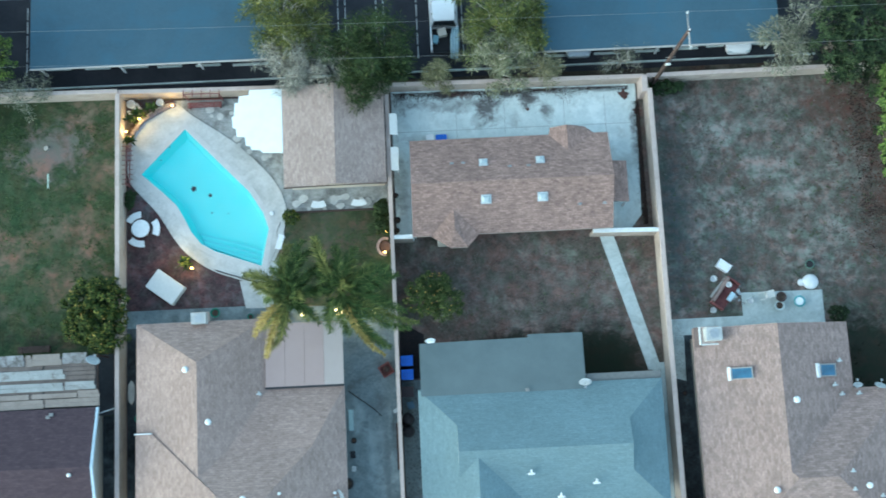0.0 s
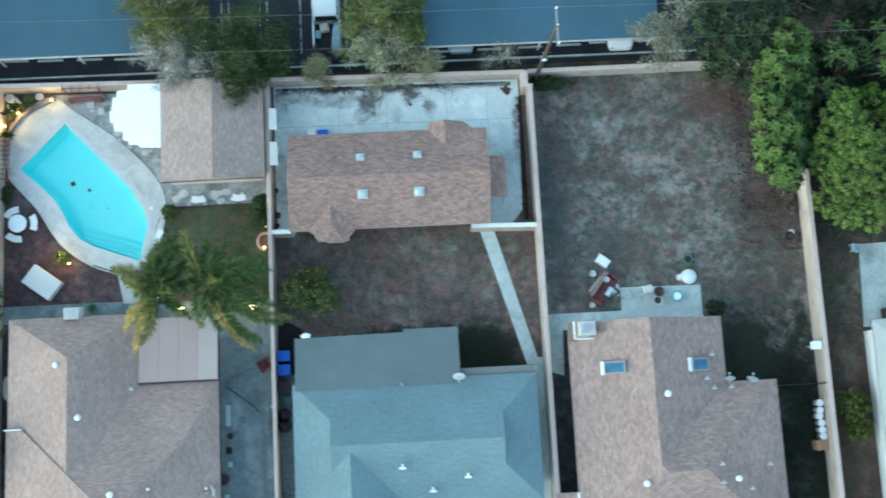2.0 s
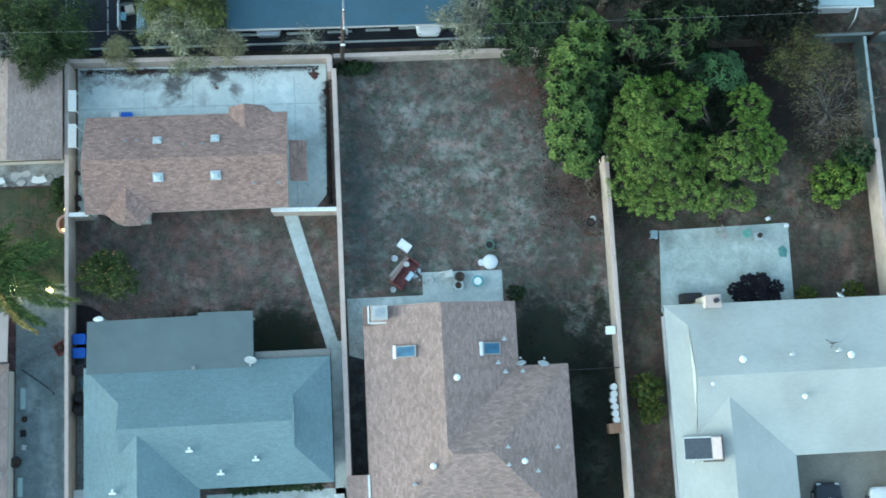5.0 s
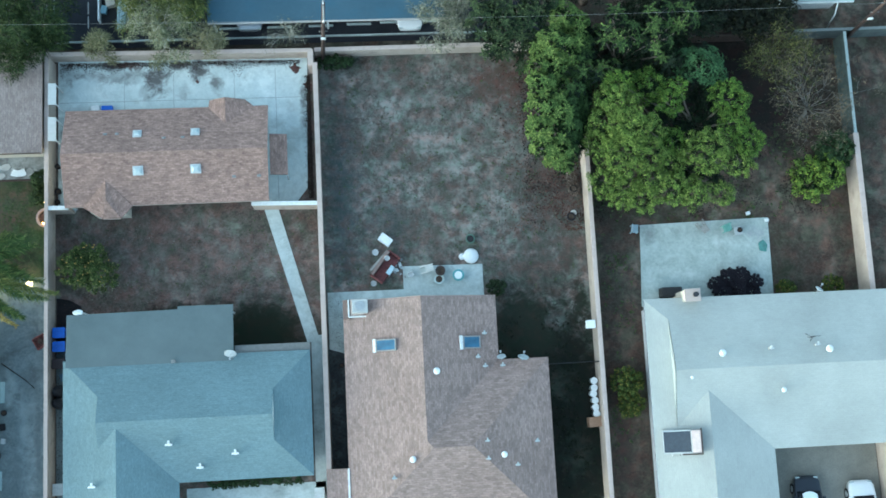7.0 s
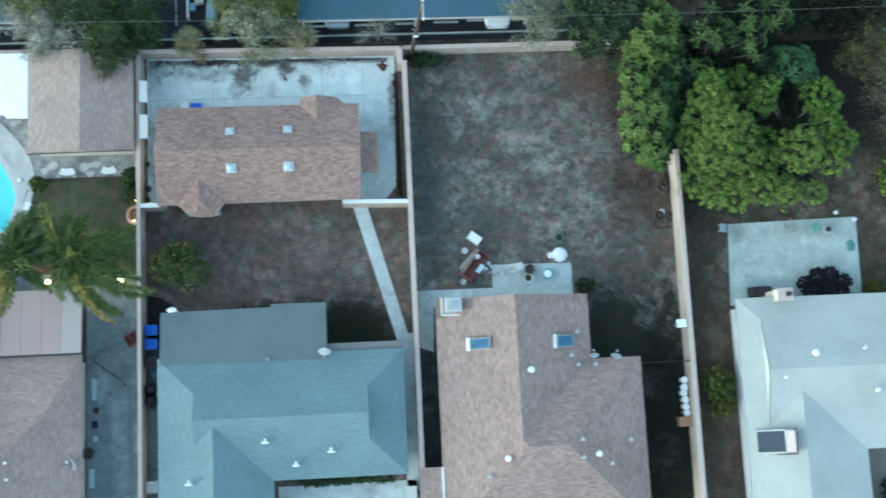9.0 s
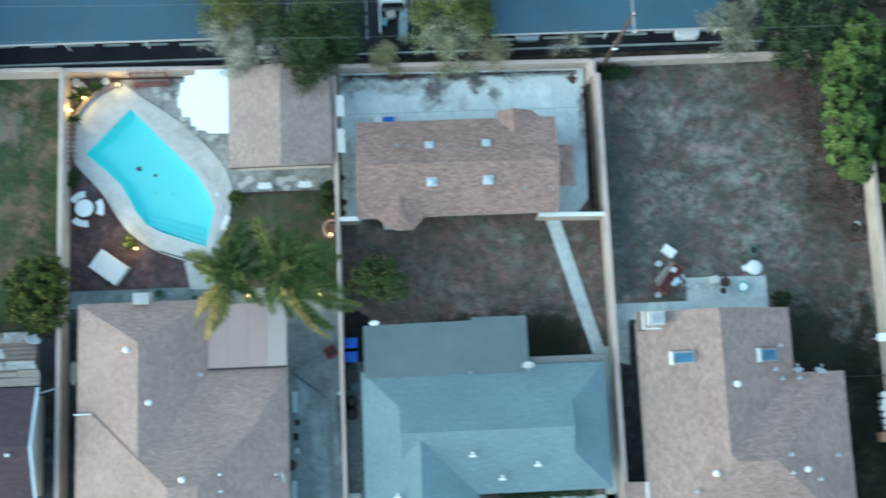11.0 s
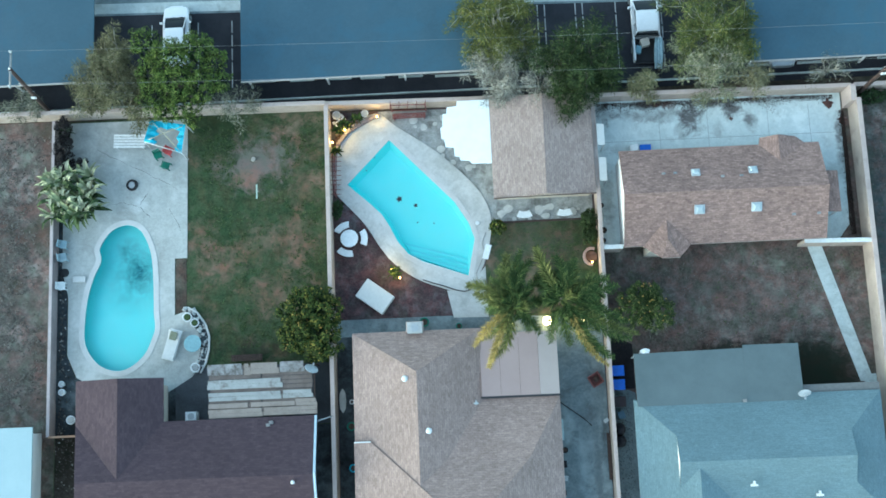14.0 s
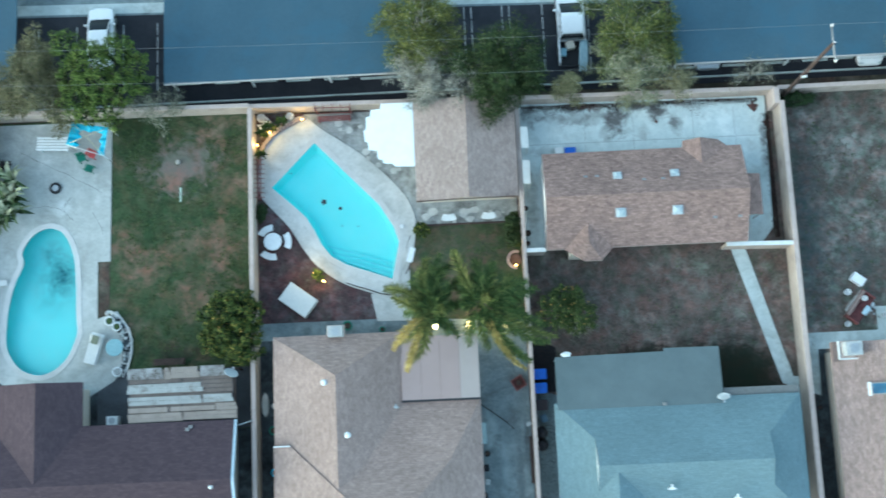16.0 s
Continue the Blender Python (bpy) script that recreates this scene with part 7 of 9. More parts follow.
sol = thing("solar_heater", "rooftop solar water heater with dark panel", "solar heater", at=(37.6, -10.45, 3.12))
sol.matrix_basis = pose(37.6, -10.45, 3.25, 0, -20, 0)
part("tray", box(bmesh.new(), -1.25, -0.75, -0.25, 1.25, 0.75, 0.0, 0.02), DULL_METAL, sol)
part("side_rail", box(bmesh.new(), 1.205, -0.78, 0.002, 1.27, 0.82, 0.3, 0.01), DARK_WOOD, sol, "dark side rail")
part("side_rail", box(bmesh.new(), -0.2, -0.85, -0.2, 1.27, -0.79, 0.1, 0.01), DARK_WOOD, sol, "dark side rail")
for x in (-0.7, -0.1):
    part("fitting", cyl(bmesh.new(), x, -0.82, -0.1, 0.14, 0.06, 0.04, 8), TRIM, sol)
part("panel", box(bmesh.new(), -1.15, -0.65, 0.002, 0.55, 0.65, 0.08, 0.01), plain("dark_panel", (0.05, 0.06, 0.075), 0.2), sol)
for x0, y0, x1, y1 in ((0.56, -0.68, 0.62, 0.68), (-1.22, -0.74, -1.16, 0.74), (-1.155, -0.74, 0.555, -0.66), (-1.155, 0.66, 0.555, 0.74)):
    part("panel_frame", box(bmesh.new(), x0, y0, 0.002, x1, y1, 0.11), GREY_TRIM, sol)
part("tank_housing", box(bmesh.new(), 0.64, -0.7, 0.002, 1.2, 0.7, 0.34, 0.06), plain("pinkish_enamel", (0.48, 0.40, 0.38), 0.6), sol)
satellite_dish(47.6, -1.2, 2.6, 60, 0.28)
# dark house
satellite_dish(-21.9, -0.75, 2.55, 60, 0.45)
for x, y in ((-24.7, -4.0), (-24.5, -3.85)):
    vent_pipe(x, y, 2.75, r=0.04, h=0.2)
dome_vent(-23.0, -7.6, 3.7, 0.12, "small brown roof vent")

# lean-to of bleached boards against the dark house
lean = thing("pergola", "rickety pergola of bleached mismatched boards", "pergola")
for i in range(8):
    x = -28.5 + i * 0.96
    part("joist", box(bmesh.new(), x, -3.45, 2.15, x + 0.06, -0.1, 2.3), DARK_WOOD, lean)
for x in (-28.5, -25.2, -21.8):
    part("post", box(bmesh.new(), x, -0.25, 0, x + 0.09, -0.16, 2.15), DARK_WOOD, lean)
rng = random.Random(5)
GREY_BOARD = surface("stained_grey_boards", (0.17, 0.165, 0.16), (0.33, 0.325, 0.32), 0.9, 12, 0.9, stain=(0.10, 0.085, 0.075), stain_at=(0.46, 0.62), stain_scale=1.6)
TAN_BOARD = surface("tan_boards", (0.20, 0.17, 0.145), (0.29, 0.25, 0.22), 0.9, 12, 0.9, stain=(0.14, 0.11, 0.095))
BROWN_BOARD = surface("weathered_brown_boards", (0.09, 0.075, 0.067), (0.17, 0.14, 0.125), 1.2, 12, 0.9)
PALE_BOARD = surface("whitewashed_boards", (0.23, 0.235, 0.225), (0.36, 0.365, 0.35), 0.9, 9, 0.9, stain=(0.14, 0.12, 0.105), stain_at=(0.56, 0.72), stain_scale=1.2)
for x0, x1, y0, y1, m, z in ((-28.55, -25.2, -3.4, -0.1, BROWN_BOARD, 2.3), (-25.15, -21.8, -3.4, -0.3, BROWN_BOARD, 2.3),
                             (-28.64, -26.37, -0.72, 0.0, GREY_BOARD, 2.34), (-26.22, -25.9, -0.75, -0.02, TAN_BOARD, 2.34), (-25.8, -24.05, -0.72, 0.0, TAN_BOARD, 2.34), (-23.95, -22.4, -0.68, 0.02, GREY_BOARD, 2.34),
                             (-28.64, -23.85, -1.62, -1.02, PALE_BOARD, 2.34), (-28.64, -23.9, -2.36, -1.84, PALE_BOARD, 2.34), (-23.8, -21.85, -2.34, -1.82, PALE_BOARD, 2.34),
                             (-28.64, -26.1, -2.84, -2.52, TAN_BOARD, 2.34), (-25.85, -23.05, -2.82, -2.52, TAN_BOARD, 2.34), (-28.64, -25.1, -3.45, -2.9, TAN_BOARD, 2.34), (-25.05, -21.6, -3.4, -2.88, TAN_BOARD, 2.34), (-22.98, -21.6, -2.86, -2.4, TAN_BOARD, 2.34)):
    k = max(1, round((y1 - y0) / 0.29))
    for j in range(k):
        a, b = y0 + (y1 - y0) * j / k, y0 + (y1 - y0) * (j + 1) / k - (0.004 if m is not BROWN_BOARD else 0.02)
        bm = box(bmesh.new(), x0 + rng.uniform(-0.06, 0.08), a + rng.uniform(-0.005, 0.012), z, x1 + rng.uniform(-0.1, 0.06), b, z + 0.03 + rng.uniform(0, 0.008), 0.004)
        if m is not BROWN_BOARD:
            bmesh.ops.rotate(bm, verts=bm.verts, cent=((x0 + x1) / 2, a, z), matrix=Matrix.Rotation(rng.uniform(-0.008, 0.008), 3, "Z"))
        part("board", bm, m, lean)
dark_pad = ground_sheet("side_patio", rect(-31.4, -4.0, -20.8, 0.0), [], 0.01, surface("dark_patio", (0.035, 0.037, 0.042), (0.075, 0.08, 0.088), 0.6, 8), "dark stained patio beside the pergola")
hvac(-30.2, -3.2, 0.02, 0.75, 0.6, 0.65, "white air conditioner on the dark patio", False, WHITE)
bench = thing("garden_bench", "old wooden slatted bench by the pergola", "bench", at=(-26.5, 0.5, 0))
for i in range(4):
    part("slat", box(bmesh.new(), -1.05, -0.2 + i * 0.11, 0.42, 1.05, -0.11 + i * 0.11, 0.45, 0.005), DARK_WOOD, bench)
for x in (-0.9, 0.9):
    part("leg", box(bmesh.new(), x - 0.05, -0.2, 0, x + 0.05, 0.2, 0.42), DARK_WOOD, bench)
gate_pipe = thing("pipe_brace", "pale pipe from roof to block wall", "pipe")
part("pipe", tube(bmesh.new(), [(-21.65, -3.9, 2.3), (-20.7, -3.6, 1.85)], [0.05, 0.05], 7), METAL, gate_pipe)

# lamplit corner, planters and fences of the pool yard
EDGE_ROCK = surface("edge_stone_rock", (0.15, 0.12, 0.125), (0.30, 0.255, 0.26), 2, 12)
border = thing("planter_edge", "curved grey-mauve stone edge of a planter", "planter edge")
arc = [(-20.35, 13.0), (-20.3, 14.2), (-20.0, 15.0), (-19.4, 15.75), (-18.6, 16.2), (-17.7, 16.65), (-17.0, 16.95)]
pts = []
for i in range(len(arc) - 1):
    for j in range(4):
        s = j / 4
        pts.append((arc[i][0] * (1 - s) + arc[i + 1][0] * s, arc[i][1] * (1 - s) + arc[i + 1][1] * s))
for i in range(len(pts) - 1):
    (xa, ya), (xb, yb) = pts[i], pts[i + 1]
    ang, ln = math.degrees(math.atan2(yb - ya, xb - xa)), math.hypot(xb - xa, yb - ya)
    bm = box(bmesh.new(), 0.01, -0.13, 0, ln - 0.01, 0.13, 0.3 + 0.03 * (i % 3), 0.03)
    ob = part("edge_stone", bm, EDGE_ROCK, border)
    ob.matrix_basis = pose(xa, ya, 0, 0, 0, ang)


def garden_lamp(x, y, z, label="small warm garden lamp in a bed", power=10, r=0.075):
    ob = thing("garden_lamp", label, "lamp", "garden lamps", at=(x, y, 0))
    part("stake", cyl(bmesh.new(), 0, 0, -0.05, z - r, 0.015, None, 8), DARK_METAL, ob)
    part("bulb", lathe(bmesh.new(), 0, 0, [(r * 0.3, z - r), (r, z - r * 0.3), (r, z + r * 0.3), (r * 0.4, z + r)], 12), LAMP_WARM, ob)
    li = bpy.data.lights.new("lamp_light", "POINT")
    li.energy, li.color, li.shadow_soft_size = power, (1.0, 0.58, 0.18), 0.12
    lo = new("lamp_light", li)
    lo.parent = ob
    lo.location = (0, 0, z + r + 0.2)


for x, y, z, p in ((-20.4, 14.95, 0.6, 11), (-19.55, 15.85, 0.45, 16), (-17.3, 16.65, 0.5, 10), (-16.12, 5.42, 0.35, 8), (-16.62, 5.9, 0.75, 24), (-3.22, 5.86, 0.5, 4), (-3.15, 7.2, 0.5, 2)):
    garden_lamp(x, y, z, power=p, r=0.1 if p > 20 else 0.07)
# middle bulb is oversized: the lamp's glare is put into its shape
for x, y, s in ((-8.78, 2.02, 0.16), (-6.43, 2.05, 0.3), (-4.1, 1.9, 0.2)):
    ob = thing("path_lamp", "bright low path lamp under the palms", "lamp", "path lamps", at=(x, y, 0))
    part("post", cyl(bmesh.new(), 0, 0, -0.05, 0.3, 0.03, None, 8), DARK_METAL, ob)
    part("bulb", lathe(bmesh.new(), 0, 0, [(s * 0.4, 0.3), (s, 0.3 + s * 0.6), (s, 0.3 + s * 1.3), (s * 0.4, 0.3 + s * 2)], 14), LAMP_WHITE, ob)
    li = bpy.data.lights.new("lamp_light", "POINT")
    li.energy, li.color, li.shadow_soft_size = 11 * s, (1.0, 0.55, 0.18), 0.12
    lo = new("lamp_light", li)
    lo.parent = ob
    lo.location = (0, 0, 0.75)


def rail_fence(name, label, x0, y0, x1, y1, n, z=1.05, half=0.32):
    ob = thing(name, label, "fence", at=(x0, y0, 0), turn=math.degrees(math.atan2(y1 - y0, x1 - x0)))
    ln = math.hypot(x1 - x0, y1 - y0)
    for h in (0.25, z):
        part("rail", box(bmesh.new(), 0, -0.03, h - 0.04, ln, 0.03, h, 0.005), RUST_RED, ob)
    for i in range(n + 1):
        x = ln * i / n
        part("picket", box(bmesh.new(), x - 0.02, -half, z - 0.02, x + 0.02, half, z + 0.02, 0.004), RUST_RED, ob)
    for x in (0.03, ln - 0.03):
        part("post", box(bmesh.new(), x - 0.04, -0.04, 0, x + 0.04, 0.04, z + 0.08, 0.006), RUST_RED, ob)


rail_fence("wooden_trellis", "red-brown wooden trellis along the wall", -20.25, 13.8, -20.3, 11.2, 8, half=0.46)
rail_fence("wooden_trellis", "red-brown wooden trellis along the wall", -16.3, 17.1, -13.9, 17.05, 4, 1.5, 0.26)
shelf = thing("garden_bench", "low red-brown slatted bench against the wall", "bench", at=(-15.1, 16.65, 0))
for k in range(4):
    part("slat", box(bmesh.new(), -1.15, -0.2 + 0.1 * k, 0.4, 1.15, -0.13 + 0.1 * k, 0.43, 0.005), RUST_RED, shelf)
for x in (-1.05, 1.0):
    part("leg", box(bmesh.new(), x, -0.18, 0, x + 0.06, 0.18, 0.399, 0.005), RUST_RED, shelf)


# round white garden suite
def ring_sector(bm, r0, r1, a0, a1, z0, z1, n=10):
    q = []
    for z in (z0, z1):
        for r in (r0, r1):
            q.append([bm.verts.new((r * math.cos(radians(a0 + (a1 - a0) * i / n)), r * math.sin(radians(a0 + (a1 - a0) * i / n)), z)) for i in range(n + 1)])
    il, ol, iu, ou = q
    for i in range(n):
        bm.faces.new((iu[i], ou[i], ou[i + 1], iu[i + 1]))
        bm.faces.new((il[i + 1], ol[i + 1], ol[i], il[i]))
        bm.faces.new((ol[i], ol[i + 1], ou[i + 1], ou[i]))
        bm.faces.new((il[i + 1], il[i], iu[i], iu[i + 1]))
    bm.faces.new((il[0], ol[0], ou[0], iu[0]))
    bm.faces.new((ol[n], il[n], iu[n], ou[n]))
    return bm


def round_table(x, y, r, z, material, label):
    ob = thing("round_table", label, "table", at=(x, y, 0))
    part("tabletop", lathe(bmesh.new(), 0, 0, [(r * 0.96, z - 0.05), (r, z - 0.03), (r, z), (r * 0.97, z + 0.01)], 28), material, ob)
    part("pedestal", lathe(bmesh.new(), 0, 0, [(r * 0.45, 0), (r * 0.4, 0.06), (0.07, 0.12), (0.07, z - 0.05)], 16), material, ob)
    return ob


round_table(-19.42, 8.2, 0.6, 0.72, WHITE, "round white concrete garden table")


def curved_bench(x, y, turn, a0, a1, label):
    ob = thing("curved_bench", label, "bench", "curved benches", at=(x, y, 0), turn=turn)
    part("seat", ring_sector(bmesh.new(), 0.78, 1.22, a0, a1, 0.38, 0.46), WHITE, ob)
    for a in (a0 + 12, a1 - 12):
        bm = box(bmesh.new(), 0.88, -0.08, 0, 1.12, 0.08, 0.379, 0.01)
        bmesh.ops.rotate(bm, verts=bm.verts, cent=(0, 0, 0), matrix=Matrix.Rotation(radians(a), 3, "Z"))
        part("leg", bm, WHITE, ob)


for a in (92, -25, 222):
    curved_bench(-19.42, 8.2, 0, a, a + 58, "curved white concrete bench round a table")
for x in (-7.55, -4.85):
    curved_bench(x, 10.3, 0, 244, 296, "curved white bench on the shed patio")

# daybed under its cover, white bench at the pool
day = thing("covered_daybed", "rectangular daybed under an off-white cover", "daybed", at=(-17.82, 4.2, 0), turn=-37)
bm = box(bmesh.new(), -1.1, -0.72, 0.1, 1.1, 0.72, 0.72, 0.05)
part("cover", bm, CANVAS, day)
for x in (-0.95, 0.95):
    for y in (-0.6, 0.6):
        part("leg", box(bmesh.new(), x - 0.05, y - 0.05, 0, x + 0.05, y + 0.05, 0.1), DARK_WOOD, day)
wb = thing("pool_bench", "plain white bench at the pool's edge", "bench", at=(-10.2, 6.9, 0.04), turn=73)
part("seat", box(bmesh.new(), -0.5, -0.2, 0.38, 0.5, 0.2, 0.44, 0.015), WHITE, wb)
for x in (-0.4, 0.4):
    part("leg", box(bmesh.new(), x - 0.04, -0.17, 0, x + 0.04, 0.17, 0.38), WHITE, wb)

# white awning with a stepped edge beside the shed
aw = thing("shade_awning", "white fabric awning with a stepped edge", "awning")
bm = bmesh.new()
edge = [(-9.62, 12.55), (-9.62, 16.95), (-11.75, 16.95), (-11.8, 16.6), (-12.45, 16.55), (-12.5, 16.1), (-12.75, 16.1), (-12.8, 15.2), (-12.95, 15.15), (-12.9, 14.4), (-12.7, 14.35), (-12.65, 13.8), (-12.1, 13.75), (-12.05, 13.15), (-11.75, 13.1), (-11.7, 12.85), (-11.1, 12.8), (-10.95, 12.6)]
prism(bm, edge, 2.12, 2.16)
part("canopy", bm, TARP, aw)
for x, y in ((-9.9, 12.9), (-11.6, 13.3), (-12.6, 15.0), (-11.9, 16.4)):
    part("pole", cyl(bmesh.new(), x, y, 0, 2.12, 0.03, None, 8), METAL, aw)

# stepping stones and rubble of the gravel bed
rng = random.Random(9)
for i in range(26):
    x, y = rng.uniform(-15.5, -9.9), rng.uniform(10.4, 16.8)
    if (x + 20) * 0.5 + (y - 10) * 0.62 < 5.6:
        continue
    r = rng.uniform(0.14, 0.34)
    poly = [(x + r * rng.uniform(0.75, 1.1) * math.cos(a), y + r * rng.uniform(0.75, 1.1) * math.sin(a)) for a in [k * math.pi / 4 for k in range(8)]]
    tagged(part("stepping_stone", prism(bmesh.new(), poly, -0.05, 0.02 + 0.0015 * i), DECK), "irregular pale stepping stone in gravel", "stone", "stepping stones")
for i in range(14):
    x, y, r = rng.uniform(-9.2, -3.4), rng.uniform(9.1, 10.0), rng.uniform(0.12, 0.4)
    poly = [(x + r * rng.uniform(0.7, 1.1) * math.cos(a), y + min(0.4, r) * rng.uniform(0.5, 0.9) * math.sin(a)) for a in [k * math.pi / 4 for k in range(8)]]
    tagged(part("paving_stone", prism(bmesh.new(), poly, -0.05, 0.045 + 0.004 * i), DECK), "broken pale paving stone by the shed", "stone", "paving stones")
tagged(part("patio_edge", box(bmesh.new(), -9.5, 8.86, 0, -3.0, 8.98, 0.14, 0.01), DARK_WOOD), "dark timber edging of the shed patio", "edging", kind="structure")

for x, y, w in ((-16.0, 10.9, 0.24), (-14.9, 10.4, 0.16), (-14.8, 9.2, 0.06), (-13.7, 9.1, 0.06), (-18.2, 13.0, 0.06), (-17.6, 13.9, 0.07)):
    poly = [(x + w * (1.0 if k % 2 else 0.55) * math.cos(k * math.pi / 5), y + w * (1.0 if k % 2 else 0.55) * math.sin(k * math.pi / 5)) for k in range(10)]
    tagged(part("floating_leaf", prism(bmesh.new(), poly, -0.018, -0.008), plain("wet_dark_leaf", (0.03, 0.03, 0.035), 0.6)), "dark leaf floating on the pool", "leaf", "floating leaves")


def pot(x, y, r, h, material, label, z=0.0, name="flower_pot", fill=None):
    ob = thing(name, label, "pot", at=(x, y, z))
    part("pot_body", lathe(bmesh.new(), 0, 0, [(r * 0.7, 0), (r, h * 0.9), (r * 1.08, h * 0.92), (r * 1.08, h), (r * 0.85, h), (r * 0.8, h * 0.8)], 18), material, ob)
    part("soil", cyl(bmesh.new(), 0, 0, h * 0.72, h * (1.06 if fill else 0.82), r * 0.8, r * 0.7, 14), fill or DIRT, ob)
    return ob


pot(-38.3, -3.1, 0.28, 0.45, WHITE, "white basin standing in the dirt strip", fill=DECK)
pot(-20.1, 16.9, 0.28, 0.5, WHITE, "white round pot in the corner bed", fill=COPING)
pot(-18.15, 16.95, 0.24, 0.45, WHITE, "white pot in the corner bed", fill=COPING)
bed = thing("stone_ring", "half ring of pinkish stones round a plant by the wall", "planter edge", at=(-3.2, 6.3, 0))
for k in range(10):
    a = radians(75 + 21 * k)
    ob = part("edge_stone", box(bmesh.new(), -0.09, -0.1, 0, 0.09, 0.1, 0.24 + 0.03 * (k % 3), 0.03), surface("pinkish_stone", (0.27, 0.20, 0.185), (0.40, 0.31, 0.29), 2, 12), bed) if not k else new("edge_stone", bed.children[0].data)
    ob.parent = bed
    ob.matrix_basis = pose(0.5 * math.cos(a), 0.55 * math.sin(a), 0, 0, 0, math.degrees(a))
part("soil", cyl(bmesh.new(), 0, 0, -0.02, 0.12, 0.42, 0.38, 16), surface("brown_bed_soil", (0.06, 0.035, 0.03), (0.14, 0.09, 0.075), 4, 18), bed)
pot(25.0, 3.7, 0.3, 0.42, plain("grey_green_plastic", (0.10, 0.17, 0.13), 0.5), "grey-green plastic pot on dry grass", fill=BLACK)
pot(22.85, 1.6, 0.32, 0.5, plain("brown_glaze", (0.07, 0.05, 0.045), 0.4), "dark brown pot on the patio", 0.04)
pot(22.75, 1.05, 0.32, 0.3, CONCRETE, "low grey stone pot on the patio", 0.04)
pot(24.05, 1.25, 0.36, 0.45, plain("pale_teal_plastic", (0.16, 0.40, 0.42), 0.5), "pale turquoise tub holding white scraps", 0.04, fill=TARP)
pot(32.0, 4.95, 0.28, 0.45, BLACK_BIN, "black nursery pot by the wall")
pot(32.3, 6.9, 0.25, 0.4, BLACK_BIN, "black nursery pot by the wall")
tub = thing("pond_shell", "white plastic pond shell lying on dry grass", "pond shell", at=(24.9, 2.55, 0))
part("basin", lathe(bmesh.new(), 0.1, 0, [(0.5, 0), (0.52, 0.2), (0.42, 0.3), (0.1, 0.36)], 20), WHITE, tub)
part("spout", lathe(bmesh.new(), -0.5, -0.02, [(0.22, 0), (0.24, 0.14), (0.12, 0.2)], 14), WHITE, tub)

# heap of cast-off furniture in the dry yard
def crate(x, y, z, w, d, h, turn, material, label, name="storage_box", lid=None):
    ob = thing(name, label, "box", at=(x, y, z), turn=turn)
    part("box_body", box(bmesh.new(), -w / 2, -d / 2, 0, w / 2, d / 2, h, 0.02), material, ob)
    part("lid", box(bmesh.new(), -w / 2 - 0.02, -d / 2 - 0.02, h + 0.001, w / 2 + 0.02, d / 2 + 0.02, h + 0.05, 0.015), lid or material, ob)
    return ob


crate(19.25, 3.85, 0, 0.85, 0.55, 0.5, -38, WHITE, "white plastic storage box on dry grass")
sofa = thing("garden_sofa", "worn red-brown garden sofa heaped with junk", "sofa", at=(19.25, 1.95, 0), turn=52)
MAROON = surface("worn_maroon_cloth", (0.05, 0.02, 0.022), (0.15, 0.055, 0.055), 3, 14)
part("seat", box(bmesh.new(), -0.95, -0.4, 0.2, 0.95, 0.4, 0.48, 0.05), MAROON, sofa)
part("backrest", box(bmesh.new(), -0.95, 0.4, 0.2, 0.95, 0.62, 0.85, 0.05), surface("brown_boards_worn", (0.14, 0.10, 0.09), (0.27, 0.21, 0.19), 2, 12), sofa)
for x in (-1.08, 0.96):
    part("armrest", box(bmesh.new(), x, -0.4, 0.2, x + 0.12, 0.6, 0.62, 0.03), RUST_RED, sofa)
for x in (-0.85, 0.85):
    for y in (-0.3, 0.5):
        part("leg", box(bmesh.new(), x - 0.04, y - 0.04, 0, x + 0.04, y + 0.04, 0.2), DARK_WOOD, sofa)
tagged(part("loose_plank", box(bmesh.new(), -0.9, -0.08, 0, 0.9, 0.08, 0.05, 0.008, pose(18.75, 2.45, 0.45, 0, 6, 48)), OLD_BOARD), "grey plank leaning on the garden sofa", "plank")
crate(19.5, 1.75, 0.48, 0.6, 0.28, 0.12, 52, plain("pale_blue_cloth", (0.42, 0.55, 0.62), 0.8), "folded pale blue cloth on the sofa", "folded_cloth")
for x, y, z, r, lab in ((18.55, 3.05, 0.0, 0.22, "white bucket on dry grass"), (19.3, 2.5, 0.86, 0.18, "white bucket on the garden sofa"), (18.35, 0.95, 0.0, 0.2, "white bucket beside the patio"), (20.85, 1.45, 0.04, 0.2, "white bucket on the patio")):
    ob = thing("bucket", lab, "bucket", at=(x, y, z))
    part("pail", lathe(bmesh.new(), 0, 0, [(r * 0.8, 0), (r, 0.3), (r * 0.92, 0.3), (r * 0.75, 0.05)], 16), WHITE, ob)
    part("handle", tube(bmesh.new(), [(-r, 0, 0.28), (-r * 0.6, 0.1, 0.36), (0, 0.14, 0.4), (r * 0.6, 0.1, 0.36), (r, 0, 0.28)], [0.008] * 5, 5), METAL, ob)


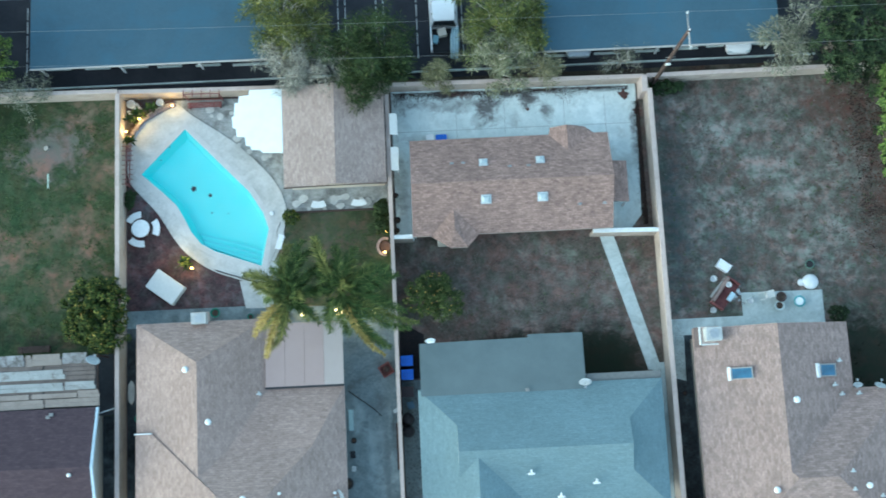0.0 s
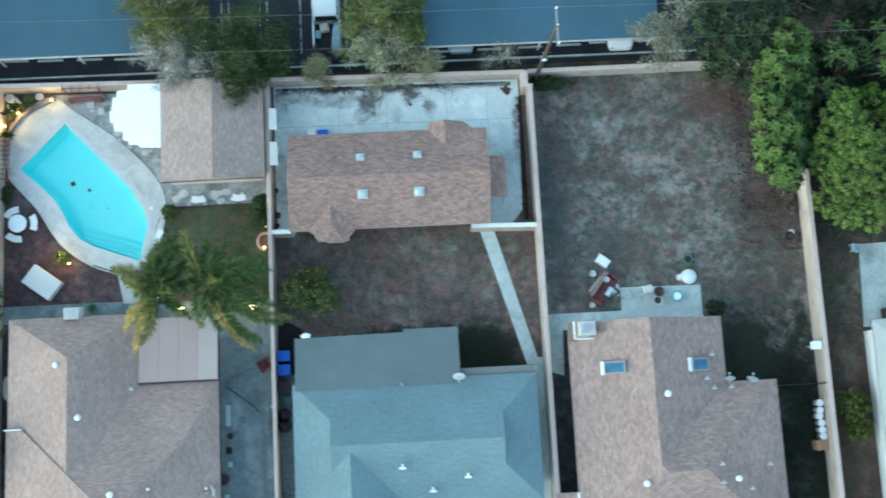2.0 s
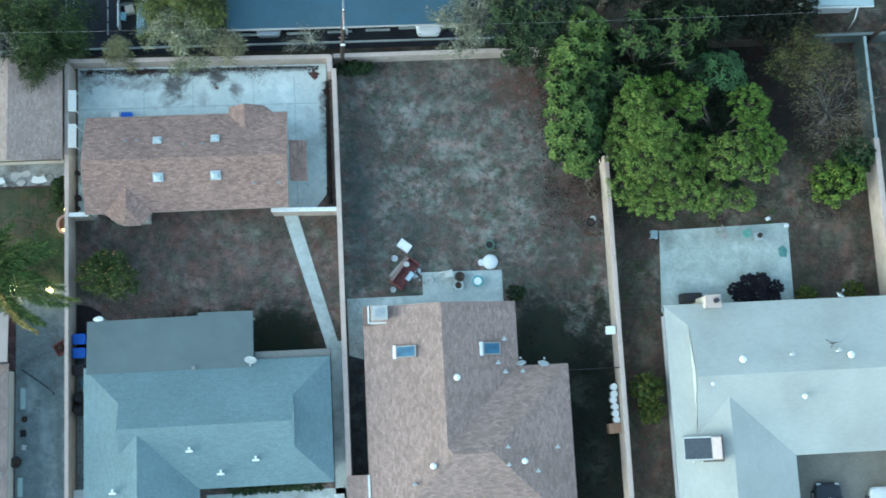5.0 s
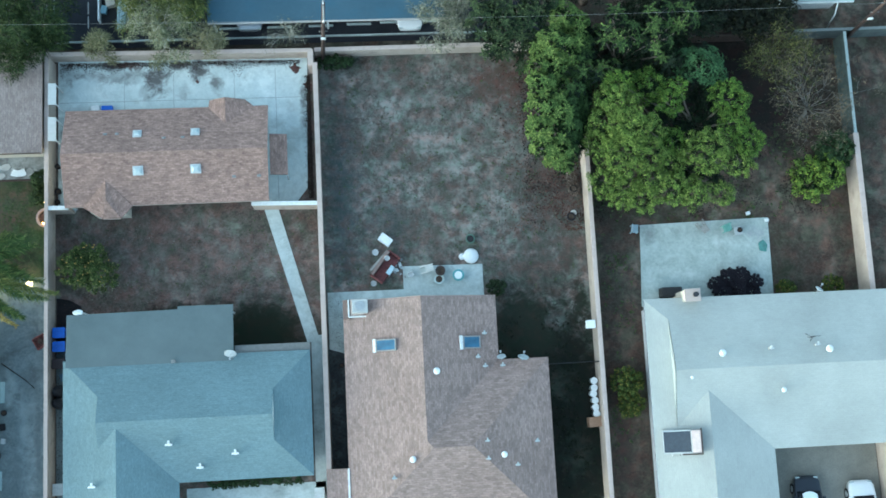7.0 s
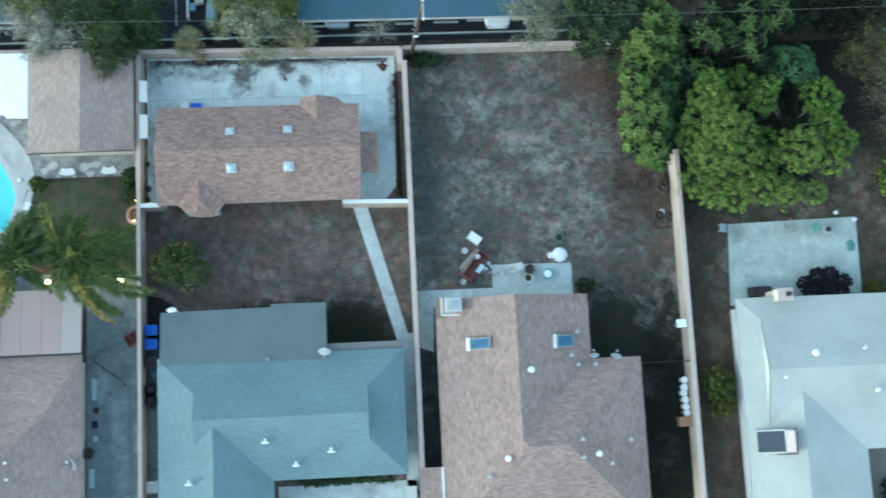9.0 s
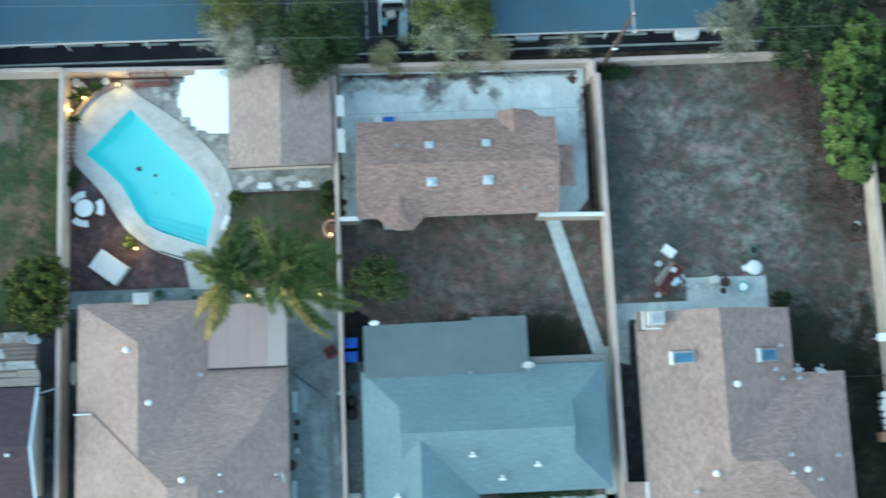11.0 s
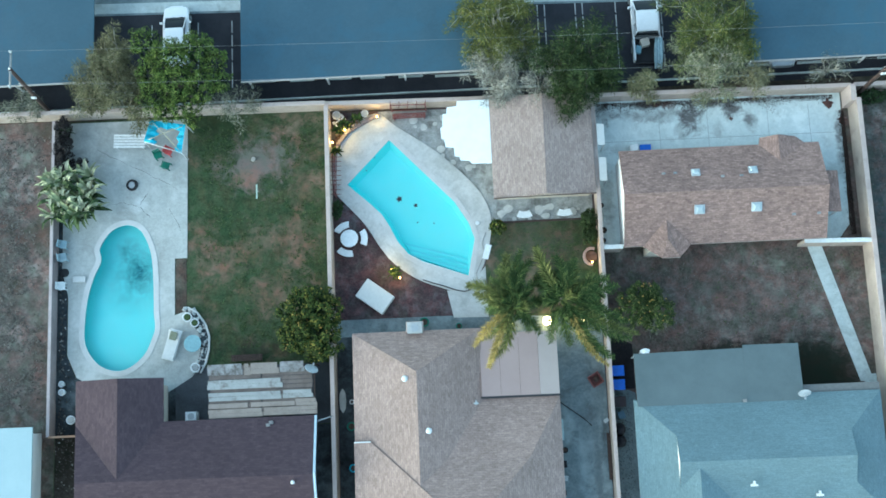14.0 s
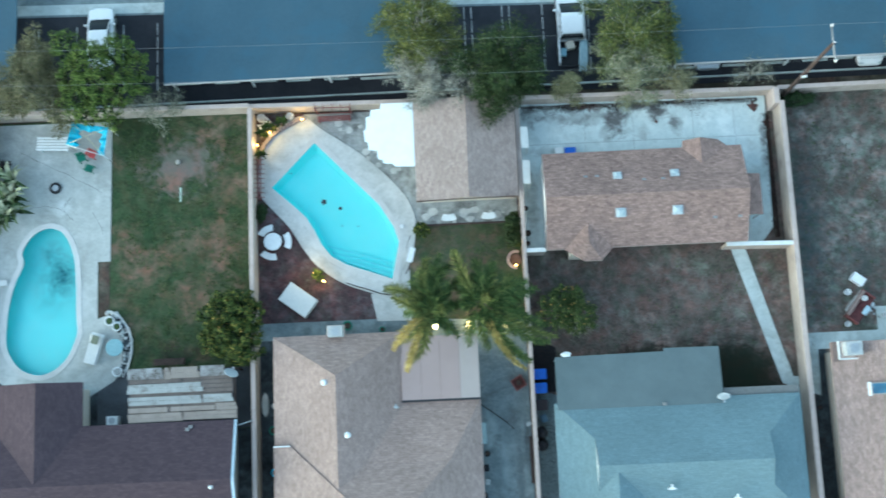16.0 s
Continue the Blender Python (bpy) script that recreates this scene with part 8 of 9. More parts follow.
def plastic_chair(x, y, z, turn, material, label, tipped=False):
    ob = thing("plastic_chair", label, "chair", "plastic chairs", at=(x, y, z), turn=turn)
    if tipped:
        ob.matrix_basis = pose(x, y, z + 0.28, 84, 0, turn)
    part("seat", box(bmesh.new(), -0.26, -0.24, 0.4, 0.26, 0.24, 0.44, 0.015), material, ob)
    bm = bmesh.new()
    for i in range(4):
        box(bm, -0.24 + i * 0.125, 0.22, 0.44, -0.15 + i * 0.125, 0.26, 0.85)
    box(bm, -0.26, 0.215, 0.85, 0.26, 0.265, 0.92, 0.01)
    part("backrest", bm, material, ob)
    for sx in (-0.23, 0.23):
        part("armrest", box(bmesh.new(), sx - 0.03, -0.22, 0.62, sx + 0.03, 0.24, 0.66, 0.01), material, ob)
        for sy in (-0.21, 0.21):
            part("leg", box(bmesh.new(), sx - 0.03, sy - 0.03, 0, sx + 0.03, sy + 0.03, 0.4, 0.006), material, ob)


plastic_chair(21.5, 1.7, 0.04, 100, CANVAS, "off-white chair lying on the patio", True)
plastic_chair(-39.05, 5.9, 0.03, 90, WHITE, "white plastic chair beside the wall")
plastic_chair(-39.0, 8.75, 0.03, 80, plain("pale_blue_plastic", (0.30, 0.40, 0.44), 0.5), "pale blue chair beside the wall")
plastic_chair(-39.0, 7.85, 0.03, 100, plain("pale_blue_plastic_worn", (0.34, 0.42, 0.45), 0.5), "pale blue chair beside the wall")
plastic_chair(-32.5, 14.7, 0.03, 20, GREEN_PL, "green folding chair under the canopy frame")
plastic_chair(-31.95, 13.95, 0.03, 160, GREEN_PL, "green folding chair on the deck")
plastic_chair(-31.75, 14.95, 0.03, 60, RED_FAB, "red folding chair under the canopy frame")
plastic_chair(36.3, 3.9, 0.05, 85, plain("grey_blue_plastic", (0.33, 0.42, 0.46), 0.5), "grey-blue chair at the slab's corner")
plastic_chair(40.85, 4.25, 0.05, 30, OLD_BOARD, "bleached wooden chair tipped over at the slab's edge", True)
plastic_chair(42.75, 3.7, 0.05, 15, plain("grey_green_plastic_chair", (0.16, 0.33, 0.28), 0.5), "grey-green plastic chair on the slab")
stand = thing("plant_stand", "small pale square stand on the slab", "stand", at=(43.55, 3.5, 0.05), turn=8)
part("top", box(bmesh.new(), -0.28, -0.28, 0.36, 0.28, 0.28, 0.4, 0.01), GREY_TRIM, stand)
for x in (-0.23, 0.23):
    for y in (-0.23, 0.23):
        part("leg", box(bmesh.new(), x - 0.03, y - 0.03, 0, x + 0.03, y + 0.03, 0.36), GREY_TRIM, stand)
pot(43.58, 3.52, 0.17, 0.26, BLACK_BIN, "small black pot on a pale stand", 0.45)
tagged(part("ground_cloth", prism(bmesh.new(), [(45.05, 2.1), (45.5, 2.0), (45.62, 2.5), (45.35, 2.85), (45.0, 2.65)], 0.05, 0.13), plain("faded_green_cloth", (0.10, 0.22, 0.20), 0.7, vary=0.3)), "folded green plastic cloth on the slab", "cloth")

# things round the kidney pool
gz = thing("canopy_frame", "collapsed turquoise canopy on a pale frame", "canopy", at=(0, 0, 0))
crn = [Vector(p) for p in ((-33.05, 15.3, 1.9), (-32.6, 16.75, 2.0), (-30.15, 16.3, 2.0), (-30.5, 14.4, 1.8))]
for i in range(4):
    a, b = crn[i], crn[(i + 1) % 4]
    part("side_bar", tube(bmesh.new(), [a, b], [0.03, 0.03], 6), TRIM, gz)
    part("post", tube(bmesh.new(), [(a.x, a.y, 0.03), a], [0.03, 0.03], 6), TRIM, gz)
mid = sum(crn, Vector()) / 4 + Vector((0, 0, 0.35))
for a in crn:
    part("roof_bar", tube(bmesh.new(), [a, mid], [0.022, 0.022], 5), plain("yellowed_bar", (0.55, 0.52, 0.35), 0.5), gz)
for i, wdt in ((0, 0.8), (1, 0.45), (2, 0.55)):
    a, b = crn[i], crn[(i + 1) % 4]
    inn = (mid - (a + b) / 2).normalized() * wdt
    bm = bmesh.new()
    rows = []
    for s in range(9):
        p = a.lerp(b, s / 8)
        sag = 0.1 * math.sin(s * 1.9)
        rows.append((bm.verts.new(p + Vector((0, 0, 0.04))), bm.verts.new(p + inn * (0.55 + 0.2 * math.sin(s * 1.3)) + Vector((0, 0, -0.1 + sag))), bm.verts.new(p + inn * (0.9 + 0.25 * math.sin(s * 2.1)) + Vector((0, 0, -0.35)))))
    for q, r in zip(rows, rows[1:]):
        for j in (0, 1):
            bm.faces.new((q[j], q[j + 1], r[j + 1], r[j]))
    ob = part("fabric", bm, TEAL_FAB, gz)
    ob.modifiers.new("thick", "SOLIDIFY").thickness = 0.012
lb = thing("long_table", "weathered white slatted table beside the canopy", "table", at=(-34.4, 15.75, 0.03), turn=-3)
for i in range(5):
    part("slat", box(bmesh.new(), -1.1, -0.5 + i * 0.2, 0.68, 1.1, -0.36 + i * 0.2, 0.72, 0.006), TRIM, lb)
for x in (-0.9, 0.9):
    for y in (-0.42, 0.42):
        part("leg", box(bmesh.new(), x - 0.04, y - 0.04, 0, x + 0.04, y + 0.04, 0.68), TRIM, lb)
ty = thing("discarded_tyre", "black discarded tyre lying on the deck", "tyre", at=(-34.4, 12.75, 0.03))
part("tread", lathe(bmesh.new(), 0, 0, [(0.24, 0.0), (0.36, 0.0), (0.4, 0.06), (0.4, 0.14), (0.36, 0.2), (0.24, 0.2), (0.22, 0.1), (0.24, 0.0)][:-1], 24), BLACK, ty)
part("rim", lathe(bmesh.new(), 0, 0, [(0.21, 0.04), (0.23, 0.18), (0.15, 0.14), (0.05, 0.15)], 18), METAL, ty)
ln = thing("sun_lounger", "white padded sun lounger beside the pool", "lounger", at=(-31.55, 1.6, 0.03), turn=73)
part("frame", box(bmesh.new(), -1.05, -0.42, 0.24, 1.05, 0.42, 0.32, 0.02), TRIM, ln)
part("mattress", box(bmesh.new(), -1.02, -0.4, 0.321, 0.35, 0.4, 0.45, 0.04), CANVAS, ln)
bm = box(bmesh.new(), 0.36, -0.4, 0.321, 1.02, 0.4, 0.45, 0.04)
bmesh.ops.rotate(bm, verts=bm.verts, cent=(0.36, 0, 0.33), matrix=Matrix.Rotation(radians(-24), 3, "Y"))
part("backrest", bm, CANVAS, ln)
for x in (-0.9, 0.9):
    for y in (-0.36, 0.36):
        part("leg", box(bmesh.new(), x - 0.03, y - 0.03, 0, x + 0.03, y + 0.03, 0.24), TRIM, ln)
tagged(part("folded_towel", box(bmesh.new(), -0.28, -0.24, 0, 0.28, 0.24, 0.06, 0.02, pose(-31.35, 2.15, 0.72, 0, 0, 73)), plain("olive_towel", (0.18, 0.19, 0.13), 0.9)), "folded olive towel on the lounger", "towel")
round_table(-30.1, 1.6, 0.58, 0.6, plain("blue_grey_tabletop", (0.22, 0.36, 0.39), 0.5), "round blue-grey garden table by the pool")
rngs = random.Random(21)
edge = thing("bed_kerb", "thin curved pale kerb round a planting bed", "kerb", kind="structure")
ring = [(-30.55, 4.1), (-29.9, 3.7), (-29.35, 2.9), (-29.1, 2.1), (-29.12, 1.2), (-29.35, 0.3), (-29.7, -0.35)]
for a, c in zip(ring, ring[1:]):
    d = (Vector(c) - Vector(a)).normalized()
    q = Vector((-d.y, d.x)) * 0.06
    part("kerb_piece", prism(bmesh.new(), [(a[0] - q.x, a[1] - q.y), (c[0] - q.x, c[1] - q.y), (c[0] + q.x, c[1] + q.y), (a[0] + q.x, a[1] + q.y)], 0, 0.16), COPING, edge)
ground_sheet("planting_bed", [(x - 0.06, y) for x, y in ring[::-1]] + [(-30.7, 3.6), (-30.2, 2.9), (-29.75, 2.2), (-29.7, 1.2), (-29.9, 0.4), (-30.2, -0.1)], [], 0.045, ALLEY, "dark stony planting bed beside the pool deck", 0.01)
for i in range(110):
    a = rngs.random()
    k = a * (len(ring) - 1)
    j = min(int(k), len(ring) - 2)
    x, y = ring[j][0] + (ring[j + 1][0] - ring[j][0]) * (k - j) - rngs.uniform(0.1, 0.62), ring[j][1] + (ring[j + 1][1] - ring[j][1]) * (k - j)
    r = rngs.uniform(0.035, 0.11)
    ob = tagged(part("garden_stone", lathe(bmesh.new(), 0, 0, [(r, 0), (r, r * 0.7), (r * 0.5, r * 1.1)], 7), rngs.choice((COPING, SLAB, DECK, DULL_METAL))), "pale rounded stone in the planting bed", "stone", "bed stones")
    ob.location = (x, y, 0.03)
pot(-30.5, 3.4, 0.3, 0.45, WHITE, "white pot in the stone-edged bed", 0.03, fill=LEAF_DEEP)
pot(-30.0, 3.0, 0.28, 0.45, WHITE, "white pot in the stone-edged bed", 0.03, fill=LEAF_DEEP)
pot(-29.95, 0.0, 0.3, 0.5, WHITE, "white pot at the end of the bed", 0.03, fill=GRAVEL)
pot(-39.0, -0.7, 0.2, 0.35, WHITE, "white pot on the strip by the wall", fill=COPING)
pot(-38.95, -1.25, 0.22, 0.4, WHITE, "white pot on the strip by the wall", fill=COPING)
wh = thing("spare_wheel", "black spare wheel leaning by the wall", "wheel", at=(-39.0, 6.85, 0.03))
part("tread", lathe(bmesh.new(), 0, 0, [(0.2, 0.0), (0.28, 0.0), (0.3, 0.08), (0.28, 0.17), (0.2, 0.17)], 18), BLACK, wh)
part("rim", lathe(bmesh.new(), 0, 0, [(0.19, 0.05), (0.19, 0.14), (0.05, 0.12)], 14), METAL, wh)
tagged(part("diving_block", box(bmesh.new(), -38.4, 6.15, 0.03, -37.55, 6.55, 0.2, 0.02), COPING), "pale concrete block at the pool's edge", "block")
st = thing("tree_stump", "old cut stump on a bare patch of lawn", "stump", at=(-25.98, 14.2, 0))
part("wood", lathe(bmesh.new(), 0, 0, [(0.2, -0.05), (0.15, 0.1), (0.14, 0.14)], 12), PALE_BARK, st)
spr = thing("sprinkler", "pale sprinkler on a stake in the lawn", "sprinkler", at=(-25.7, 11.9, 0))
part("stake", cyl(bmesh.new(), 0, 0, 0, 0.4, 0.02, None, 8), METAL, spr)
part("arm", box(bmesh.new(), -0.05, -0.6, 0.4, 0.05, 0.4, 0.45, 0.01), plain("pale_green_plastic", (0.40, 0.50, 0.42), 0.5), spr)


# wheeled bins, drums and boxes
def bin_cart(x, y, turn, material, label):
    ob = thing("wheeled_bin", label, "bin", "wheeled bins", at=(x, y, 0), turn=turn)
    bm = bmesh.new()
    lo = [bm.verts.new(p) for p in ((-0.24, -0.26, 0.05), (0.24, -0.26, 0.05), (0.24, 0.26, 0.05), (-0.24, 0.26, 0.05))]
    up = [bm.verts.new(p) for p in ((-0.31, -0.36, 0.98), (0.31, -0.36, 0.98), (0.31, 0.36, 0.98), (-0.31, 0.36, 0.98))]
    for i in range(4):
        bm.faces.new((lo[i], lo[(i + 1) % 4], up[(i + 1) % 4], up[i]))
    bm.faces.new(lo[::-1])
    bm.faces.new(up)
    part("body", bm, material, ob)
    bm = box(bmesh.new(), -0.34, -0.4, 0.985, 0.34, 0.4, 1.05, 0.03)
    lid = part("lid", bm, material, ob)
    part("handle", tube(bmesh.new(), [(-0.25, 0.43, 0.98), (0.25, 0.43, 0.98)], [0.02, 0.02], 6), BLACK, lid)
    for sx in (-0.26, 0.26):
        bm = cyl(bmesh.new(), 0, 0, -0.03, 0.03, 0.12, None, 14)
        bmesh.ops.transform(bm, matrix=pose(sx, 0.3, 0.12, 0, 90, 0), verts=bm.verts)
        part("wheel", bm, BLACK, ob)


bin_cart(-2.08, -1.45, 90, BLUE_BIN, "blue wheeled recycling bin by the wall")
bin_cart(-2.08, -2.35, 90, BLUE_BIN, "blue wheeled recycling bin by the wall")
bin_cart(-2.1, -3.45, 90, plain("dark_brown_plastic", (0.026, 0.017, 0.02), 0.6, vary=0.2), "dark brown wheeled bin by the wall")
def rubbish_bag(x, y, r, label, seed):
    ob = thing("rubbish_bag", label, "bag", at=(x, y, 0))
    bm = bmesh.new()
    bmesh.ops.create_icosphere(bm, subdivisions=3, radius=r)
    for v in bm.verts:
        q = v.co / r
        v.co = Vector((q.x * r, q.y * r, max(-0.45, q.z) * 0.95)) * (1 + 0.09 * noise.noise(q * 2.5 + Vector((seed, 0, 0))))
    bmesh.ops.translate(bm, verts=bm.verts, vec=(0, 0, 0.46))
    part("sack", bm, BLACK_BIN, ob)
    part("knot", lathe(bmesh.new(), 0, 0, [(0.03, 1.28), (0.05, 1.36), (0.09, 1.46), (0.02, 1.47)], 8), BLACK_BIN, ob)


rubbish_bag(-2.17, -5.2, 0.4, "full black rubbish bag by the wall", 1.0)
rubbish_bag(-2.17, -5.98, 0.4, "full black rubbish bag by the wall", 5.0)
crate(-1.95, -4.3, 0, 0.4, 0.45, 0.35, 15, plain("dusty_blue_plastic", (0.10, 0.17, 0.24), 0.6), "dusty blue box behind the bins")
for i, (x, y) in enumerate(((32.7, -6.25), (32.68, -6.72), (32.6, -7.1), (32.68, -7.55), (32.68, -8.0), (32.72, -8.42))):
    ob = thing("paint_bucket", "white lidded paint bucket beside the wall", "bucket", "paint buckets", at=(x, y, 0))
    part("pail", lathe(bmesh.new(), 0, 0, [(0.19, 0), (0.22, 0.7), (0.22, 0.72)], 18), WHITE, ob)
    part("lid", lathe(bmesh.new(), 0, 0, [(0.235, 0.721), (0.235, 0.76), (0.2, 0.765), (0.19, 0.75)], 18), WHITE, ob)
gate = thing("side_gate", "thin wire gate between house and block wall", "gate", at=(29.5, -5.0, 0))
for z in (0.15, 1.45):
    part("rail", tube(bmesh.new(), [(0, 0, z), (3.5, 0.02, z)], [0.012, 0.012], 6), DARK_METAL, gate)
for i in range(15):
    part("wire", tube(bmesh.new(), [(0.1 + i * 0.24, 0, 0.15), (0.1 + i * 0.24, 0, 1.45)], [0.005, 0.005], 4), DARK_METAL, gate)
for x in (0.02, 3.46):
    part("post", cyl(bmesh.new(), x, 0, -0.05, 1.6, 0.035, None, 8), DARK_METAL, gate)
ant = thing("roof_antenna", "dark tripod antenna base on the pale roof", "antenna", at=(46.65, -4.2, 3.3))
part("mast", tube(bmesh.new(), [(0, 0, -0.2), (0, 0, 0.75)], [0.03, 0.025], 6), DARK_METAL, ant)
for a in (0.3, 2.4, 4.5):
    part("brace", tube(bmesh.new(), [(0, 0, 0.4), (0.4 * math.cos(a), 0.4 * math.sin(a), -0.1)], [0.018, 0.018], 5), DARK_METAL, ant)
for z in (0.55, 0.7):
    part("element", tube(bmesh.new(), [(-0.42, 0, z), (0.42, 0.05, z)], [0.012, 0.012], 5), DARK_METAL, ant)
crate(32.65, -8.95, 0, 0.95, 0.62, 0.8, 3, WOOD, "brown wooden crate beside the wall", "wooden_crate")
crate(32.55, -2.55, 1.3, 0.55, 0.5, 0.45, 0, WHITE, "white box fixed high on the wall", "meter_box")
part("bracket", box(bmesh.new(), 32.5, -2.6, 0, 32.6, -2.5, 1.3), METAL, bpy.data.objects["meter_box"]).matrix_parent_inverse = bpy.data.objects["meter_box"].matrix_basis.inverted()
crate(-2.15, -11.4, 0, 0.7, 0.7, 0.75, 0, plain("pale_grey_enamel", (0.52, 0.55, 0.55), 0.5), "pale condenser unit by the wall", "condenser")
crate(14.3, -12.6, 0, 0.6, 0.8, 0.75, 0, plain("pale_grey_enamel_b", (0.52, 0.55, 0.55), 0.5), "pale condenser unit by the path", "condenser")
planter = thing("wooden_planter", "square red-brown planter box on the driveway", "planter", at=(-3.47, -1.92, 0.006), turn=30)
for a in range(4):
    bm = box(bmesh.new(), -0.4, 0.33, 0, 0.33, 0.4, 0.32, 0.012)
    bmesh.ops.transform(bm, matrix=pose(0, 0, 0, 0, 0, 90 * a), verts=bm.verts)
    part("side_board", bm, RUST_RED, planter)
part("soil", box(bmesh.new(), -0.325, -0.325, 0.01, 0.325, 0.325, 0.2), surface("red_brown_soil", (0.05, 0.022, 0.02), (0.12, 0.05, 0.045), 4, 18), planter)
part("root_ball", lathe(bmesh.new(), 0.05, 0.02, [(0.2, 0.2), (0.16, 0.3), (0.05, 0.34)], 10), DARK_WOOD, planter)
bm = tube(bmesh.new(), [(-6.0, -3.2, 0.03), (-5.2, -3.8, 0.02), (-4.4, -4.4, 0.02), (-3.9, -4.9, 0.02)], [0.03] * 4, 6)
tagged(part("garden_hose", bm, BLACK), "dark hose lying across the driveway", "hose")
bm = tube(bmesh.new(), [(-14.6, 5.25, 0.06), (-14.0, 5.02, 0.07), (-13.1, 4.72, 0.08), (-12.4, 4.45, 0.08), (-11.8, 4.32, 0.08), (-11.4, 4.45, 0.08)], [0.035] * 6, 6)
tagged(part("garden_hose", bm, BLACK), "dark hose along the pool deck's edge", "hose")
bm = tube(bmesh.new(), [(-10.2, 8.3, 0.07), (-10.5, 7.6, 0.07), (-10.35, 6.9, 0.07), (-10.6, 6.3, 0.07), (-11.0, 5.5, 0.07), (-10.9, 4.9, 0.07)], [0.018] * 6, 6)
tagged(part("garden_hose", bm, DULL_METAL), "thin grey hose lying on the pool deck", "hose")
for x, y, r, m, lab in ((-6.2, -9.1, 0.35, DARK_METAL, "dark barbecue kettle beside the house"), (-5.75, -6.4, 0.18, BLACK_BIN, "dark pot beside the house"), (-19.6, -7.0, 0.25, TEAL_FAB, "pale blue tub beside the house"), (-19.65, -4.3, 0.28, GREEN_PL, "green tub beside the house"), (-19.6, -2.7, 0.15, WHITE, "white pot beside the house"), (-12.3, 2.0, 0.2, GREEN_PL, "green pot at the house wall"), (-14.6, 2.35, 0.3, GREEN_PL, "green tub under the cooler"), (16.0, -4.4, 0.16, BLACK_BIN, "dark pot in the side passage")):
    pot(x, y, r, r * 1.4, m, lab)
for x0, y0, y1 in ((-6.05, -5.75, -4.4), (-6.2, -11.3, -10.1)):
    tagged(part("pale_plank", box(bmesh.new(), x0, y0, 0.01, x0 + 0.3, y1, 0.12, 0.01), plain("pale_blue_board", (0.36, 0.47, 0.48), 0.7)), "pale blue plank lying along the house wall", "plank", "planks by the driveway")
lean_board = thing("surf_board", "pale oval board leaning on the wall", "board", at=(-20.35, -2.6, 0))
bm = lathe(bmesh.new(), 0, 0, [(0.02, -0.8), (0.2, -0.5), (0.24, 0), (0.2, 0.5), (0.02, 0.8)], 12)
bmesh.ops.transform(bm, matrix=pose(0, 0, 0.4, 90, 0, 0) @ Matrix.Diagonal((1, 0.15, 1, 1)), verts=bm.verts)
bmesh.ops.transform(bm, matrix=Matrix.Translation((0, 0, -0.49)) @ pose(0, 0, 0.2, 0, 20, 0), verts=bm.verts)
part("deck", bm, DECK, lean_board)
cl = thing("cloth_bundle", "white cloth bundle at the porch roof's corner", "cloth", at=(-0.75, -0.35, 0))
bm = bmesh.new()
bmesh.ops.create_icosphere(bm, subdivisions=3, radius=0.25)
for v in bm.verts:
    v.co = Vector((v.co.x * 1.3, v.co.y * 0.6, v.co.z * 0.5)) * (1 + 0.4 * noise.noise(v.co * 7))
bmesh.ops.translate(bm, verts=bm.verts, vec=(0.3, 0.0, 2.5))
part("cloth", bm, WHITE, cl)
part("post", box(bmesh.new(), 0.26, 0.02, 0, 0.34, 0.1, 2.45), TRIM, cl)
# lean-to sheets along the side wall of the back house
for y0, y1 in ((13.5, 14.95), (11.05, 12.65)):
    ob = thing("lean_to", "white sheet lean-to against the block wall", "lean-to", "lean-tos by the back house")
    part("roof_sheet", slab([(-2.52, y0, 2.0), (-2.02, y0, 1.88), (-2.02, y1, 1.88), (-2.52, y1, 2.0)], 0.04), CANVAS, ob)
    for y in (y0 + 0.08, y1 - 0.08):
        part("post", box(bmesh.new(), -2.1, y - 0.03, 0, -2.04, y + 0.03, 1.84), TRIM, ob)
crate(0.9, 13.55, 0.01, 0.7, 0.45, 0.3, 0, BLUE_BIN, "blue box behind the back house")
crate(0.15, 13.6, 0.01, 0.5, 0.4, 0.35, 10, WHITE, "white box behind the back house")
for x, y, r in ((-2.35, 9.7, 0.16), (-2.3, 8.0, 0.2), (-2.35, 7.3, 0.16)):
    pot(x, y, r, 0.4, BLACK_BIN, "black pot in the side passage", 0.01)
# rust stains and swept dirt on the concrete yard
STAIN = surface("rusty_dirt", (0.06, 0.03, 0.028), (0.13, 0.075, 0.065), 1.5, 12, 1.0)
for cx, cy, r in ((13.55, 16.15, 0.42), (14.4, 14.9, 0.4), (6.9, 15.4, 0.16)):
    pts = [(cx + r * (0.75 + 0.35 * math.sin(k * 2.1 + cx)) * math.cos(k * math.pi / 7), cy + r * (0.75 + 0.3 * math.cos(k * 1.7)) * math.sin(k * math.pi / 7)) for k in range(14)]
    ground_sheet("rust_stain", pts, [], 0.016, STAIN, "rust-brown stain on pale concrete", 0.005)

# dark things on the slab of the pale house
bbq = thing("barbecue", "dark covered barbecue behind the pale house", "barbecue", at=(38.4, -0.55, 0.05))
part("cover", box(bmesh.new(), -0.7, -0.35, 0.05, 0.7, 0.3, 1.0, 0.08), BLACK, bbq)
part("base", box(bmesh.new(), -0.6, -0.3, 0, 0.6, 0.25, 0.049), DARK_METAL, bbq)
